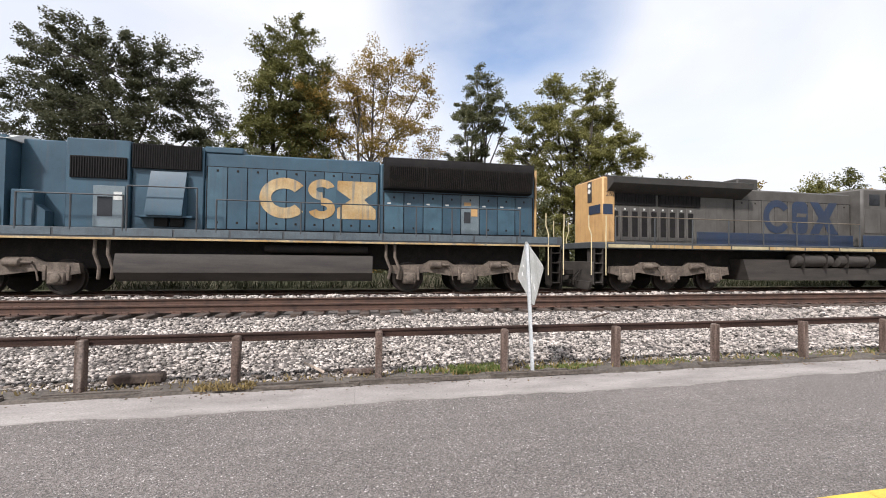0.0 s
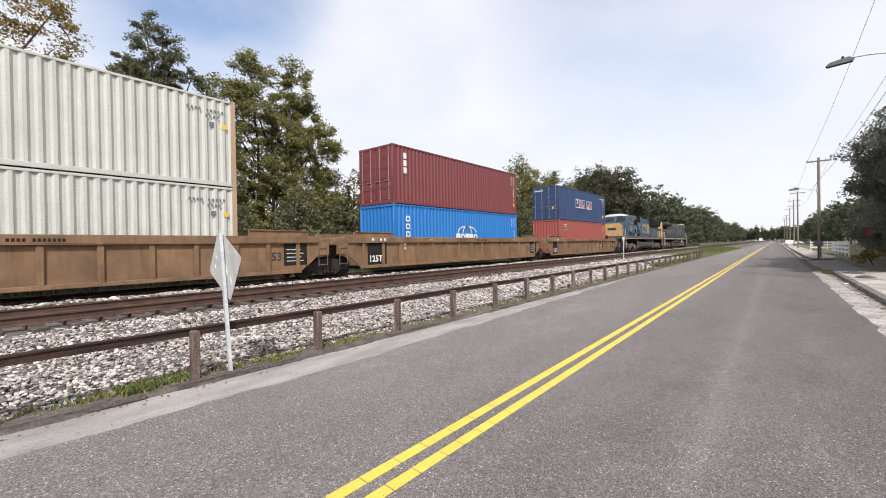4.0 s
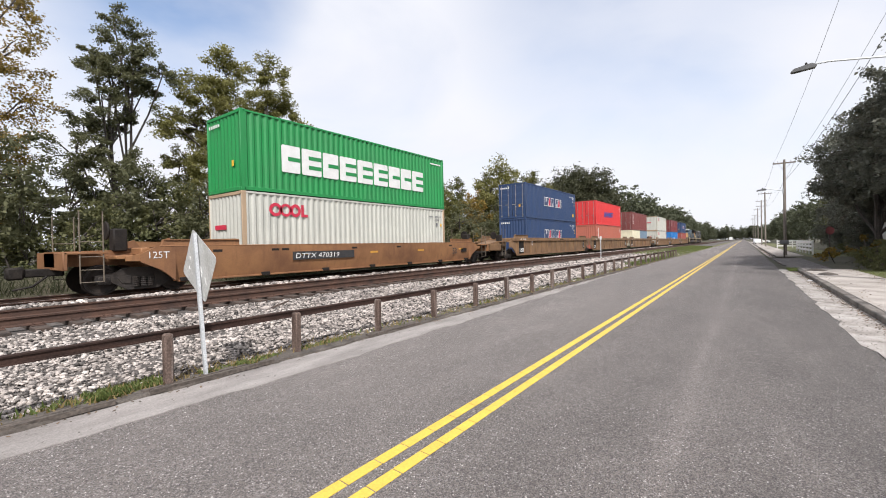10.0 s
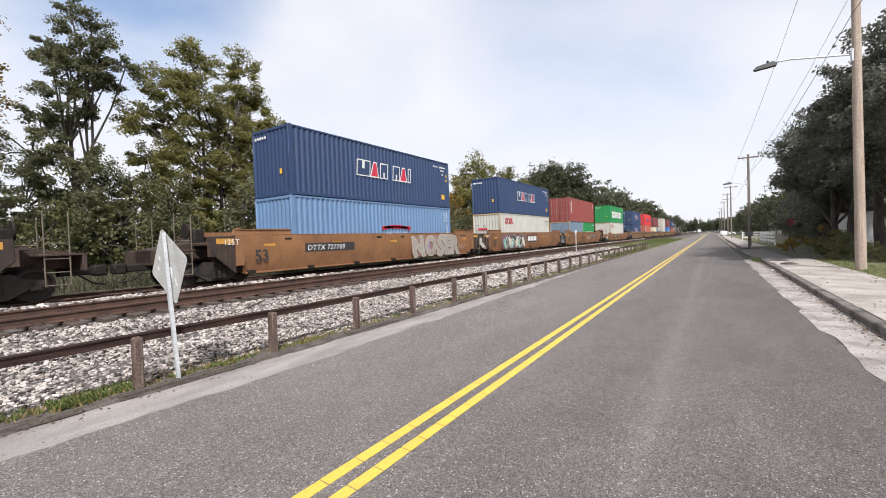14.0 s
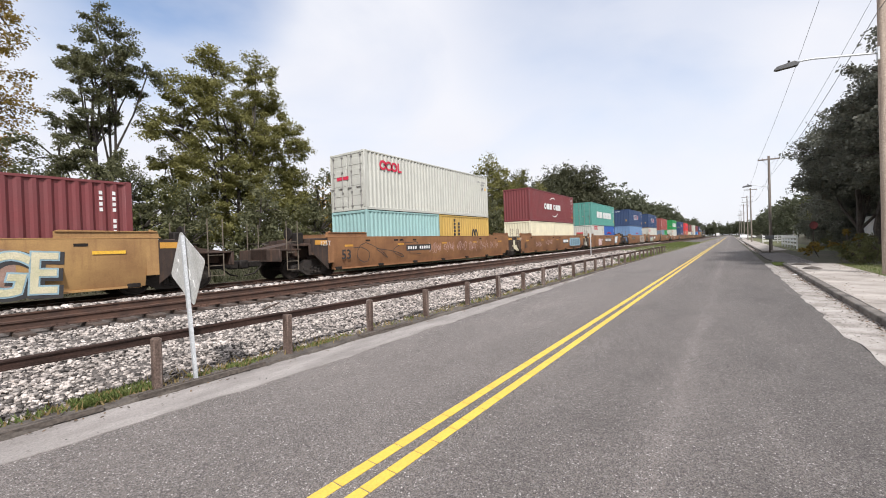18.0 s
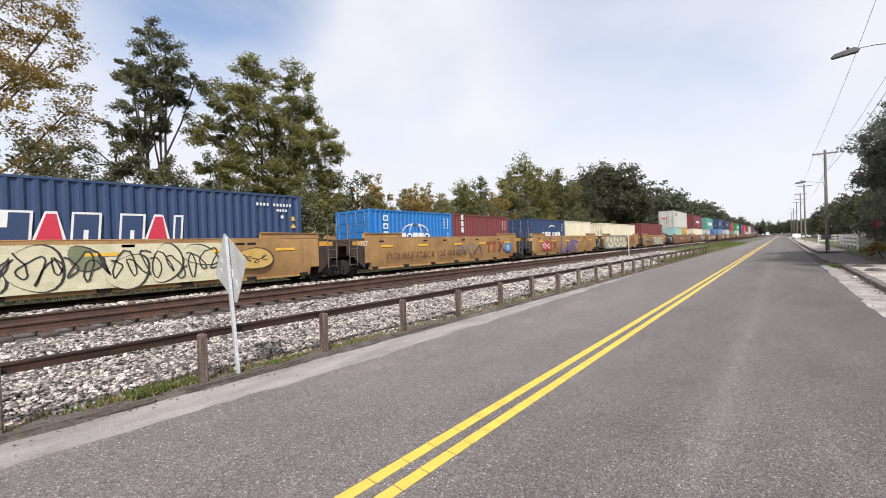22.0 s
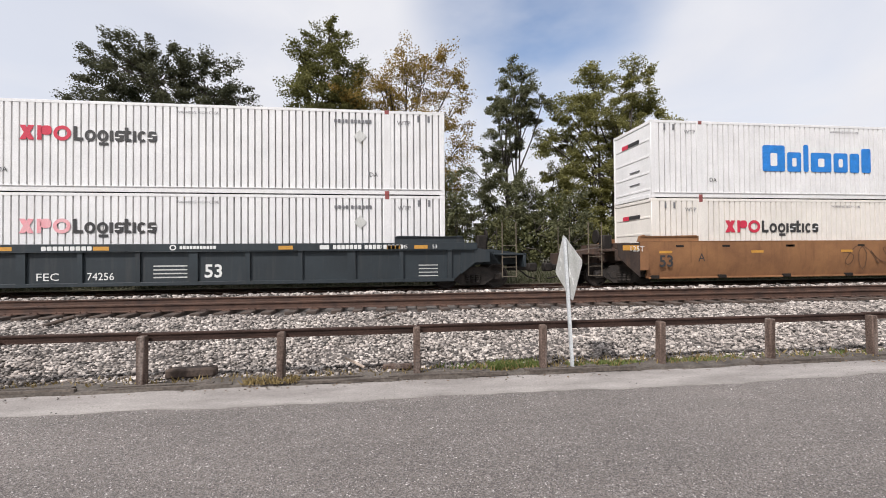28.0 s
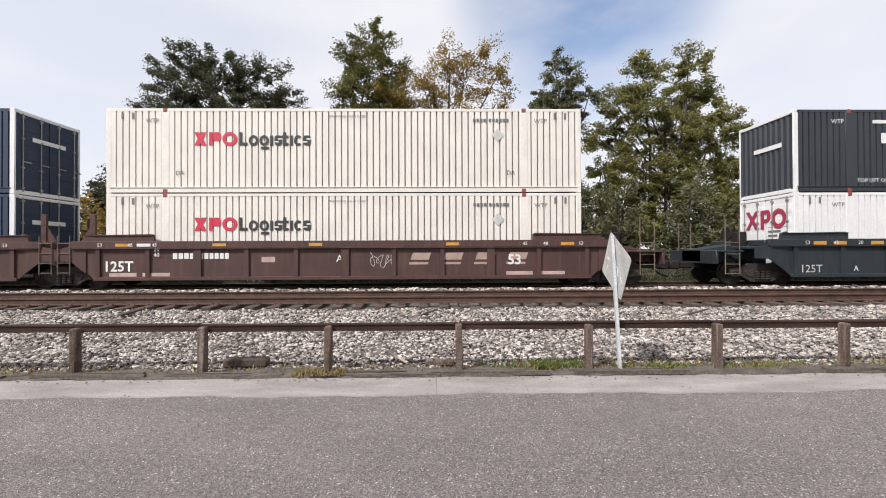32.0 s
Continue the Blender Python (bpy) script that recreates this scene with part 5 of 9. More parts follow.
def d_dome(th, hl, hw, H, x=0.0):
    """White dome of arcs above a row of blocks; a column of marks at the end."""
    y = -hw - 0.003
    blocks(th, x - 1.1, 1.15, [0.4, "o0.42", 0.36, 0.4, "o0.42"], 0.36, y, [M_WHITE], 0.04)
    ring(th, x, 1.56, 0.95, 0.42, 0.07, y, M_WHITE, 0, 180)
    ring(th, x, 1.56, 0.45, 0.42, 0.06, y, M_WHITE, 0, 180)
    mark(th, x - 1.0, x + 1.0, 0.86, 1.06, y, M_WHITE, "logo_block")
    for i in range(4):
        mark(th, -hl + 0.85, -hl + 1.15, 2.05 - i * 0.38, 2.33 - i * 0.38, y, M_WHITE, "sign_block", 0, 0.04)
        mark(th, -hl + 0.92, -hl + 1.08, 2.12 - i * 0.38, 2.26 - i * 0.38, y - 0.006, P["azure"], "sign_fill")
    ids(th, hl, hw, H)


def d_swoosh(th, hl, hw, H, x=-0.3, s=1.0):
    y = -hw - 0.003
    blocks(th, x - 2.3 * s, 1.2, ["o0.62" if s == 1 else "o0.4", 0.7 * s, 0.6 * s, -0.3 * s, "o0.62" if s == 1 else "o0.4", 0.62 * s, 0.7 * s], 0.55 * s, y, [M_WHITE], 0.07)
    ring(th, x + 0.1, 1.45, 1.25 * s, 0.95 * s, 0.09, y, M_WHITE, 60, 130)
    ring(th, x + 0.4, 1.45, 1.25 * s, 0.95 * s, 0.09, y, M_WHITE, 245, 320)
    ids(th, hl, hw, H)


def d_long(th, hl, hw, H):
    y = -hw - 0.003
    blocks(th, -3.6, 1.0, [0.55, 0.55, 0.24, 0.58, 0.58, -0.4, 0.5, 0.56, 0.24, 0.54, 0.54, 0.24, 0.58, 0.6], 0.82, y, [M_WHITE], 0.08, 0.0)
    ids(th, hl, hw, H)


def d_eagle(th, hl, hw, H):
    y = -hw - 0.003
    x = 0.6 if hl > 4 else -0.3
    ring(th, x, 1.25, 1.5, 0.5, 0.16, y, M_RED, 35, 145)
    mark(th, x - 1.2, x + 1.2, 1.55, 1.68, y, M_RED, "logo_stripe", 0.2)
    blocks(th, x - 1.0, 0.7, [0.6, 0.55, 0.5], 0.62, y, [M_WHITE], 0.1, 0.15)
    ids(th, hl, hw, H)


def d_small(th, hl, hw, H):
    y = -hw - 0.003
    b = B()
    mark(th, -hl + 1.0, -hl + 1.55, 2.0, 2.5, y, M_WHITE, "badge")
    mark(th, -hl + 1.04, -hl + 1.51, 2.04, 2.46, y - 0.005, M_BLACK, "badge_fill")
    mark(th, -hl + 1.14, -hl + 1.4, 2.24, 2.36, y - 0.010, M_YEL, "badge_bar", 0.3)
    ids(th, hl, hw, H)


def d_m(th, hl, hw, H):
    y = -hw - 0.003
    ring(th, 0.85, 1.35, 0.22, 0.42, 0.15, y, M_BLACK, 0, 180)
    ring(th, 1.2, 1.35, 0.22, 0.42, 0.15, y, M_BLACK, 0, 180)
    for q in (0.63, 0.98, 1.27):
        mark(th, q, q + 0.15, 0.95, 1.37, y, M_BLACK, "logo_block")
    for i in range(7):
        mark(th, -1.55, -1.35, 2.2 - i * 0.22, 2.36 - i * 0.22, y, M_BLACK, "sign_block")
        if i < 6:
            mark(th, -1.05, -0.86, 2.0 - i * 0.22, 2.16 - i * 0.22, y, M_BLACK, "sign_block")


def d_logi(th, hl, hw, H, faded=False, x=None, end=1):
    """Red blocks followed by narrower black ones, code bars and small notices."""
    y = -hw - 0.006
    x = -hl + 2.95 if x is None else x
    z = 1.62
    red = M_PINK if faded else M_RED
    for s in (0, 1):
        mark(th, x + 0.25 * s, x + 0.17 + 0.25 * s, z, z + 0.45, y - 0.002 * s, red, "logo_block", 0.55 if s == 0 else -0.55)
    mark(th, x + 0.5, x + 0.62, z, z + 0.45, y, red, "logo_block")
    mark(th, x + 0.6, x + 0.9, z + 0.16, z + 0.45, y, red, "logo_block", 0, 0.1)
    ring(th, x + 1.2, z + 0.225, 0.25, 0.235, 0.11, y, red)
    q = x + 1.52
    mark(th, q, q + 0.1, z, z + 0.45, y, M_BLACK, "logo_block")
    mark(th, q + 0.1, q + 0.28, z, z + 0.1, y, M_BLACK, "logo_block")
    for i, (w, kind) in enumerate(((0.32, "o"), (0.32, "g"), (0.11, "i"), (0.26, "s"), (0.2, "t"), (0.11, "i"), (0.28, "c"), (0.26, "s"))):
        p = x + 1.84 + (0, 0.36, 0.72, 0.87, 1.16, 1.39, 1.53, 1.84)[i]
        if kind in "ogc":
            ring(th, p + w / 2, z + 0.17, w / 2, 0.18, 0.085, y, M_BLACK, 45 if kind == "c" else 0, 315 if kind == "c" else 360)
            if kind == "g":
                mark(th, p + 0.05, p + w, z - 0.13, z - 0.04, y, M_BLACK, "logo_block")
        elif kind == "s":
            mark(th, p, p + w, z, z + 0.345, y, M_BLACK, "logo_block", 0, 0.09)
            mark(th, p + w * 0.45, p + w + 0.01, z + 0.2, z + 0.24, y - 0.006, P["white"], "logo_notch")
            mark(th, p - 0.01, p + w * 0.55, z + 0.1, z + 0.14, y - 0.006, P["white"], "logo_notch")
        else:
            mark(th, p, p + 0.1, z, z + (0.45 if kind == "t" else 0.34), y, M_BLACK, "logo_block")
            if kind == "t":
                mark(th, p - 0.06, p + 0.18, z + 0.25, z + 0.34, y - 0.001, M_BLACK, "logo_block")
                mark(th, p + 0.05, p + 0.19, z, z + 0.09, y - 0.001, M_BLACK, "logo_block", 0, 0.03)
    notices(th, hl, hw, H, None, end)


def notices(th, hl, hw, H, mat=None, end=1):
    y = -hw - 0.006
    mat = mat or M_GREYMARK
    blocks(th, 4.35, H - 0.47, [0.09] * 4 + [-0.06] + [0.09] * 6, 0.12, y, [mat], 0.03)
    text(th, "WTP", 6.45, H - 0.50, 0.15, y, mat)
    text(th, "WTP", -6.75, H - 0.50, 0.15, y, mat)
    text(th, "WARNING HIGH CUBE", -0.6, H - 0.32, 0.09, y, mat)
    text(th, "DA", 5.5, 0.62, 0.15, y, M_BLACK)
    text(th, "DA", -5.75, 0.62, 0.15, y, M_BLACK)
    b = B()
    b.prism([(5.2, 1.75), (5.42, 1.98), (5.2, 2.21), (4.98, 1.98)], "y", y - 0.008, y)
    part("placard_holder", b.mesh("placard_holder", M_PALE, 0), None, th)
    for q in (-1, 1):
        for k in (0.55, 0.9):
            mark(th, q * (hl - k) - 0.035, q * (hl - k) + 0.035, H - 0.38, H - 0.16, y, mat, "stencil_bar")
    b = B()
    for k in range(2):
        b.box(-hl - 0.004, -hl + 0.03, -0.55, 0.1, 0.62 + 0.5 * k, 0.66 + 0.5 * k)
    part("end_stripe", b.mesh("end_stripe", M_GREYMARK, 0), None, th)
    for y0, y1, z0, mt in () if end < 0 else ((-0.55, 0.18, H - 0.7, M_BLACK if mat is M_GREYMARK else M_WHITE), (0.2, 0.62, H - 0.72, M_RED if mat is M_GREYMARK else M_WHITE)):
        b = B()
        b.box(-hl - 0.004, -hl + 0.02, y0, y1, z0, H - 0.56)
        part("end_logo", b.mesh("end_logo", mt, 0), None, th)
    # large mark across the doors: crossed bars, a flag shape and a ring
    if not end:
        return
    q0, q1 = sorted((end * (hl - 0.016), end * (hl + 0.006)))
    z0, z1 = H - 1.2, H - 0.5
    red = M_MAG if mat is M_GREYMARK else M_WHITE

    def flat(name, pts, m, lift=0.0):
        b = B()
        b.prism([(end * u, v) for u, v in pts], "x", q0 - lift, q1 + lift)
        part(name, b.mesh(name, m, 0), None, th)
    flat("end_logo", [(-0.95, z0), (-0.78, z0), (-0.3, z1), (-0.47, z1)], red)
    flat("end_logo", [(-0.47, z0), (-0.3, z0), (-0.78, z1), (-0.95, z1)], red, 0.001)
    flat("end_logo", [(-0.2, z0), (-0.05, z0), (-0.05, z1), (-0.2, z1)], red)
    flat("end_logo", [(-0.05, z0 + 0.24), (0.16, z0 + 0.24), (0.25, z0 + 0.35), (0.25, z1 - 0.1), (0.16, z1), (-0.05, z1), (-0.05, z1 - 0.12), (0.1, z1 - 0.12), (0.1, z0 + 0.36), (-0.05, z0 + 0.36)], red)
    b = B()
    n = 20
    for k in range(n):
        a0, a1 = 2 * math.pi * k / n, 2 * math.pi * (k + 1) / n
        b.prism([(end * (0.63 + r * math.cos(a)), (z0 + z1) / 2 + r * 1.12 * math.sin(a)) for r, a in ((0.18, a0), (0.32, a0), (0.32, a1), (0.18, a1))], "x", q0, q1)
    part("end_logo", b.mesh("end_logo", red, 0), None, th)
    for k, w in enumerate((0.55, 0.4, 0.5, 0.3, 0.45)):
        zz = 1.55 - 0.16 * k
        flat("end_notice", [(0.15, zz), (0.15 + w, zz), (0.15 + w, zz + 0.07), (0.15, zz + 0.07)], M_GREYMARK)


def d_logi_faded(th, hl, hw, H):
    d_logi(th, hl, hw, H, True)


def d_logi_mid(th, hl, hw, H):
    d_logi(th, hl, hw, H, False, 0.8, -1)


def d_diamond(th, hl, hw, H):
    y = -hw - 0.006
    x = -hl + 3.1
    z = 1.7
    blocks(th, x, z, [0.3, 0.42, 0.36, 0.34], 0.36, y, [M_WHITE], 0.06, 0, r=0.02)
    for k in range(4):
        a = k * math.pi / 2
        cx, cz = x + 1.98 + 0.2 * math.cos(a), z + 0.2 + 0.2 * math.sin(a)
        b = B()
        b.prism([(cx, cz - 0.15), (cx + 0.15, cz), (cx, cz + 0.15), (cx - 0.15, cz)], "y", y - 0.004, y)
        part("logo_block", b.mesh("logo_block", M_WHITE, 0), None, th)
    mark(th, x - 0.3, x + 0.9, H - 0.5, H - 0.38, y, M_WHITE, "code_bar")
    text(th, "WTP", 6.45, H - 0.50, 0.15, y, M_WHITE)
    text(th, "WTP", -6.75, H - 0.50, 0.15, y, M_WHITE)
    text(th, "TOP LIFT ONLY", -5.85, 0.34, 0.14, y, M_WHITE)
    text(th, "TOP LIFT ONLY", 4.7, 0.34, 0.14, y, M_WHITE)
    b = B()
    b.box(hl + 0.03, hl + 0.036, -0.7, 0.6, 1.9, 2.05)
    b.box(-hl - 0.006, -hl - 0.001, -0.8, 0.5, 1.7, 1.86)
    part("end_logo", b.mesh("end_logo", M_WHITE, 0), None, th)


def d_spark(th, hl, hw, H):
    """Blue blocks and a six-rayed yellow star."""
    y = -hw - 0.006
    x = hl - 11.6
    for w, h in ((0.95, 1.0), (0.6, 0.75), (0.22, 1.05), (0.9, 0.75), (0.62, 0.75), (0.42, 0.75), (0.42, 0.95)):
        mark(th, x, x + w, 1.05, 1.05 + h, y, M_SKYMARK, "logo_block", 0, 0.08)
        if w > 0.5:
            mark(th, x + w * 0.35, x + w * 0.65, 1.25, 1.05 + h * 0.7, y - 0.006, P["white"], "logo_notch", 0, 0.05)
        x += w + 0.1
    cx, cz = hl - 5.1, 1.62
    for k in range(6):
        a = math.pi / 2 + k * math.pi / 3
        c, s = math.cos(a), math.sin(a)
        b = B()
        pts = [(cx + c * r0 - s * w, cz + s * r0 + c * w) for r0, w in ((0.3, 0.05), (0.8, 0.1), (0.8, -0.1), (0.3, -0.05))]
        b.prism(pts, "y", y - 0.004, y)
        part("spark_ray", b.mesh("spark_ray", M_YEL, 0), None, th)
    notices(th, hl, hw, H, None, 0)


M_MAG = mk("dull_red_mark", (0.36, 0.03, 0.07), (0.3, 0.045, 0.075), scale=3, rough=0.6, bump=0)
M_PINK = mk("faded_red_mark", (0.75, 0.3, 0.33), (0.7, 0.42, 0.43), scale=4, rough=0.7, bump=0)
M_PALE = mk("pale_mark", (0.6, 0.6, 0.57), rough=0.6, bump=0)

# ---- what is painted on the cars ----
G = dict(silver=mk("silver_spray", (0.46, 0.42, 0.37), (0.34, 0.3, 0.26), scale=2, rough=0.4, metal=0.2, bump=0), wine=mk("wine_spray", (0.21, 0.035, 0.05), (0.09, 0.02, 0.035), scale=2, rough=0.6, bump=0),
         pale=mk("pale_spray", (0.66, 0.6, 0.42), (0.5, 0.48, 0.3), scale=3, rough=0.6, bump=0), mint=mk("mint_spray", (0.3, 0.5, 0.4), (0.2, 0.36, 0.3), scale=2, rough=0.6, bump=0),
         violet=mk("violet_spray", (0.2, 0.1, 0.13), (0.15, 0.08, 0.1), scale=2, rough=0.6, bump=0), ice=mk("ice_spray", (0.3, 0.45, 0.52), (0.24, 0.36, 0.42), scale=2, rough=0.6, bump=0),
         pink=mk("pink_spray", (0.62, 0.42, 0.4), (0.5, 0.35, 0.33), scale=2, rough=0.6, bump=0))


def scrawl(th, x0, x1, z0, z1, y, seed, mat, w=0.03, loops=9):
    """A looping sprayed line without legible letters."""
    rng = random.Random(seed)
    b = B()
    pts = []
    n = loops * 12
    for i in range(n + 1):
        k = i / n
        a = k * loops * 6.283
        px = x0 + (x1 - x0) * (0.05 + 0.9 * k) + 0.5 * (x1 - x0) / loops * math.sin(a)
        pz = 0.5 * (z0 + z1) + 0.42 * (z1 - z0) * math.cos(a * (1.0 + 0.13 * math.sin(seed + k * 5))) * (0.7 + 0.3 * math.sin(seed + 11 * k))
        pts.append((px + rng.uniform(-0.02, 0.02), pz + rng.uniform(-0.03, 0.03)))
    vs = []
    for i, p in enumerate(pts):
        q = pts[min(i + 1, n)]
        o = pts[max(i - 1, 0)]
        d = Vector((q[0] - o[0], q[1] - o[1])).normalized()
        vs += [(p[0] - d.y * w / 2, y, p[1] + d.x * w / 2), (p[0] + d.y * w / 2, y, p[1] - d.x * w / 2)]
    b.add(vs, [(2 * i, 2 * i + 1, 2 * i + 3, 2 * i + 2) for i in range(n)])
    return part("sprayed_line", b.mesh("sprayed_line", mat, 0), None, th)


def wild(th, s, x, z, h, y, layers, wide=0.9, seed=1, tilt=7.0, squeeze=-0.02):
    """Sprayed letters, each with its own lean, height and place; layers: (material, swelling, shift) from the back to the front."""
    rng = random.Random(seed)
    for i, ch in enumerate(s):
        if ch == " ":
            x += h * 0.42 * wide
            continue
        k, turn, up, sh = rng.uniform(0.92, 1.14), radians(rng.uniform(-tilt, tilt)), rng.uniform(-0.05, 0.05) * h, rng.choice((-0.12, 0.0, 0.14))
        for j, (mat, bold, shift) in enumerate(layers):
            me = letters(ch, round(h * k, 3), mat, shear=sh, wide=wide, bold=bold)
            o = part("sprayed_letter", me, None, th, at=(x + shift, y - 0.004 - 0.008 * j - 0.0006 * i, z + up - shift))
            o.rotation_euler = (0, turn, 0)
        x += (max(v.co.x for v in me.vertices) - min(0.0, min(v.co.x for v in me.vertices))) + squeeze * h


def blob(th, x, z, rx, rz, y, fill, edge, tilt=0.0, rim=0.07):
    """One sprayed rounded shape: a dark rim with a paler fill before it."""
    for k, (g, m) in enumerate(((rim, edge), (0.0, fill))):
        pts = []
        for i in range(22):
            a = 2 * math.pi * i / 22
            wob = 1 + 0.07 * math.sin(3 * a + x)
            u, v = (rx + g) * wob * math.cos(a), (rz + g) * wob * math.sin(a)
            pts.append((x + u * math.cos(tilt) - v * math.sin(tilt) + (0.03 if k == 0 else 0), z + u * math.sin(tilt) + v * math.cos(tilt)))
        b = B()
        b.prism(pts, "y", y - 0.003 - 0.004 * k, y - 0.004 * k)
        part("sprayed_shape", b.mesh("sprayed_shape", m, 0), None, th)


def panel_marks(th, x, z, n, y, w=0.2, h=0.22, ground=True):
    if ground:
        mark(th, x - 0.12, x + n * (w + 0.08) + 0.06, z - 0.08, z + h + 0.08, y, M_BLACK, "number_panel")
    for i in range(n):
        if i != 4:
            mark(th, x + i * (w + 0.08), x + i * (w + 0.08) + w, z, z + h, y - 0.006, M_WHITE, "number_bar", 0.12)


def arrows(th, x, z, h, y, mat):
    """A heavy brown-red trade mark as plain bars and chevrons."""
    for k in (0, 1):
        q = x + k * 1.05 * h
        mark(th, q, q + 0.95 * h, z + 0.72 * h, z + h, y, mat, "logo_block")
        mark(th, q + 0.33 * h, q + 0.63 * h, z, z + 0.72 * h, y, mat, "logo_block")
    q = x + 2.2 * h
    for dx, m in ((0, mat), (0.28, M_BLACK)):
        b = B()
        b.prism([(q + dx * h, z + h), (q + (dx + 0.25) * h, z + h), (q + (dx + 0.6) * h, z + 0.5 * h), (q + (dx + 0.25) * h, z), (q + dx * h, z), (q + (dx + 0.35) * h, z + 0.5 * h)], "y", y - 0.004, y)
        part("logo_chevron", b.mesh("logo_chevron", m, 0), None, th)
    for s in (0, 1):
        b = B()
        b.prism([(q + 0.75 * h, z + 0.5 * h), (q + 1.15 * h, z + s * h), (q + 1.45 * h, z + s * h), (q + 1.0 * h, z + 0.5 * h)], "y", y - 0.004, y)
        part("logo_arm", b.mesh("logo_arm", mat, 0), None, th)


M_BRAND = mk("brand_brown", (0.28, 0.06, 0.03), (0.22, 0.055, 0.03), rough=0.7, bump=0)


def m_ribbed(seed, number=True):
    def f(th, hw, half, zb, zt):
        y = -hw + 0.05
        rng = random.Random(seed)
        mark(th, -half + 0.4, -half + 1.55, zb + 0.15, zt - 0.26, y, M_DARK, "dark_panel")
        text(th, "125T", -half + 0.46, zb + 0.28, 0.28, y - 0.005, M_WHITE, bold=0.01)
        for k in (0.62, 1.1, 1.35):
            mark(th, -half + k, -half + k + 0.12, zt - 0.17, zt - 0.06, -hw - 0.014, M_WHITE, "notice_bar")
        text(th, "20", -half + 2.62, zb + 0.98, 0.14, -hw - 0.016, M_WHITE)
        text(th, "40", -half + 2.62, zb + 0.78, 0.14, -hw - 0.016, M_WHITE)
        if seed == 1:
            text(th, "DTTX", 2.62, zb + 0.6, 0.19, y, M_WHITE, shear=0.15, wide=1.0)
            mark(th, 3.6, 4.6, zb + 0.54, zb + 0.88, y, M_DARK, "number_panel")
            text(th, "787981", 3.68, zb + 0.6, 0.19, y - 0.005, M_WHITE, shear=0.15, wide=0.85)
        mark(th, half - 0.7, half + 0.3, zb + 0.3, zt - 0.26, y, M_DARK, "dark_panel")
        for k in range(4):
            mark(th, half - 0.6, half + 0.1 - 0.1 * (k % 2), zb + 0.45 + 0.14 * k, zb + 0.48 + 0.14 * k, y - 0.005, M_PALE, "notice_bar")
        text(th, "53", half - 1.2, zb + 0.5, 0.3, y, M_WHITE if seed > 8 else M_BLACK, bold=0.01)
        for k in range(2):
            q = rng.uniform(-half + 4, half - 3)
            mark(th, q, q + rng.uniform(0.3, 0.5), zt - 0.16, zt - 0.1, -hw - 0.014, M_OCHRE, "reflector")
        codes(th, 0.6, zt - 0.1, 12, -hw - 0.014, M_DARK, 0.06, 0.08, 0.09, False)
        if seed in (1, 4):
            arrows(th, 2.2, zb + 0.42, 0.42, y, M_BRAND)
        if seed == 3:
            scrawl(th, -half + 0.6, -half + 2.2, zb + 0.2, zb + 0.85, y - 0.012, 5, M_WHITE, 0.02, 5)
    return f


def m_blue(seed):
    def f(th, hw, half, zb, zt):
        y, yt = -hw + 0.05, -hw - 0.014
        text(th, "53", 0.3, zb + 0.25, 0.42, y, M_WHITE, bold=0.012)
        text(th, "125T", -half + 0.32, zb + 0.17, 0.27, y, M_PALE)
        text(th, "FEC", -4.55, zb + 0.2, 0.24, y, M_WHITE, wide=1.2)
        text(th, "74256", -3.12, zb + 0.2, 0.24, y, M_WHITE, wide=0.95)
        text(th, "B" if seed == 11 else "A", -half + 2.2, zb + 0.22, 0.18, y, M_WHITE)
        blocks(th, -half + 4.0, zt - 0.2, [0.13] * 9, 0.13, yt, [M_WHITE], 0.03, r=0.02)
        blocks(th, 3.9, zt - 0.2, [0.3, -0.1] + [0.11] * 7 + [-0.08] + [0.11] * 4 + [-0.08] + [0.11] * 5, 0.14, yt, [M_WHITE], 0.025, r=0.02)
        ring(th, -0.6, zt - 0.12, 0.1, 0.09, 0.04, yt, M_WHITE)
        blocks(th, -0.4, zt - 0.17, [0.08] * 11, 0.1, yt, [M_WHITE], 0.02, r=0.02)
        for k in (-7.6, -6.9, -5.6, -2.9, 2.6, 6.1, 7.0):
            mark(th, k, k + 0.45, zt - 0.2, zt - 0.08, yt, M_OCHRE, "reflector")
        for s in (-1, 1):
            for k, t in ((7.75, "53"), (6.75, "45"), (5.9, "20")):
                text(th, t, s * k - 0.15, zt - 0.19, 0.13, yt - 0.001, M_WHITE)
        for k in range(4):
            mark(th, -1.2, -0.2, zb + 0.6 - k * 0.12, zb + 0.64 - k * 0.12, y, M_PALE, "notice_bar")
            mark(th, half - 1.2, half - 0.55, zb + 0.55 - k * 0.12, zb + 0.58 - k * 0.12, y, M_PALE, "notice_bar")
    return f


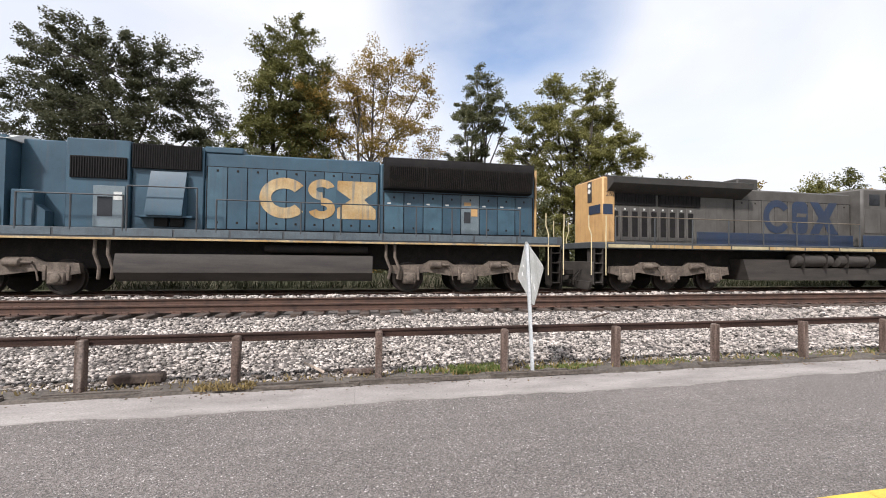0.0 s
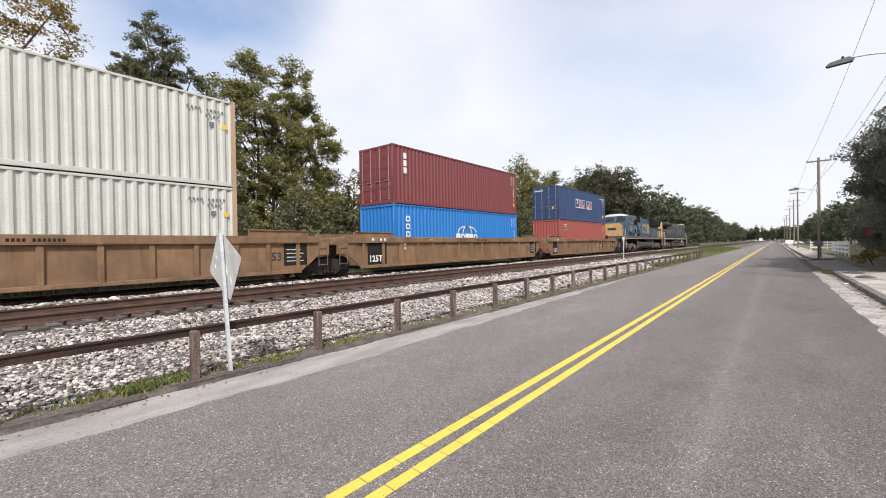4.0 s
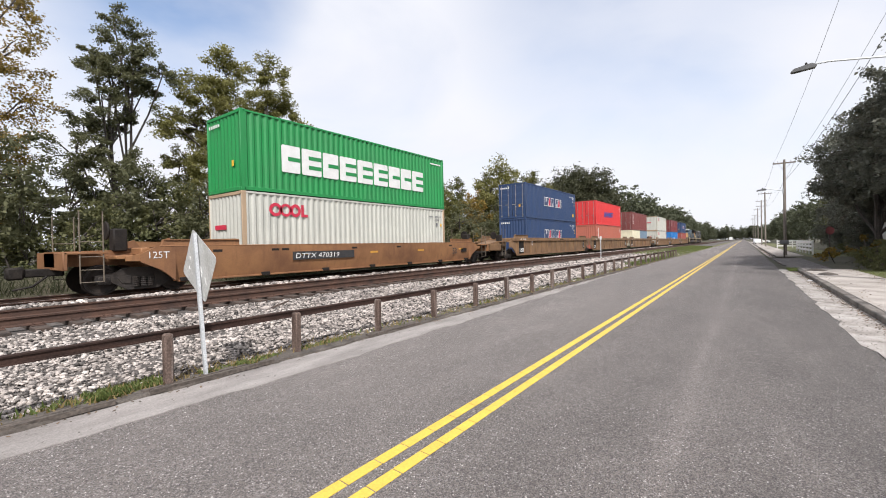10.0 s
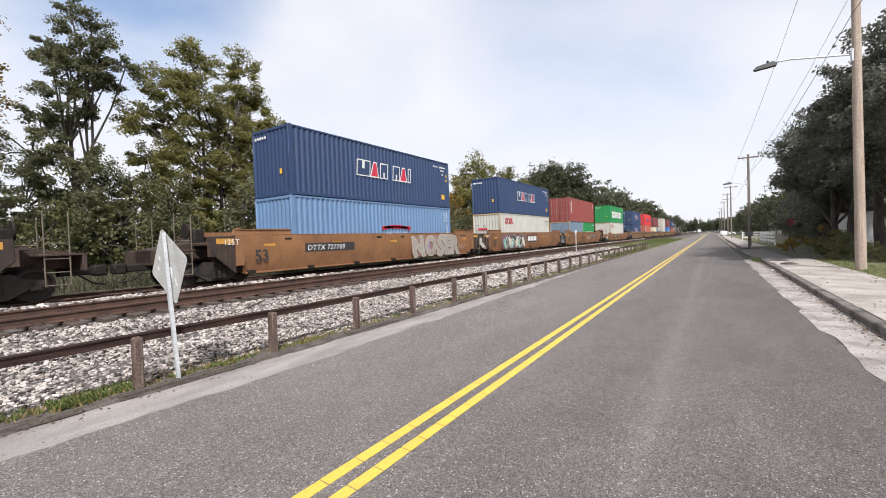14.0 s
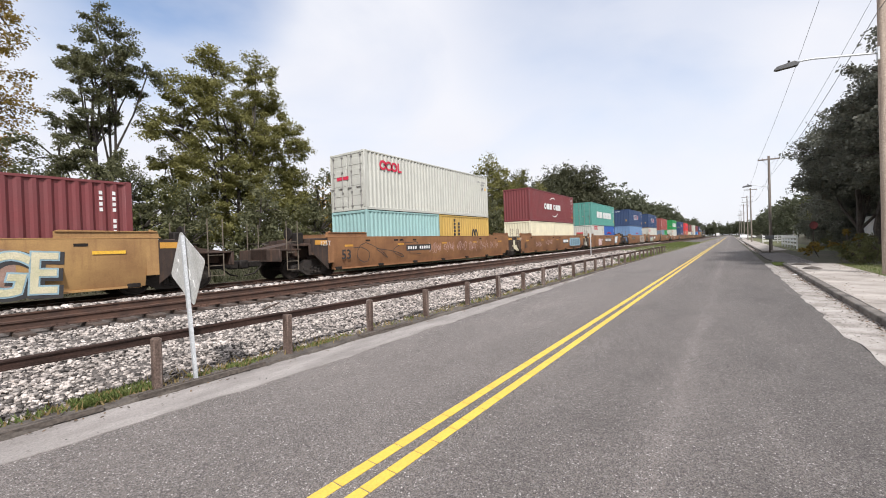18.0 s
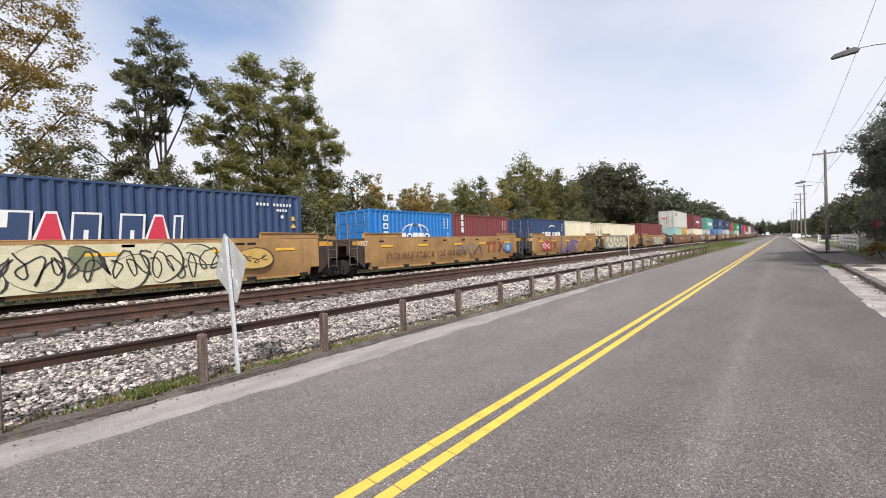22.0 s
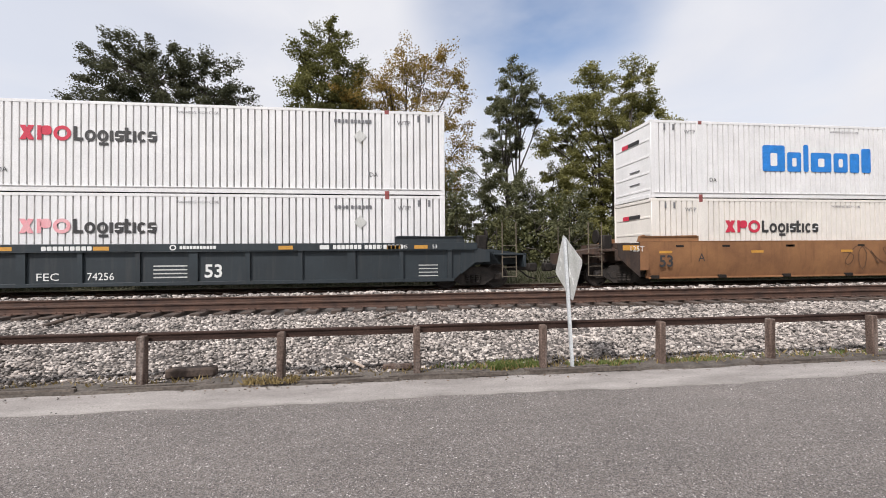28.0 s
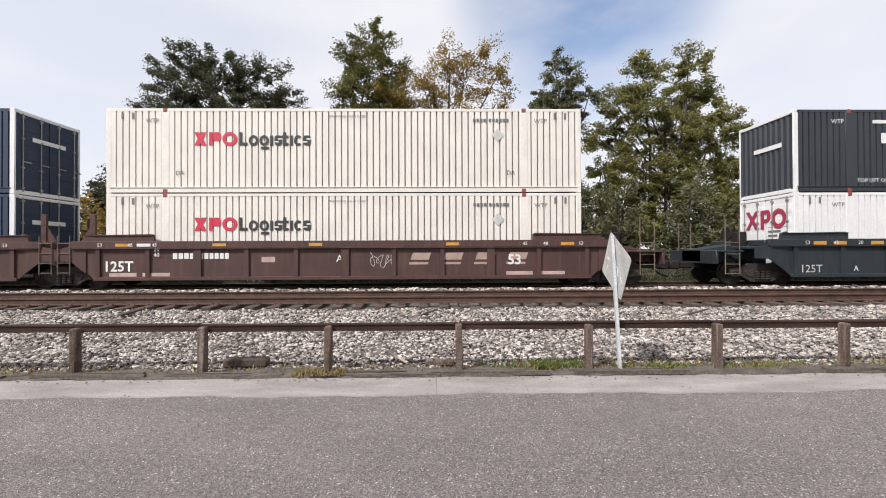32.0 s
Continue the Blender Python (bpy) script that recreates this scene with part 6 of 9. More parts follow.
def m_brown(seed):
    def f(th, hw, half, zb, zt):
        y, yt = -hw + 0.05, -hw - 0.014
        text(th, "125T", -half + 0.3, zb + 0.32, 0.34, y, M_WHITE, bold=0.01)
        mark(th, -half + 0.5, -half + 1.4, zb + 0.14, zb + 0.26, y, M_PINKISH, "stencil_panel")
        mark(th, -half + 1.6, -half + 2.5, zb + 0.14, zb + 0.26, y, M_PINKISH, "stencil_panel")
        blocks(th, -half + 2.6, zb + 0.72, [0.15] * 4 + [-0.12] + [0.13] * 6, 0.2, y, [M_WHITE], 0.04, r=0.02)
        for k in range(4):
            q = 2.2 + 1.1 * k
            mark(th, q, q + 0.62, zb + 0.66, zb + 0.9, y, M_PALE2, "logo_block", 0.35)
            mark(th, q - 0.05, q + 0.6, zb + 0.5, zb + 0.58, y, M_PALE2, "logo_block", 0.1)
        text(th, "53", 5.5, zb + 0.5, 0.34, y, M_WHITE, bold=0.01)
        text(th, "A", -0.3, zb + 0.6, 0.25, y, M_WHITE)
        scrawl(th, 0.8, 1.7, zb + 0.35, zb + 0.95, y - 0.012, 8, M_PALE, 0.015, 5)
        mark(th, half - 2.9, half - 2.0, zb + 0.14, zb + 0.26, y, M_PINKISH, "stencil_panel")
        mark(th, half - 1.8, half - 0.9, zb + 0.14, zb + 0.26, y, M_PINKISH, "stencil_panel")
        mark(th, -2.8, -2.35, zb + 0.6, zb + 0.78, y, M_PINKISH, "stencil_panel")
        text(th, "20", -half + 2.0, zb + 0.98, 0.14, -hw - 0.003, M_WHITE)
        text(th, "40", -half + 2.0, zb + 0.8, 0.14, -hw - 0.003, M_WHITE)
        for k, m in ((-7.6, M_OCHRE), (-6.9, M_WHITE), (-4.4, M_OCHRE), (-1.2, M_OCHRE), (3.4, M_OCHRE), (7.3, M_OCHRE)):
            mark(th, k, k + 0.45, zt - 0.18, zt - 0.08, yt, m, "reflector")
        for k, t in ((-8.2, "53"), (-7.2, "48"), (-6.4, "45"), (6.0, "45"), (6.7, "48"), (7.9, "53")):
            text(th, t, k, zt - 0.18, 0.12, yt - 0.001, M_WHITE)
    return f


M_OCHRE = mk("ochre_mark", (0.6, 0.3, 0.05), rough=0.6, bump=0)
M_PINKISH = mk("pinkish_mark", (0.5, 0.36, 0.31), rough=0.7, bump=0)
M_PALE2 = mk("dusty_pink_mark", (0.42, 0.3, 0.25), rough=0.7, bump=0)


def m_smooth(kind):
    def f(th, hw, half, zb, zt):
        y = -hw - 0.003
        if kind[0] != "Y":
            text(th, "53", -half + 0.4, zb + 0.42, 0.42, y, M_BLACK, bold=0.012)
            text(th, "125T", -half - 0.75, zt - 0.34, 0.2, y - 0.006, M_WHITE)
        else:
            text(th, "125T", -half - 0.72, zt - 0.34, 0.2, y - 0.006, M_WHITE)
        rng = random.Random(sum(map(ord, kind)))
        for k in range(5):
            q = -half + 0.6 + (2 * half - 2) * k / 4 + rng.uniform(-0.2, 0.2)
            mark(th, q, q + (0.75 if kind[0] == "Y" else 0.5), zt - 0.42, zt - 0.33, y - (0.0165 if kind[0] == "Y" else 0.0), M_YEL if kind[0] == "Y" else M_OCHRE, "reflector")
        for k in range(6):
            q = rng.uniform(-half + 0.5, half - 1)
            mark(th, q, q + 0.3, zt - 0.2, zt - 0.12, y, M_DARK, "notice_bar")
        if kind == "C":
            mark(th, -4.3, -1.2, zb + 0.48, zb + 0.8, y, M_BLACK, "number_panel")
            text(th, "DTTX 470319", -4.2, zb + 0.54, 0.2, y - 0.005, M_WHITE, shear=0.15, wide=1.3)
            text(th, "53", half - 1.9, zb + 0.42, 0.34, y, M_BLACK, bold=0.01)
            mark(th, half - 0.95, half - 0.35, zb + 0.5, zb + 0.72, y, M_DARK, "notice_plate")
        if kind == "D1":
            mark(th, 2.9, 5.7, zb + 0.66, zb + 1.02, y, M_BLACK, "number_panel")
            text(th, "DTTX 727769", 3.0, zb + 0.73, 0.22, y - 0.005, M_WHITE, shear=0.15, wide=1.15)
            scrawl(th, 0.6, 2.6, zb + 0.3, zb + 1.1, y - 0.002, 3, G["pale"], 0.035, 7)
            scrawl(th, -2.4, -0.2, zb + 0.2, zb + 1.2, y - 0.002, 4, M_BLACK, 0.03, 3)
        if kind == "D2":
            mark(th, -6.4, -1.4, zb + 0.1, zb + 1.25, y, G["violet"], "sprayed_patch", 0.1, 0.3)
            for k in range(9):
                q = -5.75 + k * 0.48
                blob(th, q, zb + 0.62 + 0.12 * ((k * 2) % 3 - 1), 0.26, 0.5, y - 0.005 - 0.001 * k, (G["mint"], M_BLACK, G["pale"])[k % 3], (M_BLACK, G["mint"], M_BLACK)[k % 3], 0.5 * (-1) ** k, 0.05)
            scrawl(th, -5.9, -1.6, zb + 0.15, zb + 1.15, y - 0.025, 19, M_WHITE, 0.05, 8)
            mark(th, -1.1, 1.5, zb + 0.55, zb + 1.12, y, M_BLACK, "logo_panel")
            blocks(th, -0.85, zb + 0.64, [0.68, 0.68, 0.68], 0.4, y - 0.006, [M_WHITE], 0.06, 0.15, r=0.02)
            scrawl(th, 5.2, 6.8, zb + 0.8, zb + 1.1, y - 0.002, 9, M_BLACK, 0.02, 6)
        if kind == "D3":
            mark(th, -5.7, -2.9, zb + 0.66, zb + 1.02, y, M_BLACK, "number_panel")
            text(th, "DTTX 727769", -5.6, zb + 0.73, 0.22, y - 0.005, M_WHITE, shear=0.15, wide=1.15)
            mark(th, 1.5, 6.0, zb + 0.08, zt - 0.1, y, G["dusk"], "sprayed_patch", 0.0, 0.3)
            wild(th, "NOSER", 1.65, zb + 0.14, 1.08, y, [(M_BLACK, 0.15, 0.03), (G["cream"], 0.12, 0.0), (G["silver"], 0.085, 0.0)], 0.98, 4, 3.0)
            mark(th, 3.05, 3.3, zb + 0.42, zb + 0.95, y - 0.012, G["lilac"], "sprayed_shape", 0, 0.12)
            scrawl(th, 6.4, 7.5, zb + 0.25, zb + 0.75, y - 0.002, 6, G["pink"], 0.02, 5)
        if kind == "E1":
            panel_marks(th, -0.6, zb + 0.62, 10, y, 0.24, 0.3)
            b = B()
            b.prism([(4.7, zb + 0.25), (6.2, zb + 0.2), (7.0, zb + 1.3), (4.9, zb + 1.2), (5.2, zb + 0.8)], "y", y - 0.004, y)
            part("sprayed_shape", b.mesh("sprayed_shape", G["ice"], 0), None, th)
            mark(th, 4.9, 6.4, zb + 0.4, zb + 1.1, y - 0.006, M_WHITE, "sprayed_shape", 0.1, 0.25)
            mark(th, -4.2, -2.6, zb + 0.1, zb + 0.95, y, G["pink"], "sprayed_patch", 0, 0.25)
            scrawl(th, -4.0, -2.0, zb + 0.2, zb + 0.95, y - 0.006, 12, M_WHITE, 0.05, 4)
        if kind == "E2":
            mark(th, 1.6, 3.3, zb + 0.62, zb + 1.05, y, M_BLACK, "logo_panel")
            blocks(th, 1.72, zb + 0.7, [0.46, 0.46, 0.46], 0.27, y - 0.006, [M_WHITE], 0.05, 0.15, r=0.02)
            mark(th, 3.7, 7.4, zb + 0.3, zb + 1.15, y, G["ice"], "sprayed_patch", 0.0, 0.2)
            for k in range(5):
                mark(th, 4.0 + k * 0.65, 4.5 + k * 0.65, zb + 0.4, zb + 1.05, y - 0.006, G["slateblue"], "sprayed_shape", 0.1, 0.12)
            scrawl(th, -5.6, -4.0, zb + 0.35, zb + 0.95, y - 0.002, 21, G["pink"], 0.02, 8)
            scrawl(th, -3.4, -1.4, zb + 0.5, zb + 1.1, y - 0.002, 22, G["pink"], 0.015, 12)
            text(th, "C", -0.3, zb + 0.75, 0.25, y, M_BLACK)
        if kind == "E3":
            scrawl(th, -7.5, -2.0, zb + 0.1, zb + 1.2, y - 0.002, 31, M_BLACK, 0.03, 4)
            for k in range(6):
                scrawl(th, -1.6 + k * 1.45, -0.3 + k * 1.45, zb + 0.35 + 0.05 * (k % 3), zb + 1.15, y - 0.002, 40 + k, G["pink"], 0.016, 7)
            panel_marks(th, -3.4, zb + 0.72, 10, y - 0.004, 0.12, 0.16)
        if kind == "Y1":
            mark(th, -5.3, -2.2, zb + 0.48, zb + 0.96, y, M_BLACK, "number_panel")
            text(th, "DTTX 73154", -5.2, zb + 0.57, 0.3, y - 0.005, M_WHITE, shear=0.15, wide=1.05)
            text(th, "A", -1.9, zb + 0.55, 0.28, y, M_BLACK)
            mark(th, -0.9, 3.6, zb + 0.14, zt - 0.2, y, G["dusk"], "sprayed_patch", 0.0, 0.3)
            wild(th, "STRANGE", -0.85, zb + 0.12, 1.02, y, [(M_BLACK, 0.1, 0.05), (G["ice"], 0.06, 0.0), (G["pale"], 0.02, 0.0)], 0.84, 9, 8.0)
        if kind == "Y2":
            arrows(th, 2.6, zb + 0.5, 0.62, y, M_BRAND)
            mark(th, -6.0, 1.2, zb + 0.06, zt - 0.05, y, G["ice"], "sprayed_patch", 0.0, 0.3)
            for k in range(6):
                q = -5.4 + k * 1.15
                blob(th, q, zb + 0.95 - 0.1 * (k % 2), 0.5, 0.36, y - 0.006 - 0.001 * k, G["pale"], M_BLACK, 0.3 * (-1) ** k, 0.09)
                blob(th, q + 0.5, zb + 0.38, 0.62, 0.24, y - 0.013 - 0.001 * k, G["pale"], M_BLACK, -0.35 * (-1) ** k, 0.07)
            scrawl(th, 1.0, 2.4, zb + 0.15, zb + 1.2, y - 0.002, 57, M_BLACK, 0.03, 5)
        if kind == "Y3":
            mark(th, -4.9, -3.4, zb + 0.35, zb + 1.0, y, M_RED, "sprayed_patch", 0.05, 0.2)
            arrows(th, -4.3, zb + 0.4, 0.55, y - 0.006, M_BRAND)
            scrawl(th, -5.0, -3.6, zb + 0.35, zb + 0.95, y - 0.012, 61, M_WHITE, 0.05, 4)
            wild(th, "LAIST", -1.6, zb + 0.12, 1.02, y, [(G["lilac"], 0.06, 0.02), (G["ink"], 0.02, 0.0)], 0.95, 12, 8.0, 0.06)
            scrawl(th, 2.4, 3.8, zb + 0.75, zb + 1.1, y - 0.002, 62, M_BLACK, 0.02, 6)
        if kind == "Y4":
            text(th, "DOUBLE STACK 125 SERVICE", -5.4, zb + 0.38, 0.3, y, M_BROWNTXT, shear=0.2, wide=1.15)
            scrawl(th, -0.2, 2.6, zb + 0.3, zb + 1.1, y - 0.002, 71, M_GREYMARK, 0.06, 7)
            arrows(th, 2.9, zb + 0.48, 0.6, y, M_BRAND)
            mark(th, 5.1, 5.9, zb + 0.4, zb + 1.05, y, M_SKYMARK, "sprayed_badge", 0, 0.25)
            mark(th, 5.3, 5.7, zb + 0.5, zb + 0.9, y - 0.006, G["ice"], "sprayed_badge", 0, 0.15)
        if kind == "Y5":
            mark(th, -5.6, 3.2, zb + 0.1, zt - 0.1, y, G["pale"], "sprayed_patch", 0.0, 0.3)
            for k in range(9):
                q = -5.0 + k * 0.92
                blob(th, q, zb + 0.5 + 0.2 * (k % 3), 0.52 - 0.14 * (k % 2), 0.28 + 0.14 * ((k + 1) % 3), y - 0.006 - 0.0012 * k, G["moss"] if k in (1, 2, 5) else G["pale"], M_BLACK, 0.7 * math.sin(k * 2.3), 0.03)
                scrawl(th, q - 0.45, q + 0.6, zb + 0.15, zb + 1.2, y - 0.026, 80 + k, M_BLACK, 0.04, 3)
            blob(th, 4.0, zb + 0.7, 0.75, 0.34, y - 0.004, G["tan"], M_BLACK, 0.05, 0.03)
            scrawl(th, 3.4, 4.6, zb + 0.5, zb + 0.9, y - 0.014, 88, M_BLACK, 0.03, 4)
        if kind == "T":
            text(th, "DTTX 646628", -3.9, zb + 0.6, 0.3, y, M_WHITE, shear=0.15, wide=1.2)
            scrawl(th, -2.2, 0.4, zb + 0.15, zb + 1.25, y - 0.012, 90, G["tan"], 0.05, 9)
            scrawl(th, -7.9, -4.6, zb + 0.35, zb + 1.2, y - 0.002, 91, G["pink"], 0.03, 8)
            mark(th, 3.1, 5.2, zb + 0.55, zb + 0.98, y, M_BLACK, "logo_panel")
            blocks(th, 3.3, zb + 0.62, [0.5, 0.5, 0.5], 0.28, y - 0.006, [M_PALE], 0.06, 0.15, r=0.02)
            scrawl(th, 5.0, 7.0, zb + 0.4, zb + 1.2, y - 0.012, 92, G["pink"], 0.025, 6)
        if kind == "H1":
            mark(th, -4.6, -1.5, zb + 0.02, zt - 0.1, y, G["pink"], "sprayed_patch", 0.05, 0.3)
            wild(th, "BUER", -4.4, zb + 0.1, 0.98, y, [(M_BLACK, 0.13, 0.03), (M_WHITE, 0.095, 0.0), (G["silver"], 0.055, 0.0)], 0.95, 6, 7.0)
            mark(th, 0.6, 3.6, zb + 0.62, zb + 0.96, y, M_BLACK, "number_panel")
            text(th, "DTTX 727480", 0.7, zb + 0.69, 0.2, y - 0.005, M_WHITE, shear=0.15, wide=1.25)
            scrawl(th, 4.6, 6.6, zb + 0.25, zb + 0.95, y - 0.002, 95, M_WHITE, 0.035, 4)
        if kind == "H2":
            mark(th, -5.7, 6.6, zb + 0.62, zt - 0.03, y, G["tan"], "sprayed_patch", 0.0, 0.2)
            mark(th, -5.2, -4.2, zb + 0.3, zb + 0.9, y - 0.002, G["pink"], "sprayed_patch", 0.2, 0.2)
            wild(th, "YEAR OF THE TIGER", -4.9, zb + 0.1, 1.0, y, [(G["pink"], 0.14, 0.04), (M_WHITE, 0.12, 0.0), (G["wine"], 0.092, 0.0)], 0.86, 3, 9.0, -0.03)
            for k, q in enumerate((-4.75, -3.1, -1.9, 0.35, 1.4, 3.3, 4.6, 6.1)):
                scrawl(th, q, q + 0.7, zb + 0.15, zb + 1.05, y - 0.045 - 0.001 * k, 110 + k, G["pink"] if k % 2 else M_WHITE, 0.022, 2)
            scrawl(th, -5.6, -3.8, zb + 0.7, zb + 1.2, y - 0.002, 97, M_BLACK, 0.02, 6)
            scrawl(th, -5.8, -3.6, zb + 0.15, zb + 0.6, y - 0.002, 98, M_WHITE, 0.03, 5)
        if kind == "H3":
            scrawl(th, -0.5, 2.6, zb + 0.15, zb + 1.3, y - 0.002, 99, M_BROWNTXT, 0.035, 5)
            text(th, "A", -6.4, zb + 0.6, 0.3, y, M_BLACK)
    return f


G["cream"] = mk("cream_spray", (0.62, 0.56, 0.47), (0.5, 0.44, 0.36), scale=2, rough=0.6, bump=0)
G["ink"] = mk("ink_spray", (0.07, 0.085, 0.24), (0.12, 0.11, 0.2), scale=2, rough=0.6, bump=0)
G["lilac"] = mk("lilac_spray", (0.3, 0.2, 0.36), rough=0.6, bump=0)
G["dusk"] = mk("dusk_spray", (0.24, 0.14, 0.09), (0.36, 0.24, 0.2), scale=3, rough=0.6, bump=0)
G["slateblue"] = mk("slate_spray", (0.16, 0.27, 0.33), rough=0.6, bump=0)
G["moss"] = mk("moss_spray", (0.2, 0.22, 0.12), rough=0.6, bump=0)
G["tan"] = mk("tan_spray", (0.5, 0.32, 0.075), (0.56, 0.38, 0.13), scale=2, rough=0.6, bump=0)
M_BROWNTXT = mk("brown_lettering", (0.12, 0.06, 0.03), rough=0.7, bump=0)

# ---- the cars and their load, from the engines back ----
Z1, Z2 = 0.86, 3.76
J, FREE, H53 = 9.83, 10.92, 8.35
K20, K40, K53 = 6.058, 12.192, 16.154


def car_set(centres, mat, style, end_mat, label, marks, half=H53, joint=J, free=FREE):
    for i, x in enumerate(centres):
        first, last = i == 0, i == len(centres) - 1
        rr = free if first else (centres[i - 1] - x) / 2
        rl = free if last else (x - centres[i + 1]) / 2
        well_car(x, half, round(rl, 2), round(rr, 2), mat, style, end_mat, label, marks[i], shared_r=not first, free_l=last, free_r=first, wz=(0.74, 1.8) if x == -152.05 else (0.74, 2.06) if x < -400 else (0.74, 2.12))


car_set([-26.55, -46.15, -65.75], C_TAN, "ribbed", C_TAN, "rusty tan ribbed well car carrying two stacked containers", [m_ribbed(1), m_ribbed(2), m_ribbed(3)])
car_set([-89.13, -108.83, -128.53], C_TAN, "ribbed", C_TAN, "dusty tan ribbed well car carrying stacked containers", [m_ribbed(4), m_ribbed(5), m_ribbed(6)])
car_set([-152.05], C_OCHRE, "smooth", C_OCHRE, "plain ochre-brown single well car, lightly rusted", [m_smooth("C")])
car_set([-175.85, -195.55, -215.25], C_OCHRE, "smooth", C_END, "ochre-brown smooth-sided well car with sprayed graffiti", [m_smooth("D1"), m_smooth("D2"), m_smooth("D3")])
car_set([-238.93, -258.53, -278.18], C_OCHRE, "smooth", C_END, "ochre-brown smooth-sided well car covered with sprayed tags", [m_smooth("E1"), m_smooth("E2"), m_smooth("E3")])
car_set([-299.80, -315.36, -330.90, -346.44, -362.0], C_YELLOW, "smooth", C_END, "short yellow well car with graffiti and dark ends", [m_smooth("Y1"), m_smooth("Y2"), m_smooth("Y3"), m_smooth("Y4"), m_smooth("Y5")], 6.3, 7.78, 8.95)
car_set([-383.8], C_RUST, "smooth", C_RUST, "rust-brown single well car with pale sprayed outlines", [m_smooth("T")])
car_set([-407.45, -427.15, -446.85], C_OCHRE, "smooth", C_END, "ochre smooth-sided well car with large graffiti letters", [m_smooth("H1"), m_smooth("H2"), m_smooth("H3")])
car_set([-470.65, -490.35, -510.15], C_BLUE, "ribbed", C_BLUE, "dark slate-blue ribbed well car with white stencils", [m_blue(11), m_blue(12), m_blue(13)])
car_set([-533.75, -552.95], C_BROWN, "ribbed", C_BROWN, "dark brown ribbed well car with faded white stencils", [m_brown(21), m_brown(22)])

LOAD = [
    (-26.55, "navy", "red", d_outlined, d_small, -1, 0, "dark navy 40-foot container with white-edged slanted blocks", "faded brown-red 40-foot container with a small badge"),
    (-46.15, "maroon", "azure", d_three, d_dome, -1, 0, "maroon 40-foot container with a white column mark", "bright blue 40-foot container with a white dome mark"),
    (-65.75, "grey", "grey", d_rings, d_rings, 0, 0, "dirty pale grey 40-foot container with red rings", "dirty pale grey 40-foot container with red rings"),
    (-89.13, "brown", None, d_vert, None, -1, 0, "chestnut brown 40-foot container with a white column mark", ""),
    (-108.83, "hot", "salmon", d_flag, d_vert, -1, 0, "bright red 40-foot container with slanted blue blocks", "sun-faded red 40-foot container with a white column mark"),
    (-128.53, "navy", "navy", d_outlined, d_outlined, -1, 0, "dark navy 40-foot container with white-edged slanted blocks", "dark navy 40-foot container in the bottom of the well"),
    (-152.05, "green", "grey", d_broad, d_rings, 0, 0, "bright green 40-foot container with broad white blocks", "pale grey 40-foot container with red rings and rusty posts"),
    (-175.85, "red2", None, d_vert, None, -1, 0, "brick-red 40-foot container with a white column mark", ""),
    (-195.55, "navy", "grey", d_outlined, d_rings, 0, 0, "dark navy 40-foot container with white-edged slanted blocks", "pale grey 40-foot container with red rings and rusty posts"),
    (-215.25, "navy", "sky", d_outlined, d_eagle, 0, 0, "dark navy 40-foot container with white-edged slanted blocks", "faded light blue 40-foot container with a red sweep"),
    (-238.93, "teal", None, d_long, None, -1, 0, "sea-green 40-foot container with a row of white blocks", ""),
    (-258.53, "maroon", None, d_swoosh, None, 0, 0, "maroon 40-foot container with white blocks and arcs", ""),
    (-278.18, "grey", None, d_rings, None, -1, 0, "dirty pale grey 40-foot container with red rings", ""),
    (-299.80, None, "maroon", None, d_plain, 0, 0, "", "plain maroon 40-foot container low in a yellow well"),
    (-362.0, None, "navy", None, d_outlined, 0, 0, "", "dark navy 40-foot container with white-edged slanted blocks"),
    (-383.8, "cream", "red2", d_plain, d_vert, -1, 0, "plain cream 40-foot container on a red one", "brick-red 40-foot container with a white column mark"),
    (-407.45, "white", "umax", d_logi, d_diamond, 0, 0, "white ribbed 53-foot container with red and black blocks", "deep navy 53-foot container with a white diamond mark"),
    (-427.15, "white", "dirty", d_logi, d_logi_faded, 0, 0, "white ribbed 53-foot container with red and black blocks", "yellowed white 53-foot container with faded red blocks"),
    (-446.85, "white", "dirty", d_spark, d_logi, 1, 1, "white 53-foot container with blue blocks and a yellow spark", "yellowed white 53-foot container with red and black blocks"),
    (-470.65, "white", "white", d_logi, d_logi_faded, 0, 0, "white ribbed 53-foot container with red and black blocks", "white 53-foot container with sun-faded red blocks"),
    (-490.35, "white", "white", d_logi, d_logi_faded, 1, 1, "white ribbed 53-foot container with red and black blocks", "white 53-foot container with sun-faded red blocks"),
    (-510.15, "coal", "white", d_diamond, d_logi_mid, 1, -1, "charcoal 53-foot container with a white diamond mark", "white 53-foot container with red and black blocks"),
    (-533.75, "dirty", "dirty", d_logi, d_logi, 1, 1, "cream-white ribbed 53-foot container with red and black blocks", "cream-white ribbed 53-foot container with red and black blocks"),
    (-552.95, "umax", "umax", d_diamond, d_diamond, 1, 1, "deep navy 53-foot container with pale corner posts", "deep navy 53-foot container with pale corner posts"),
]
OVER20 = (-89.13, -175.85, -238.93, -258.53, -278.18)  # these ride on 8'6" boxes
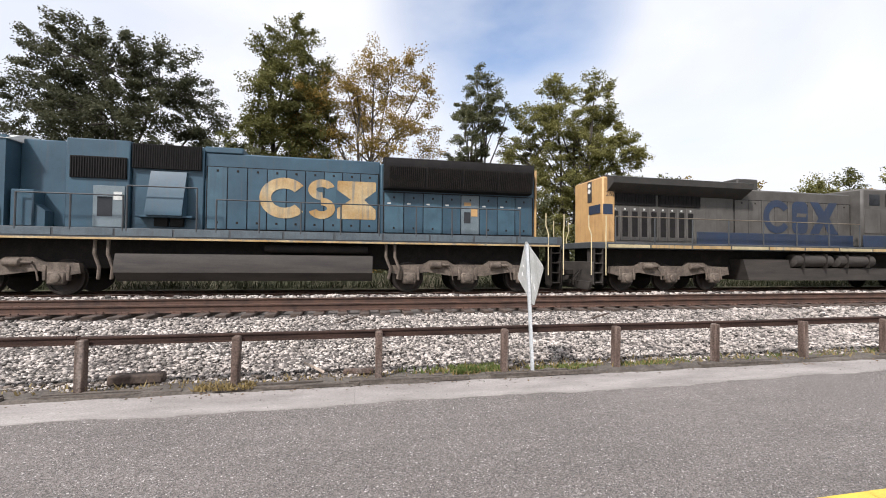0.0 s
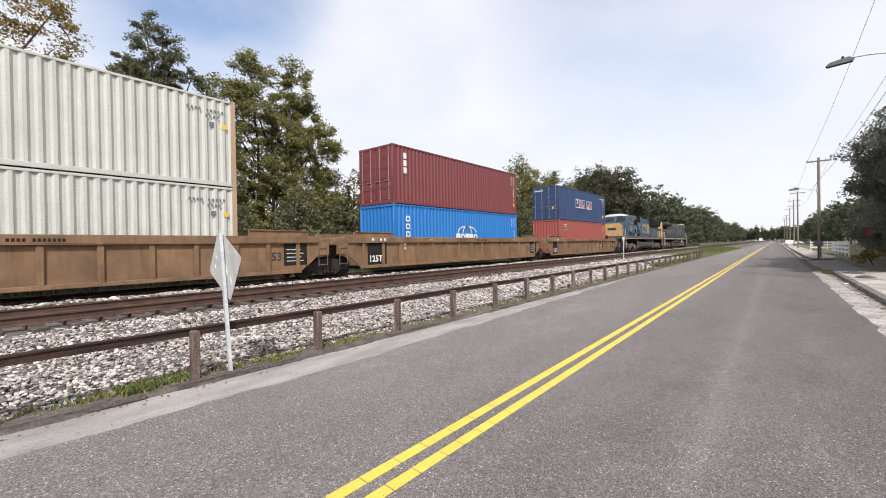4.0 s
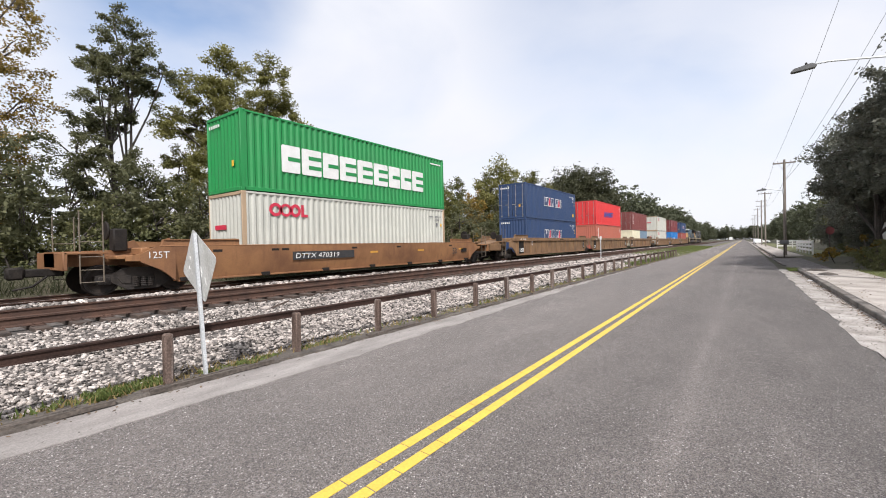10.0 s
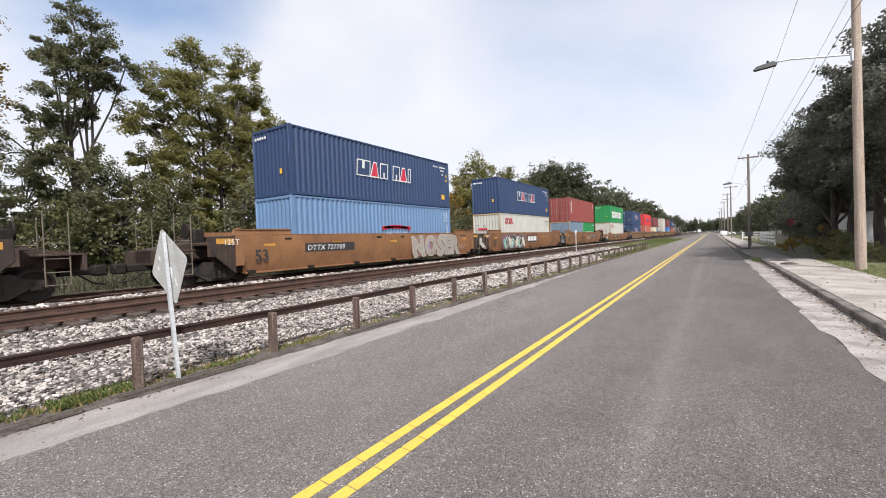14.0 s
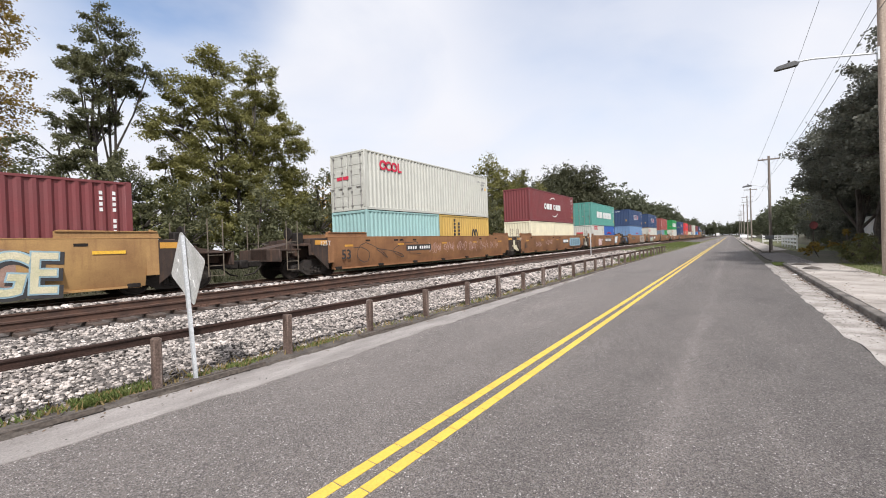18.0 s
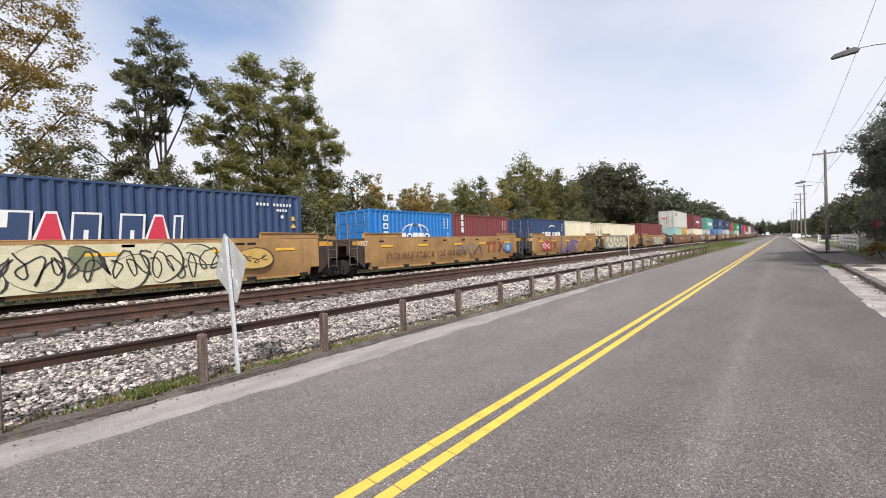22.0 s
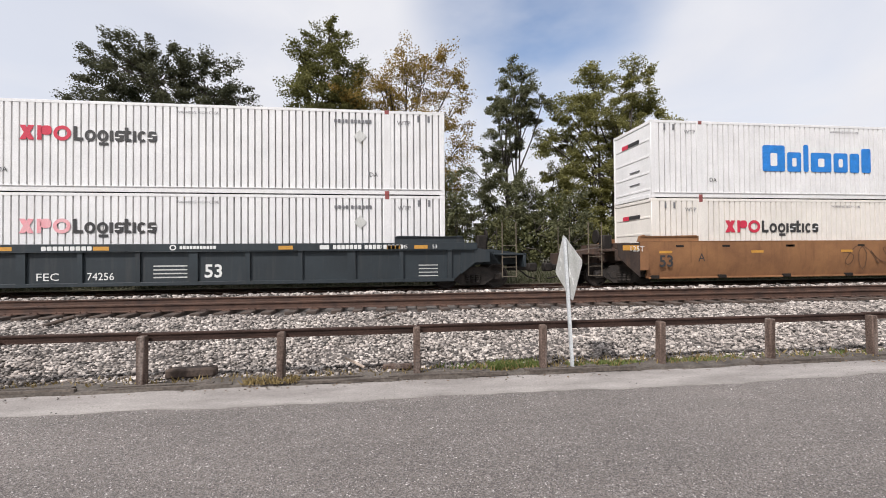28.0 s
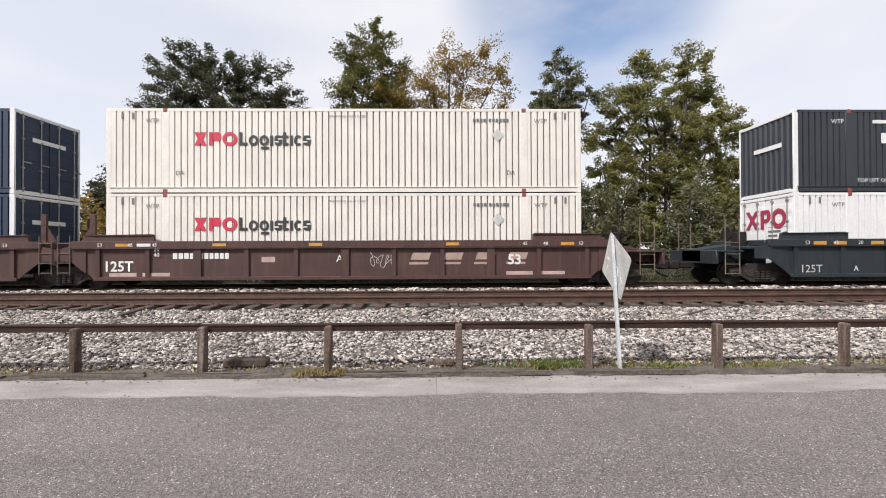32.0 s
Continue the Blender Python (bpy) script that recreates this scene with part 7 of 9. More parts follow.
for x, up, low, du, dl, doors_u, doors_l, lu, ll in LOAD:
    big = K53 if x < -400 else K40
    drop = 0.07 if x < -400 else (0.306 if x in OVER20 else 0.0)
    for z, col, deco, doors, lab in ((Z1 - min(drop, 0.07), low, dl, doors_l, ll), (Z2 - drop, up, du, doors_u, lu)):
        if col:
            pale = col in ("grey",) and x > -270
            container(x, z, big, P[col], doors, reefer=False, label=lab, deco=deco, post=P["rusty"] if pale else (P["white"] if col in ("coal", "umax") else None))
for x, left, right, dl, dr, ll, lr in (
        (-89.13, "cream", "slate", None, None, "cream 20-foot container in a tan well", "slate grey-blue 20-foot container in a tan well"),
        (-238.93, "grey", "royal", d_rings, d_eagle, "pale grey 20-foot container with red rings", "royal blue 20-foot container with a red sweep"),
        (-258.53, "cream", "cream", None, None, "plain cream 20-foot container", "plain cream 20-foot container"),
        (-278.18, "aqua", "tan", None, d_m, "weathered pale aqua 20-foot container", "ochre 20-foot container with black marks"),
        (-315.36, "cream", "cream", None, None, "plain cream 20-foot container", "plain cream 20-foot container"),
        (-330.90, "navy", "cream", None, None, "navy 20-foot container with white blocks", "plain cream 20-foot container"),
        (-346.44, "azure", "maroon", d_dome, d_three, "bright blue 20-foot container with a white dome mark", "maroon 20-foot container with a white column mark")):
    for s, col, deco, lab in ((-1, left, dl, ll), (1, right, dr, lr)):
        if x == -330.90 and s < 0:
            deco = lambda th, hl, hw, H: d_swoosh(th, hl, hw, H, 0.4, 0.75)
        container(x + s * 3.067, Z1, K20, P[col], -1 if col in ("navy", "azure", "slate") and s < 0 else 0, height=2.591, label=lab, deco=deco)
# slate 40-foot with a green 20-foot under the brick-red box
container(-175.85 - 3.067, Z1, K20, P["slate"], 0, height=2.591, label="weathered slate-blue container with rusty posts", deco=None, post=P["rusty"])
container(-175.85 + 3.067, Z1, K20, P["green"], 0, height=2.591, label="bright green 20-foot container with white blocks", deco=lambda th, hl, hw, H: d_broad(th, hl, hw, H, 0.48))

# ---- the two engines ----
L_BLUE = mk("engine_blue", (0.04, 0.09, 0.128), (0.024, 0.054, 0.08), scale=0.9, rough=0.45, bump=0.04, streak=(0.06, 0.075, 0.085), samt=0.55, fine=0.07)
L_BLUE2 = mk("engine_blue_pale", (0.055, 0.115, 0.155), (0.035, 0.075, 0.105), scale=1.4, rough=0.5, bump=0.04, streak=(0.035, 0.05, 0.06), samt=0.55, fine=0.07)
L_GREY = mk("engine_grey", (0.105, 0.098, 0.088), (0.055, 0.05, 0.045), scale=1.0, rough=0.65, bump=0.05, streak=(0.055, 0.05, 0.045), samt=0.6, fine=0.1)
L_DKBLUE = mk("engine_dark_blue", (0.02, 0.037, 0.077), (0.024, 0.034, 0.056), scale=1.5, rough=0.55, bump=0.04, streak=(0.05, 0.05, 0.05), samt=0.5)
L_PEACH = mk("engine_yellow", (0.56, 0.35, 0.15), (0.44, 0.26, 0.11), scale=1.5, rough=0.6, bump=0.05, streak=(0.3, 0.17, 0.08), samt=0.5, fine=0.08)
L_GOLD = mk("engine_gold", (0.5, 0.38, 0.21), (0.34, 0.2, 0.065), scale=1.3, rough=0.6, bump=0.02, streak=(0.08, 0.13, 0.16), samt=0.8)
L_SILLBL = mk("engine_skirt", (0.1, 0.125, 0.14), (0.06, 0.078, 0.09), scale=2, rough=0.6, bump=0.05, streak=(0.05, 0.05, 0.05), samt=0.5)
L_SILL = mk("engine_sill", (0.06, 0.066, 0.07), (0.045, 0.048, 0.05), scale=2, rough=0.7, bump=0.1)
L_ROOF = mk("engine_roof", (0.014, 0.013, 0.013), (0.024, 0.022, 0.021), scale=2, rough=0.75, bump=0.1, spec=0.12)
L_GLASS = mk("dark_glass", (0.012, 0.014, 0.016), (0.02, 0.022, 0.025), rough=0.12, bump=0, fine=0.02)
L_BRUSH = mk("engine_truck", (0.17, 0.135, 0.105), (0.065, 0.05, 0.04), scale=3, rough=0.85, bump=0.3, bscale=25, fine=0.25)


def bx(th, name, mat, x0, x1, y0, y1, z0, z1, c=0.02, label=""):
    b = B()
    b.box(x0, x1, y0, y1, z0, z1, c)
    return part(name, b, mat, th, label)


def slats(th, name, mat, x0, x1, y, z0, z1, n, vertical=True, t=0.02):
    """A grille of thin bars before a dark recess."""
    g = bx(th, name, L_ROOF, x0, x1, y, y + 0.06, z0, z1, 0.005)
    for i in range(n):
        b = B()
        if vertical:
            q = (x1 - x0) * (i + 0.5) / n
            b.box(q - t / 2, q + t / 2, -0.025, 0.0, 0.02, z1 - z0 - 0.02)
        else:
            q = (z1 - z0) * (i + 0.5) / n
            b.prism([(-0.03, q - t), (0.0, q + t), (0.0, q + t * 0.4), (-0.03, q - t * 1.6)], "x", 0.02, x1 - x0 - 0.02)
        part("slat", cached((name, round(x1 - x0, 2), round(z1 - z0, 2), n, i, mat.name), lambda: b.mesh("slat", mat)), None, g, at=(x0, y, z0))
    return g


def six_truck(th, x, sp):
    """Three-axle engine truck."""
    def core():
        b = B()
        b.box(-0.5, 0.5, -0.9, 0.9, 0.55, 0.95, 0.05)
        return b.mesh("truck", M_DARK)
    t = part("truck", cached("ecore", core), None, th, "three-axle engine truck caked with road dust", at=(x, 0, ZR))

    def frame_side():
        b = B()
        z = 0.72
        pts = [(-2.75, z), (-2.7, z + 0.25), (-1.6, z + 0.28), (-1.35, z + 0.42), (-0.75, z + 0.42), (-0.5, z + 0.28), (0.6, z + 0.28), (0.8, z + 0.42), (1.45, z + 0.42), (1.7, z + 0.28), (2.65, z + 0.25), (2.7, z - 0.05), (2.3, z - 0.12), (1.6, z + 0.02), (0.6, z - 0.12), (-0.6, z - 0.12), (-1.5, z + 0.02), (-2.3, z - 0.12)]
        b.prism(pts, "y", -0.09, 0.09)
        return b.mesh("side_frame", L_BRUSH)

    def axle_box():
        b = B()
        b.box(-0.24, 0.24, -0.14, 0.06, 0.33, 0.72, 0.05)
        b.lathe((0, -0.2, 0.53), "y", [(0, 0.1), (0.02, 0.14), (0.08, 0.15)], 14)
        for s in (-1, 1):
            b.box(s * 0.3 - 0.05, s * 0.3 + 0.05, -0.12, 0.02, 0.45, 0.9, 0.02)
        return b.mesh("axle_box", L_BRUSH)

    def cyl():
        b = B()
        b.lathe((0, -0.13, 0.98), "x", [(-0.25, 0.05), (-0.22, 0.12), (0.15, 0.12), (0.2, 0.06), (0.45, 0.04)], 12)
        b.tube([(0.4, -0.13, 0.98), (0.55, -0.12, 0.75), (0.6, -0.12, 0.45)], 0.025, 6)
        return b.mesh("brake_cylinder", L_BRUSH)
    for s in (-1, 1):
        part("side_frame", cached("esf", frame_side), None, t, at=(0, s * 1.12, 0))
        for k in (-1, 0, 1):
            a = part("axle_box", cached("ebox", axle_box), None, t, at=(k * sp, s * 1.12, 0))
            if s > 0:
                a.rotation_euler = (0, 0, math.pi)
        for k in (-0.55, 0.5):
            a = part("brake_cylinder", cached("ecyl", cyl), None, t, at=(k * sp, s * 1.12, 0))
            if s > 0:
                a.rotation_euler = (0, 0, math.pi)
    for k in (-1, 0, 1):
        wheelset(t, k * sp, 0.53)
    return t


def hand_rails(th, xs, z0, z1, y, tops=None):
    for i, x in enumerate(xs):
        b = B()
        b.tube([(0, 0, 0), (0, 0, z1 - z0)], 0.026, 6)
        part("stanchion", cached(("stan", round(z1 - z0, 2)), lambda: b.mesh("stanchion", L_SILL)), None, th, at=(x, y, z0))
    b = B()
    b.tube([(x, y, z1) for x in xs], 0.023, 6)
    part("hand_rail", b, L_SILL if not tops else tops, th)


def end_steps(th, x, s, mat):
    for q in (-1, 1):
        b = B()
        for k in range(4):
            y0, y1 = sorted((q * 1.05, q * 1.5))
            b.box(x - 0.16, x + 0.16, y0, y1, 0.8 + 0.36 * k, 0.84 + 0.36 * k, 0.006)
        yy = sorted((q * 1.0, q * 1.06))
        b.box(x - 0.18, x + 0.18, yy[0], yy[1], 0.75, 2.2)
        for d in (-0.19, 0.17):
            yy = sorted((q * 1.02, q * 1.5))
            b.box(x + d, x + d + 0.02, yy[0], yy[1], 0.72, 2.15)
        part("step_well", b, mat, th)
        b = B()
        for d in (-0.3, 0.3):
            b.tube([(x + d, q * 1.5, 1.1), (x + d, q * 1.5, 2.6), (x + d * 1.2, q * 1.42, 2.9), (x + d * 1.2, q * 1.42, 3.35)], 0.02, 6)
        part("grab_rail", b, M_PALEGRAB, th, "pale bent grab rail")
    b = B()
    b.box(*sorted((x + s * 0.15, x + s * 0.25)), -1.5, 1.5, 0.75, 1.6, 0.02)
    b.prism([(-1.3, 0.55), (1.3, 0.55), (1.45, 0.85), (-1.45, 0.85)], "x", *sorted((x + s * 0.2, x + s * 0.32)))
    part("pilot", b, mat, th)
    b = B()
    b.box(*sorted((x, x + s * 0.75)), -0.1, 0.1, 1.05, 1.28, 0.03)
    b.box(*sorted((x + s * 0.62, x + s * 0.95)), -0.17, 0.19, 1.0, 1.34, 0.05)
    part("coupler", b, M_DARK, th)
    for q in (-0.7, -0.5, 0.5, 0.7):
        b = B()
        b.tube([(x + s * 0.25, q, 1.3), (x + s * 0.5, q, 1.0), (x + s * 0.6, q, 0.7)], 0.025, 6)
        part("air_hose", b, M_DARK, th)


M_PALEGRAB = mk("pale_grab", (0.62, 0.52, 0.3), (0.5, 0.42, 0.26), rough=0.6, bump=0.02)


def tank(th, x0, x1):
    b = B()
    pts = [(-1.35, 1.72), (-1.42, 1.5), (-1.42, 1.15), (-1.2, 0.88), (1.2, 0.88), (1.42, 1.15), (1.42, 1.5), (1.35, 1.72)]
    b.prism(pts, "x", x0, x1)
    part("fuel_tank", b, L_TANK, th, "long dark dusty fuel tank")


L_TANK = mk("tank_black", (0.03, 0.026, 0.023), (0.06, 0.05, 0.042), scale=1.5, rough=0.75, bump=0.1, stretch=(0.4, 1, 3))


def blue_engine(x):
    th = empty("locomotive")
    bx(th, "under_frame", M_DARK, -10.2, 10.2, -0.62, 0.62, 1.25, 2.16, 0.02)
    bx(th, "frame_sill", L_SILL, -10.7, 10.7, -1.5, 1.5, 2.16, 2.48, 0.02)
    for i in range(13):
        bx(th, "sill_panel", L_SILLBL, -10.0 + i * 1.58, -8.48 + i * 1.58, -1.515, -1.5, 2.24, 2.47, 0.004)
    b = B()
    b.box(-10.6, 10.6, -1.522, -1.5, 2.13, 2.19, 0.004)
    part("sill_stripe", b, L_GOLD, th, "worn yellow edge stripe")
    # nose and cab
    b = B()
    b.prism([(-10.6, 2.48), (-10.62, 3.6), (-10.5, 3.92), (-10.25, 4.05), (-9.2, 4.1), (-9.2, 2.48)], "y", -1.0, 1.0)
    part("nose", b, L_BLUE, th)
    for s in (-1, 1):
        b = B()
        b.prism([(-10.35, 2.48), (-10.4, 3.6), (-10.2, 4.0), (-9.2, 4.05), (-9.2, 2.48)], "y", *sorted((s * 1.0, s * 1.3)))
        part("nose_cheek", b, L_BLUE, th)
    b = B()
    b.prism([(-1.24, 2.5), (1.24, 2.5), (1.22, 3.75), (0.9, 4.02), (-0.9, 4.02), (-1.22, 3.75)], "x", -10.68, -10.6)
    part("nose_panel", b, L_PEACH, th, "faded orange-yellow nose")
    bx(th, "logo_block", M_BLACK, -10.69, -10.68, -0.5, 0.5, 3.2, 3.5, 0)
    b = B()
    b.prism([(-9.45, 2.48), (-9.4, 4.2), (-8.95, 5.02), (-8.7, 5.08), (-6.5, 5.08), (-6.5, 2.48)], "y", -1.46, 1.46)
    part("cab", b, L_BLUE, th)
    b = B()
    b.prism([(-1.5, 4.98), (-1.1, 5.16), (-0.6, 5.26), (0.6, 5.26), (1.1, 5.16), (1.5, 4.98)], "x", -9.05, -6.42)
    part("cab_roof", b, M_WHITE, th, "white cab roof")
    for s in (-0.68, 0.68):
        b = B()
        b.prism([(s - 0.55, 4.28), (s + 0.55, 4.28), (s + 0.5, 4.85), (s - 0.5, 4.85)], "x", -0.02, 0.0)
        w = part("windscreen", b, L_GLASS, th, at=(-9.38, 0, 0))
        w.rotation_euler = (0, 0, 0)
        w.matrix_basis = pose(-9.37, 0, 4.25, 0, 28, 0) @ pose(0, 0, -4.25)
    bx(th, "number_board", M_WHITE, -9.2, -9.0, -0.95, -0.3, 4.96, 5.12, 0.01)
    for x0, x1 in ((-8.62, -8.2), (-8.08, -7.72), (-7.66, -7.3), (-7.2, -6.8)):
        win = bx(th, "cab_window", L_GLASS, x0, x1, -1.475, -1.46, 4.08, 4.6, 0.004)
        b = B()
        for a, c in ((x0 - 0.03, x0), (x1, x1 + 0.03)):
            b.box(a, c, -1.49, -1.465, 4.05, 4.64)
        b.box(x0 - 0.03, x1 + 0.03, -1.49, -1.465, 4.05, 4.08)
        part("window_frame", b, M_GALV, win, "bright metal frame")
    b = B()
    b.prism([(-1.46, 4.68), (-1.8, 4.6), (-1.8, 4.63), (-1.46, 4.74)], "x", -8.2, -7.15)
    part("sun_visor", b, L_BLUE, th)
    text(th, "4758", -8.42, 3.4, 0.45, -1.465, L_GOLD, bold=0.006)
    b = B()
    b.prism([(-8.3, 3.2), (-7.5, 3.22), (-7.55, 3.16), (-6.95, 3.26), (-7.7, 3.3), (-7.62, 3.36)], "y", -1.47, -1.464)
    part("lightning_stripe", b, M_YEL, th, "yellow lightning stripe")
    for x0, x1 in ((-8.45, -7.9), (-7.8, -7.25), (-6.95, -6.6)):
        slats(th, "cab_vent", L_BLUE, x0, x1, -1.50, 2.58, 3.02, 9, False, 0.012)
    # hood sections
    bx(th, "hood_section", L_BLUE, -6.5, -5.25, -0.92, 0.92, 2.48, 5.12, 0.03)
    bx(th, "cabinet", L_BLUE, -6.42, -5.85, -1.38, -0.9, 2.48, 3.55, 0.03)
    b = B()
    b.prism([(-5.85, 2.48), (-5.6, 2.48), (-5.6, 2.95), (-5.85, 3.15)], "y", -1.3, -0.95)
    part("sand_box", b, L_BLUE, th)
    bx(th, "hood_section", L_BLUE, -5.25, -3.55, -1.08, 1.08, 2.48, 5.2, 0.03)
    slats(th, "air_intake", L_ROOF, -5.12, -3.62, -1.13, 4.0, 4.66, 22)
    d = bx(th, "hood_door", L_GREYBL, -4.5, -3.65, -1.11, -1.08, 2.52, 3.78, 0.01)
    bx(d, "door_window", L_GLASS, -4.38, -3.98, -1.12, -1.11, 2.85, 3.45, 0.004)
    bx(d, "notice", M_PALE, -3.95, -3.72, -1.12, -1.11, 3.35, 3.6, 0.002)
    bx(th, "hood_section", L_BLUE, -3.55, -1.5, -0.95, 0.95, 2.48, 5.16, 0.03)
    slats(th, "dynamic_grille", L_ROOF, -3.5, -1.55, -1.06, 4.38, 5.14, 30)
    b = B()
    b.prism([(-1.02, 4.28), (-1.06, 4.3), (-1.4, 3.05), (-1.4, 2.9), (-1.0, 2.9)], "x", -2.98, -1.96)
    part("blower_housing", b, L_BLUE, th)
    for q in (-2.85, -2.4):
        bx(th, "blower_vent", L_ROOF, q, q + 0.38, -1.1, -1.0, 2.58, 2.85, 0.01)
    bx(th, "blower_step", L_BLUE, -3.3, -1.7, -1.3, -0.95, 2.84, 2.9, 0.01)
    bx(th, "hood_section", L_BLUE, -1.5, 4.1, -0.92, 0.92, 2.48, 5.02, 0.05)
    bx(th, "hood_section", L_BLUE, -1.5, -0.35, -0.95, 0.95, 5.0, 5.2, 0.03)
    # dark sheet behind the doors stands for the shade in their seams
    bx(th, "door_seal", L_ROOF, -1.44, 4.06, -0.927, -0.915, 2.52, 4.58, 0.002)
    for i in range(9):
        x0 = -1.4 + i * 0.605
        dd = bx(th, "hood_door", L_BLUE if i % 3 else L_BLUE2, x0, x0 + 0.577, -0.945, -0.92, 2.55, 4.55, 0.008)
        for zz in (2.72, 4.4):
            bx(dd, "latch", M_DARK, x0 + 0.26, x0 + 0.33, -0.955, -0.945, zz, zz + 0.07, 0.004)
    # radiator end
    bx(th, "hood_section", L_BLUE, 4.1, 9.85, -0.95, 0.95, 2.48, 4.95, 0.04)
    # the same dark sheet for the seams of the radiator-end doors
    bx(th, "door_seal", L_ROOF, 4.2, 9.8, -0.957, -0.945, 2.52, 3.98, 0.002)
    for i in range(8):
        x0 = 4.25 + i * 0.69
        dd = bx(th, "hood_door", (L_BLUE2, L_BLUE, L_BLUE2, L_BLUE, L_GREYBL, L_BLUE, L_BLUE2, L_BLUE)[i], x0, x0 + 0.662, -0.975, -0.95, 2.55, 3.95, 0.008)
        bx(dd, "latch", M_DARK, x0 + 0.3, x0 + 0.36, -0.985, -0.975, 3.75, 3.82, 0.004)
        if i == 4:
            bx(dd, "door_window", L_GLASS, x0 + 0.1, x0 + 0.34, -0.985, -0.975, 2.95, 3.35, 0.004)
            bx(dd, "notice", L_PEACH, x0 + 0.36, x0 + 0.6, -0.984, -0.975, 3.2, 3.5, 0.002)
            bx(dd, "notice", L_PEACH, x0 + 0.1, x0 + 0.36, -0.984, -0.975, 3.58, 3.7, 0.002)
        else:
            bx(dd, "latch", M_DARK, x0 + 0.3, x0 + 0.36, -0.985, -0.975, 2.68, 2.75, 0.004)
            bx(dd, "notice", M_PALE, x0 + 0.1, x0 + 0.22, -0.98, -0.975, 3.55, 3.6, 0.001)
    b = B()
    b.prism([(-0.95, 4.02), (-1.28, 4.06), (-1.5, 4.85), (-1.42, 5.08), (-0.9, 5.18), (0.9, 5.18), (1.42, 5.08), (1.5, 4.85), (1.28, 4.06), (0.95, 4.02)], "x", 4.2, 9.6)
    part("radiator_wing", b, L_ROOF, th, "black flared radiator housing")
    for i in range(4):
        b = B()
        for k in range(18):
            q = k * 0.069
            b.prism([(-1.32, 4.12), (-1.5, 4.8), (-1.515, 4.8), (-1.335, 4.12)], "x", q, q + 0.03)
        part("radiator_grille", b, M_DARK, th, at=(4.38 + i * 1.3, 0, 0))
    bx(th, "end_trim", L_PEACH, 9.85, 9.92, -0.98, 0.98, 2.48, 5.0, 0.01)
    # great golden mark on the doors
    ring(th, 0.95, 3.62, 0.78, 0.68, 0.36, -0.955, L_GOLD, 40, 320)
    ring(th, 2.14, 3.95, 0.44, 0.35, 0.26, -0.952, L_GOLD, 20, 275)
    ring(th, 2.14, 3.32, 0.44, 0.36, 0.26, -0.954, L_GOLD, -160, 95)
    mark(th, 2.65, 3.95, 2.98, 4.28, -0.952, L_GOLD, "logo_block", 0, 0.05)
    b = B()
    b.prism([(2.6, 3.3), (3.1, 3.65), (2.6, 4.0)], "y", -0.962, -0.957)
    part("logo_notch", b.mesh("logo_notch", L_BLUE, 0), None, th)
    b = B()
    b.prism([(3.98, 3.3), (3.55, 3.65), (3.98, 4.0)], "y", -0.962, -0.957)
    part("logo_notch", b.mesh("logo_notch", L_BLUE, 0), None, th)
    hand_rails(th, [-6.2 + 1.35 * i for i in range(3)], 2.4, 3.45, -1.5)
    hand_rails(th, [-3.4, -1.5], 2.4, 3.75, -1.5)
    hand_rails(th, [-0.95 + 1.25 * i for i in range(9)], 2.4, 3.42, -1.5)
    tank(th, -3.75, 3.85)
    b = B()
    b.lathe((0, -1.15, 1.92), "x", [(0.4, 0.02), (0.42, 0.14), (3.7, 0.14), (3.75, 0.02)], 12)
    part("air_reservoir", b, M_DARK, th)
    for q in (-4.3, -3.95, 4.3, 4.6):
        b = B()
        b.tube([(q, -1.3, 2.15), (q, -1.32, 1.7), (q + 0.15, -1.35, 1.3), (q + 0.1, -1.3, 0.95)], 0.05, 8)
        part("sand_hose", b, L_BRUSH, th)
    six_truck(th, -7.4, 2.08)
    six_truck(th, 7.2, 2.08)
    for s in (-1, 1):
        end_steps(th, s * 10.45, s, M_DARK)
    tagged(th, "blue diesel locomotive with faded gold side mark and dusty trucks", "locomotive", "engines of the train")
    TRAIN.append((th, x, YC, 0.0))


L_GREYBL = mk("engine_grey_blue", (0.16, 0.2, 0.22), (0.11, 0.14, 0.155), scale=2, rough=0.6, bump=0.04)


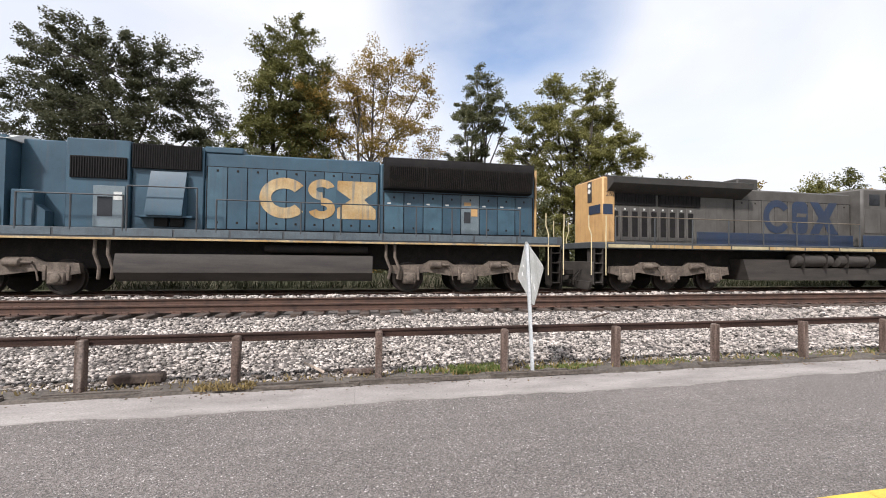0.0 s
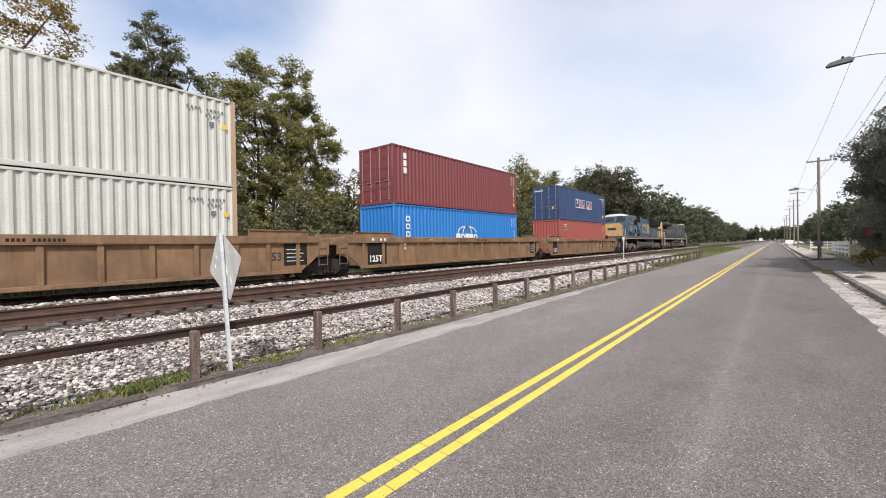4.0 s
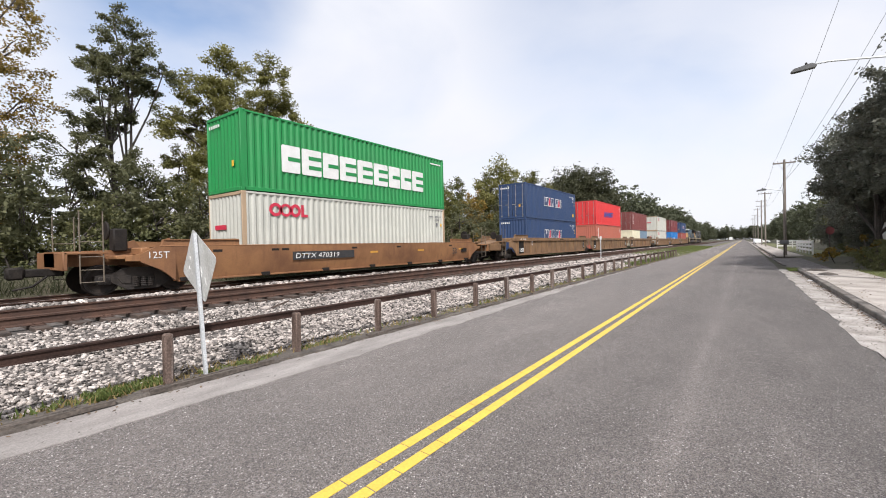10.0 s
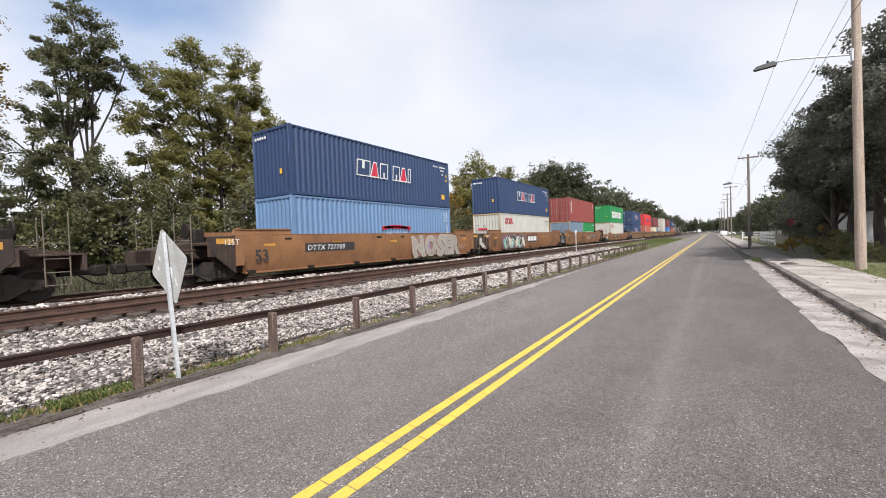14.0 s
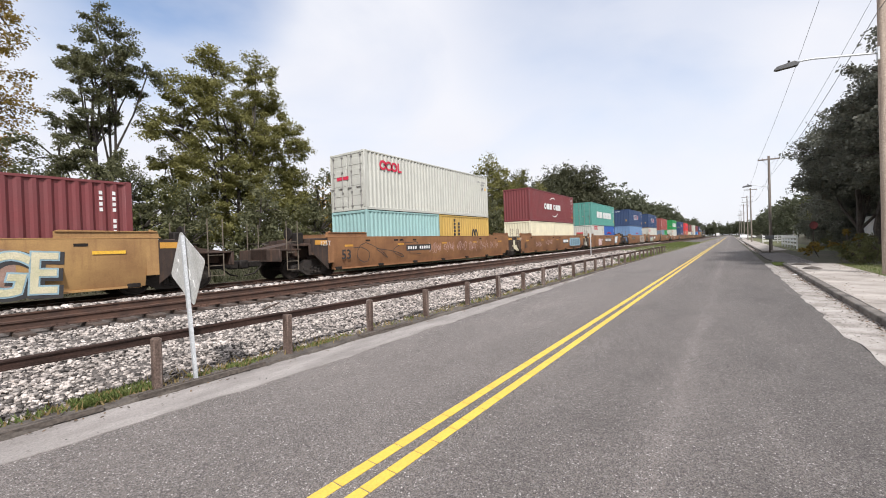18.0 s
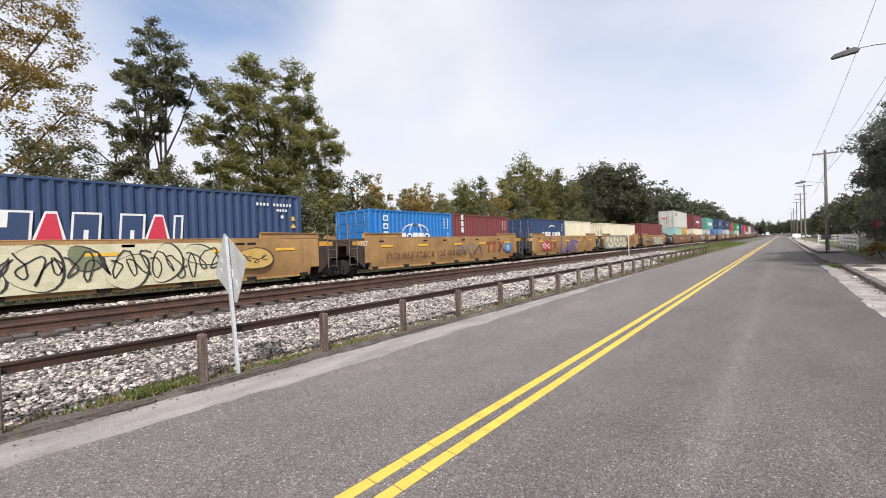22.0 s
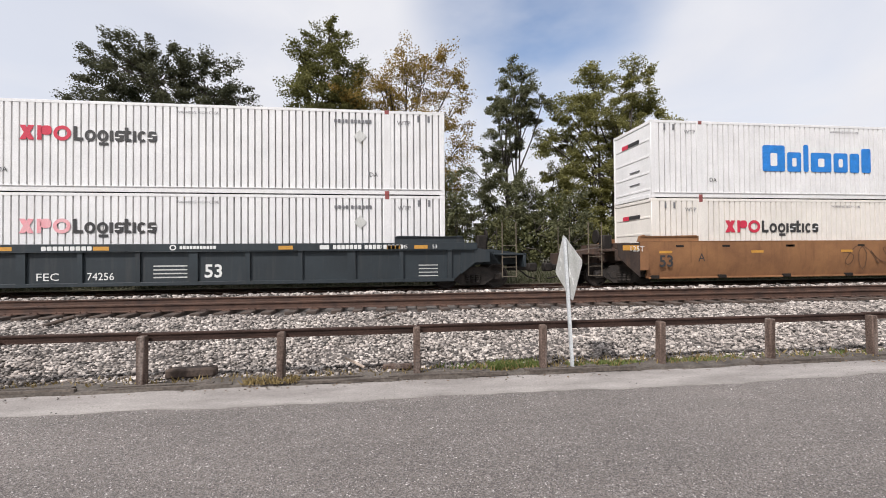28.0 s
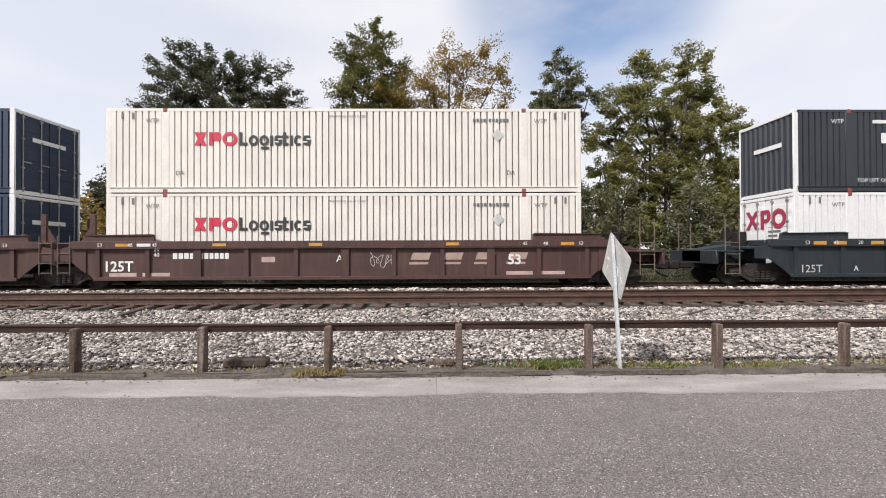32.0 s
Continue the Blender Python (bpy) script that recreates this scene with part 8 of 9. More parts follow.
def grey_engine(x):
    th = empty("locomotive")
    bx(th, "under_frame", M_DARK, -10.4, 10.4, -0.62, 0.62, 1.25, 2.1, 0.02)
    bx(th, "frame_sill", L_SILL, -10.9, 10.9, -1.5, 1.5, 2.1, 2.34, 0.02)
    for i in range(11):
        bx(th, "sill_stripe", L_GOLD if i % 3 else L_PALEYEL, -10.2 + i * 1.85, -8.42 + i * 1.85, -1.52, -1.5, 2.14, 2.26, 0.003)
    # hood
    bx(th, "hood_section", L_GREY, -9.95, -4.0, -0.95, 0.95, 2.34, 4.5, 0.03)
    bx(th, "rear_end", L_PEACH, -10.15, -9.6, -1.05, 1.05, 2.34, 4.92, 0.05, "yellow rear end of the hood")
    b = B()
    b.prism([(-0.95, 4.28), (-1.46, 4.62), (-1.5, 4.85), (-0.9, 5.0), (0.9, 5.0), (1.5, 4.85), (1.46, 4.62), (0.95, 4.28)], "x", -9.95, -3.55)
    part("radiator_wing", b, L_ROOF2, th, "dark overhanging radiator roof")
    for i in range(2):
        slats(th, "radiator_grille", L_ROOF, -9.7 + i * 2.1, -7.75 + i * 2.1, -1.0, 3.85, 4.3, 16)
    for i in range(9):
        x0 = -9.75 + i * 0.43
        d = bx(th, "hood_door", L_GREY, x0, x0 + 0.41, -0.975, -0.95, 2.45, 3.8, 0.006)
        bx(d, "louvre", L_ROOF, x0 + 0.08, x0 + 0.33, -0.985, -0.975, 2.6, 3.6, 0.004)
        bx(d, "latch", M_PALE, x0 + 0.15, x0 + 0.23, -0.99, -0.98, 3.65, 3.72, 0.002)
    bx(th, "hood_section", L_GREY, -4.0, 2.4, -0.92, 0.92, 2.34, 4.72, 0.06)
    # seam shade again as a black sheet under the door panels
    bx(th, "door_seal", L_ROOF, -3.95, 2.35, -0.927, -0.915, 2.42, 4.28, 0.002)
    for i in range(9):
        x0 = -3.9 + i * 0.69
        d = bx(th, "hood_door", L_GREY, x0, x0 + 0.66, -0.945, -0.92, 2.45, 4.25, 0.006)
        for zz in (2.6, 4.1):
            bx(d, "latch", M_DARK, x0 + 0.3, x0 + 0.37, -0.955, -0.945, zz, zz + 0.07, 0.003)
    bx(th, "exhaust_stack", L_ROOF2, -3.4, -2.3, -0.6, 0.6, 4.7, 5.25, 0.05)
    bx(th, "hood_section", L_GREY, 2.4, 7.2, -1.35, 1.35, 2.34, 4.95, 0.08)
    bx(th, "side_window", L_GLASS, 2.8, 3.4, -1.36, -1.35, 4.2, 4.7, 0.004)
    for k in range(2):
        slats(th, "cabinet_grille", L_GREY, 3.75 + k * 0.95, 4.55 + k * 0.95, -1.40, 4.15, 4.75, 7, True, 0.05)
    for k in range(5):
        bx(th, "cabinet_door", L_GREY, 2.5 + k * 0.93, 3.4 + k * 0.93, -1.375, -1.35, 2.95, 4.05, 0.006)
    b = B()
    b.box(-5.8, 7.2, -0.982, -0.92, 2.36, 2.86, 0.004)
    part("side_band", b, L_DKBLUE, th, "dark blue band")
    bx(th, "side_band", L_DKBLUE, 2.4, 7.2, -1.385, -1.35, 2.36, 2.86, 0.004)
    b = B()
    b.prism([(7.2, 2.34), (7.2, 4.98), (9.1, 4.98), (9.5, 4.2), (9.6, 2.34)], "y", -1.45, 1.45)
    part("cab", b, L_DKBLUE, th)
    for x0 in (7.5, 8.15, 8.7):
        bx(th, "cab_window", L_GLASS, x0, x0 + 0.45, -1.47, -1.45, 4.05, 4.6, 0.004)
    b = B()
    b.prism([(9.5, 2.34), (9.5, 4.0), (10.4, 3.9), (10.7, 3.5), (10.75, 2.34)], "y", -1.0, 1.0)
    part("nose", b, L_DKBLUE, th)
    bx(th, "cab_roof", M_PALE, 7.15, 9.15, -1.3, 1.3, 4.98, 5.1, 0.04)
    # rear end details
    for zz in (4.45, 4.68):
        b = B()
        b.lathe((-10.19, -0.15, zz), "x", [(0, 0.09), (0.05, 0.1)], 12)
        part("head_light", b, M_WHITE, th)
    bx(th, "light_box", M_BLACK, -10.175, -10.15, -0.3, 0.0, 4.0, 4.85, 0.01)
    bx(th, "logo_block", L_DKBLUE, -10.17, -10.15, -0.9, -0.1, 3.5, 3.85, 0)
    bx(th, "logo_block", L_DKBLUE, -10.13, -9.72, -1.06, -1.05, 3.45, 3.85, 0)
    text(th, "262", -10.02, 4.15, 0.2, -1.052, M_BLACK)
    ring(th, -1.75, 3.6, 0.72, 0.72, 0.3, -0.955, L_DKBLUE, 35, 325)
    mark(th, -0.95, -0.1, 2.9, 4.3, -0.952, L_DKBLUE, "logo_block", 0, 0.25)
    mark(th, -0.72, -0.2, 3.62, 3.78, -0.957, L_GREY, "logo_notch", 0.3)
    b = B()
    b.prism([(0.0, 2.9), (0.5, 2.9), (0.8, 3.35), (1.05, 2.9), (1.6, 2.9), (1.1, 3.6), (1.55, 4.3), (1.1, 4.3), (0.82, 3.9), (0.5, 4.3), (0.05, 4.3), (0.5, 3.6)], "y", -0.957, -0.952)
    part("logo_block", b.mesh("logo_block", L_DKBLUE, 0), None, th)
    hand_rails(th, [-9.9 + 1.7 * i for i in range(8)], 2.3, 3.32, -1.5, M_GRAB)
    hand_rails(th, [3.6 + 1.5 * i for i in range(4)], 2.3, 3.5, -1.5)
    b = B()
    b.prism([(-3.9, 1.75), (-3.6, 0.88), (4.4, 0.88), (4.4, 1.4), (-1.5, 1.4), (-1.6, 1.75)], "y", -1.3, 1.3)
    part("fuel_tank", b, L_TANK, th)
    for k in (-1.4, 0.95):
        b = B()
        b.lathe((k, -1.2, 1.72), "x", [(0, 0.1), (0.06, 0.27), (2.0, 0.27), (2.06, 0.1)], 14)
        part("air_reservoir", b, L_TANK, th)
        for q in (0.4, 1.6):
            bx(th, "strap", M_DARK, k + q, k + q + 0.06, -1.48, -0.95, 1.42, 2.0, 0.005)
    six_truck(th, -7.2, 2.0)
    six_truck(th, 7.2, 2.0)
    for s in (-1, 1):
        end_steps(th, s * 10.6, s, L_TANK)
    tagged(th, "grimy grey diesel locomotive with yellow rear end and blue band", "locomotive", "engines of the train")
    TRAIN.append((th, x, YC, 0.0))


L_PALEYEL = mk("engine_pale_stripe", (0.5, 0.42, 0.25), rough=0.6, bump=0.02)
L_ROOF2 = mk("engine_roof_grey", (0.04, 0.038, 0.035), (0.06, 0.056, 0.05), scale=2, rough=0.75, bump=0.1)
blue_engine(-3.33)
grey_engine(19.45)

# ---- poles, lamp, wires and the near side of the road ----


def utility_pole(x, y, h, arm=None, arms=1, lamp=None, r=0.14, lean=0.0, wood=None):
    wood = wood or M_POLEGREY
    th = empty("utility_pole")
    b = B()
    b.tube([(0, 0, -0.3), (0.01, 0.01, h * 0.5), (0, 0, h)], r, 14, r * 0.72)
    part("pole", b, wood, th)
    if arm:
        for k in range(arms):
            zz = h - 0.35 - k * 1.2
            b = B()
            b.box(-0.06, 0.06, -arm / 2, arm / 2, zz, zz + 0.11, 0.01)
            a = part("cross_arm", b, wood, th)
            for q in (-0.46, -0.28, 0.28, 0.46):
                b = B()
                b.lathe((0, q * arm, zz + 0.11), "z", [(0, 0.02), (0.06, 0.045), (0.12, 0.03), (0.16, 0.02)], 8)
                part("insulator", b, M_GALV, a)
            for s in (-1, 1):
                b = B()
                b.tube([(0.08, s * arm * 0.28, zz + 0.02), (0.1, 0, zz - 0.6)], 0.014, 5)
                part("brace", b, M_GALV, th)
    if lamp:
        zl, reach = lamp
        b = B()
        b.tube([(0, 0.1, zl), (0, reach * 0.62, zl + 0.28), (0, reach * 0.78, zl + 0.3), (0, reach - 0.6, zl + 0.22)], 0.032, 8)
        part("lamp_arm", b, M_GALV, th, "galvanised lamp arm")
        b = B()
        b.prism([(reach - 0.75, zl + 0.24), (reach - 0.6, zl + 0.33), (reach - 0.1, zl + 0.24), (reach, zl + 0.15), (reach - 0.05, zl + 0.11), (reach - 0.7, zl + 0.16)], "x", -0.11, 0.11)
        hd = part("lamp_head", b, M_LAMPHEAD, th, "dark grey cobra-head street lamp")
        b = B()
        b.lathe((0, reach - 0.45, zl + 0.3), "z", [(0, 0.04), (0.09, 0.04), (0.11, 0.02)], 8)
        part("photo_cell", b, M_DARK, hd)
        b = B()
        b.box(-0.09, 0.09, 0.08, 0.16, zl - 0.25, zl + 0.2, 0.01)
        part("bracket", b, M_GALV, th)
    th.matrix_basis = pose(x, y, 0.08, 0, lean, 0)
    return tagged(th, "weathered wooden utility pole" + (" with a street lamp" if lamp else " with a cross-arm"), "utility pole")


M_LAMPHEAD = mk("lamp_head", (0.13, 0.13, 0.13), (0.09, 0.09, 0.09), rough=0.5, bump=0.02)
utility_pole(20.5, -4.45, 12.4, 2.3, 1, (7.67, 2.95), 0.16, 0.5, M_POLE)
utility_pole(47.5, -2.95, 8.5, 1.6, 1, (5.75, 2.0), 0.125)
utility_pole(100.0, -3.3, 10.4, 2.1, 1)
utility_pole(128.0, -3.5, 11.0, 2.2, 2)
utility_pole(170.0, -3.7, 11.5, 2.2, 1)
utility_pole(225.0, -3.9, 12.0, 2.2, 2)
utility_pole(290.0, -4.1, 12.5, 2.2, 1)

for dy, z0, z1, z2, r in ((0.95, 12.25, 8.35, 10.25, 0.009), (-0.95, 12.25, 8.35, 10.25, 0.009), (0.1, 9.2, 6.6, 8.0, 0.012)):
    th = empty("overhead_wire")
    pts = [(-40, -4.45 + dy, z0), (20.5, -4.45 + dy, z0), (47.5, -2.95 + dy * 0.75, z1), (100, -3.3 + dy, z2), (170, -3.7 + dy, z2 + 0.6), (290, -4.1 + dy, z2 + 1.6)]
    for a, c in zip(pts, pts[1:]):
        line = []
        for i in range(13):
            k = i / 12
            p = [a[j] + (c[j] - a[j]) * k for j in range(3)]
            p[2] -= (0.4 if c[0] - a[0] < 40 else 0.9) * 4 * k * (1 - k)
            line.append(p)
        b = B()
        b.tube(line, r, 5)
        part("span", b, M_WIRE, th)
    tagged(th, "dark overhead wire sagging from pole to pole", "wire")


def white_fence(x, y, length, turn):
    th = empty("fence")
    n = max(2, round(length / 2.4))
    for i in range(n + 1):
        b = B()
        b.box(-0.06, 0.06, -0.06, 0.06, -0.1, 1.3, 0.012)
        part("post", b, M_WHITE, th, at=(length * i / n, 0, 0))
    for k in range(3):
        b = B()
        b.box(0, length, 0.06, 0.085, 0.3 + 0.36 * k, 0.5 + 0.36 * k, 0.006)
        part("board", b, M_WHITE, th)
    th.matrix_basis = pose(x, y, 0.08, 0, 0, turn)
    tagged(th, "white-painted three-board wooden fence", "fence")


white_fence(50.6, -5.06, 12.2, 0.5)
white_fence(81.5, -7.7, 3.6, 88)

# small signs, mailbox, parked cars in the distance


def small_sign(x, y, h, w, hh, mat, label, shape="box", turn=90):
    th = empty("sign")
    b = B()
    b.box(-0.03, 0.03, -0.03, 0.03, -0.2, h, 0.008)
    part("sign_post", b, M_GALV if mat is not M_STOP else M_BARK, th)
    b = B()
    if shape == "oct":
        b.prism([(0.5 * w * math.cos(radians(22.5 + 45 * k)), h - hh / 2 + 0.5 * hh * math.sin(radians(22.5 + 45 * k))) for k in range(8)], "y", -0.045, -0.035)
    else:
        b.box(-w / 2, w / 2, -0.045, -0.035, h - hh, h, 0.004)
    part("sign_plate", b, mat, th)
    th.matrix_basis = pose(x, y, 0.1, 0, 0, turn)
    return tagged(th, label, "sign")


M_STOP = mk("sign_dark_red", (0.14, 0.025, 0.025), (0.1, 0.02, 0.02), rough=0.6, bump=0.02)
small_sign(36, 9.75, 2.05, 0.16, 0.3, M_PALE, "small pale trackside marker plate on a steel post", turn=-80)
small_sign(49.6, -6.1, 2.5, 0.75, 0.75, M_STOP, "dark red octagonal sign in tree shade", "oct", -60)
small_sign(330, 7.0, 3.0, 1.8, 1.8, M_WHITE, "white board beside the road in the distance", turn=-85)


def mailbox(x, y):
    th = empty("mailbox")
    b = B()
    b.box(-0.05, 0.05, -0.05, 0.05, -0.1, 1.05, 0.01)
    part("post", b, M_BARK, th)
    b = B()
    b.prism([(-0.22, 1.05), (0.22, 1.05), (0.22, 1.25), (0.15, 1.38), (-0.15, 1.38), (-0.22, 1.25)], "y", -0.3, 0.3)
    part("box", b, M_LAMPHEAD, th)
    th.matrix_basis = pose(x, y, 0.08)
    tagged(th, "grey metal mailbox on a dark post", "mailbox")


mailbox(45.6, -2.75)


def parked_car(x, y, mat, label, turn=0):
    th = empty("car")
    b = B()
    b.prism([(-2.2, 0.4), (-2.25, 0.8), (-1.9, 0.95), (-1.3, 1.0), (-0.7, 1.45), (0.9, 1.47), (1.6, 1.02), (2.15, 0.9), (2.25, 0.55), (2.2, 0.35)], "y", -0.85, 0.85)
    part("body", b, mat, th)
    b = B()
    b.prism([(-1.15, 1.02), (-0.66, 1.4), (0.85, 1.41), (1.4, 1.03)], "y", -0.862, 0.862)
    part("side_glass", b, L_GLASS, th)
    for a in (-1.35, 1.35):
        for s in (-1, 1):
            b = B()
            b.lathe((a, s * 0.78, 0.32), "y", [(-0.1, 0.2), (-0.1, 0.32), (0.1, 0.32), (0.1, 0.2)], 14)
            part("wheel", b, M_BLACK, th)
    th.matrix_basis = pose(x, y, 0.02, 0, 0, turn)
    tagged(th, label, "car")


parked_car(150, -3.4, M_WHITE, "white car parked at the roadside")
parked_car(162, -3.2, M_GALV, "silver car parked at the roadside")
parked_car(185, -5.2, M_WHITE, "white pickup parked off the road", 90)


def building(x, y, w, d, h, label):
    th = empty("building")
    b = B()
    b.box(-w / 2, w / 2, -d / 2, d / 2, 0, h, 0.02)
    part("wall", b, M_WHITE, th)
    b = B()
    b.prism([(-d / 2 - 0.3, h), (d / 2 + 0.3, h), (0, h + 1.1)], "x", -w / 2 - 0.3, w / 2 + 0.3)
    part("roof", b, L_ROOF2, th)
    for i in range(3):
        bx(th, "window", L_GLASS, -w / 2 - 0.02, -w / 2, -d / 2 + 0.8 + i * (d - 1.6) / 3, -d / 2 + 1.7 + i * (d - 1.6) / 3, 1.0, 2.0, 0.004)
    th.matrix_basis = pose(x, y, 0.2)
    tagged(th, label, "building")


building(46.5, -12.9, 17, 10, 2.4, "low white building behind dark trees")

# ---- trees and shrubs ----
F_DARK = leafy("leaf_dark", (0.062, 0.068, 0.04), (0.12, 0.12, 0.068), 0.38)
F_GREEN = leafy("leaf_green", (0.165, 0.165, 0.058), (0.3, 0.28, 0.1), 0.45)
F_OLIVE = leafy("leaf_olive", (0.1, 0.105, 0.036), (0.19, 0.18, 0.06), 0.4)
F_GOLD = leafy("leaf_autumn", (0.22, 0.17, 0.05), (0.4, 0.26, 0.07), 0.4)
F_BUSH = leafy("leaf_bush", (0.095, 0.105, 0.045), (0.175, 0.172, 0.075), 0.38)
# greyer leaves for far trees: the haze of distance is put into the colour
F_FAR_HAZE = leafy("leaf_far_haze", (0.085, 0.096, 0.058), (0.15, 0.16, 0.098), 0.35)
F_CEDAR = leafy("leaf_cedar", (0.145, 0.152, 0.122), (0.22, 0.222, 0.175), 0.42)
F_DARK2 = leafy("leaf_mid_dark", (0.11, 0.118, 0.066), (0.19, 0.19, 0.1), 0.42)
F_YELLOW = leafy("leaf_yellow", (0.16, 0.13, 0.03), (0.3, 0.2, 0.05), 0.3)


def leaf_mesh(name, centres, ways, radii, per, size, mat, seed):
    """Many small bent leaves in loose sprays along their twigs, as one mesh."""
    g = np.random.default_rng(seed)
    r = np.repeat(np.array(radii), per)[:, None]
    way = np.repeat(np.array(ways), per, axis=0)
    n = len(r)
    p = np.repeat(np.array(centres), per, axis=0) + way * np.clip(g.normal(0.0, 0.42, (n, 1)), -0.75, 0.6) * r + np.clip(g.normal(size=(n, 3)), -1.6, 1.6) * r * np.array([0.34, 0.34, 0.22])
    face = g.normal(size=(n, 3)) * 0.62 + np.array([0, -0.12, 0.75])
    face /= np.linalg.norm(face, axis=1)[:, None]
    u = np.cross(face, g.normal(size=(n, 3)))
    u /= np.linalg.norm(u, axis=1)[:, None] + 1e-9
    w = np.cross(face, u)
    s = size * g.uniform(0.6, 1.35, n)[:, None]
    nn = face * s * 0.14
    v = np.stack([p - u * s * 0.5, p - w * s * 0.34 + nn, p + u * s * 0.5 - nn, p + w * s * 0.34 + nn], 1).reshape(-1, 3)
    me = bpy.data.meshes.new(name)
    me.vertices.add(len(v))
    me.vertices.foreach_set("co", v.reshape(-1))
    me.loops.add(n * 4)
    me.loops.foreach_set("vertex_index", np.arange(n * 4))
    me.polygons.add(n)
    me.polygons.foreach_set("loop_start", np.arange(n) * 4)
    me.update(calc_edges=True)
    me.materials.append(mat)
    return me


def tree_meshes(blobs, seed, mat, leaf=0.2, per=70, dens=1.6, trunk_r=0.3, stems=1, clump=0.75, lean=0.0, up=0.2):
    """Trunk, limbs and crown from a few rough masses: (x, y, z, rx, rz)."""
    rng = random.Random(seed)
    b = B()
    cs, ds, rs = [], [], []
    top = max(q[2] for q in blobs)
    bx0 = sum(q[0] for q in blobs) / len(blobs)
    spines = []
    for s in range(stems):
        off = (s - (stems - 1) / 2) * trunk_r * 2.2
        pts = []
        for i in range(9):
            k = i / 8
            pts.append((off * (1 + 1.6 * k) + bx0 * 0.6 * k + rng.uniform(-0.12, 0.12) * (i > 0) + lean * k, rng.uniform(-0.15, 0.15) * (i > 0), -0.4 + (top * 0.9) * k))
        b.tube(pts, trunk_r * (1 if s == 0 else 0.75), 8, trunk_r * 0.2)
        spines.append(pts)
    for x, y, z, rx, rz in blobs:
        sp = rng.choice(spines)
        j = min(8, max(2, int(8 * (z - rz * 0.6) / (top + 0.3))))
        a = sp[j - 1]
        y += rng.uniform(-0.7, 0.7)
        mid = [(a[0] + x) / 2, (a[1] + y) / 2 + rng.uniform(-0.3, 0.3), (a[2] + z) / 2 - 0.25]
        b.tube([a, mid, (x, y, z + rz * 0.4)], trunk_r * 0.34, 6, 0.03)
        n = max(8, int(dens * 3.2 * (rx * rx * rz) ** 0.85))
        for i in range(n):
            d = Vector((rng.gauss(0, 1), rng.gauss(0, 1), rng.gauss(0, 1))).normalized() * (0.25 + 0.95 * rng.random() ** 0.6)
            if up > 0 and rng.random() < 0.05:
                d *= 1.12
            q = (x + d.x * rx, y + d.y * rx * 0.95, z + d.z * rz)
            cs.append(q)
            way = (d + Vector((rng.gauss(0, 0.35), rng.gauss(0, 0.35), up + rng.gauss(0, 0.3)))).normalized()
            ds.append(tuple(way))
            rs.append(clump * rng.uniform(0.6, 1.3))
            if i % 3 == 0:
                e = (x + d.x * rx * 0.25, y + d.y * rx * 0.25, z + d.z * rz * 0.15)
                b.tube([e, ((e[0] + q[0]) / 2, (e[1] + q[1]) / 2, (e[2] + q[2]) / 2 + 0.1), q], 0.045, 4, 0.01)
    return b.mesh("trunk", M_BARK), leaf_mesh("crown", cs, ds, rs, per, leaf, mat, seed)


def tree(x, y, meshes, label, scale=1.0, turn=0.0, sz=1.0, name="tree", cat="tree"):
    th = empty(name)
    part("trunk" if name == "tree" else "branchwork", meshes[0], None, th)
    part("crown" if name == "tree" else "foliage", meshes[1], None, th)
    th.matrix_basis = pose(x, y, -0.05, 0, 0, turn) @ Matrix.Diagonal((scale, scale, scale * sz, 1))
    tagged(th, label, cat)
    return th


YT = 28.0
tree(-14.0, YT, tree_meshes([(-1, 0, 13.3, 3.6, 2.4), (2.2, 0.5, 12.4, 2.8, 2.2), (-3.8, 0, 11, 2.4, 2.0), (4.4, 0, 10.0, 1.9, 1.5), (0.5, -1, 9.5, 3.2, 1.7), (-2.5, 0, 7.5, 2.2, 1.4), (5.6, 0, 8.2, 1.5, 1.2), (-5.6, 0, 8.8, 1.4, 1.1), (3.5, 0, 5.8, 2.2, 1.6), (6.6, 0, 6.4, 1.5, 1.4), (-1, 1, 4.4, 2.8, 1.8), (6.0, 0, 3.8, 1.9, 1.7)], 11, F_DARK, 0.14, 170, 2.2, 0.36, 1, 0.62),
     "broad dark green oak with open limbs behind the track", 0.98, 0.0, 0.985)
tree(-4.6, YT, tree_meshes([(0.4, 0, 15.1, 1.2, 1.7), (-1.0, 0, 13.9, 1.0, 1.8), (1.4, 0, 13.1, 1.2, 1.6), (0, 0, 11.5, 2.0, 2.2), (-1.5, 0, 9.5, 1.6, 2.0), (1.4, 0, 9.5, 1.6, 2.2), (0, 0, 6.8, 2.5, 2.2), (-2.2, 0, 5.6, 1.7, 2.0), (1.9, 0, 5.4, 1.8, 2.2), (-1.8, 0, 3.4, 2.0, 1.8), (1.4, 0, 3.2, 2.2, 1.8)], 12, F_OLIVE, 0.135, 170, 3.8, 0.3, 2, 0.62),
     "tall dense olive-green tree wrapped in vines", 1.04, 0.0, 0.985)
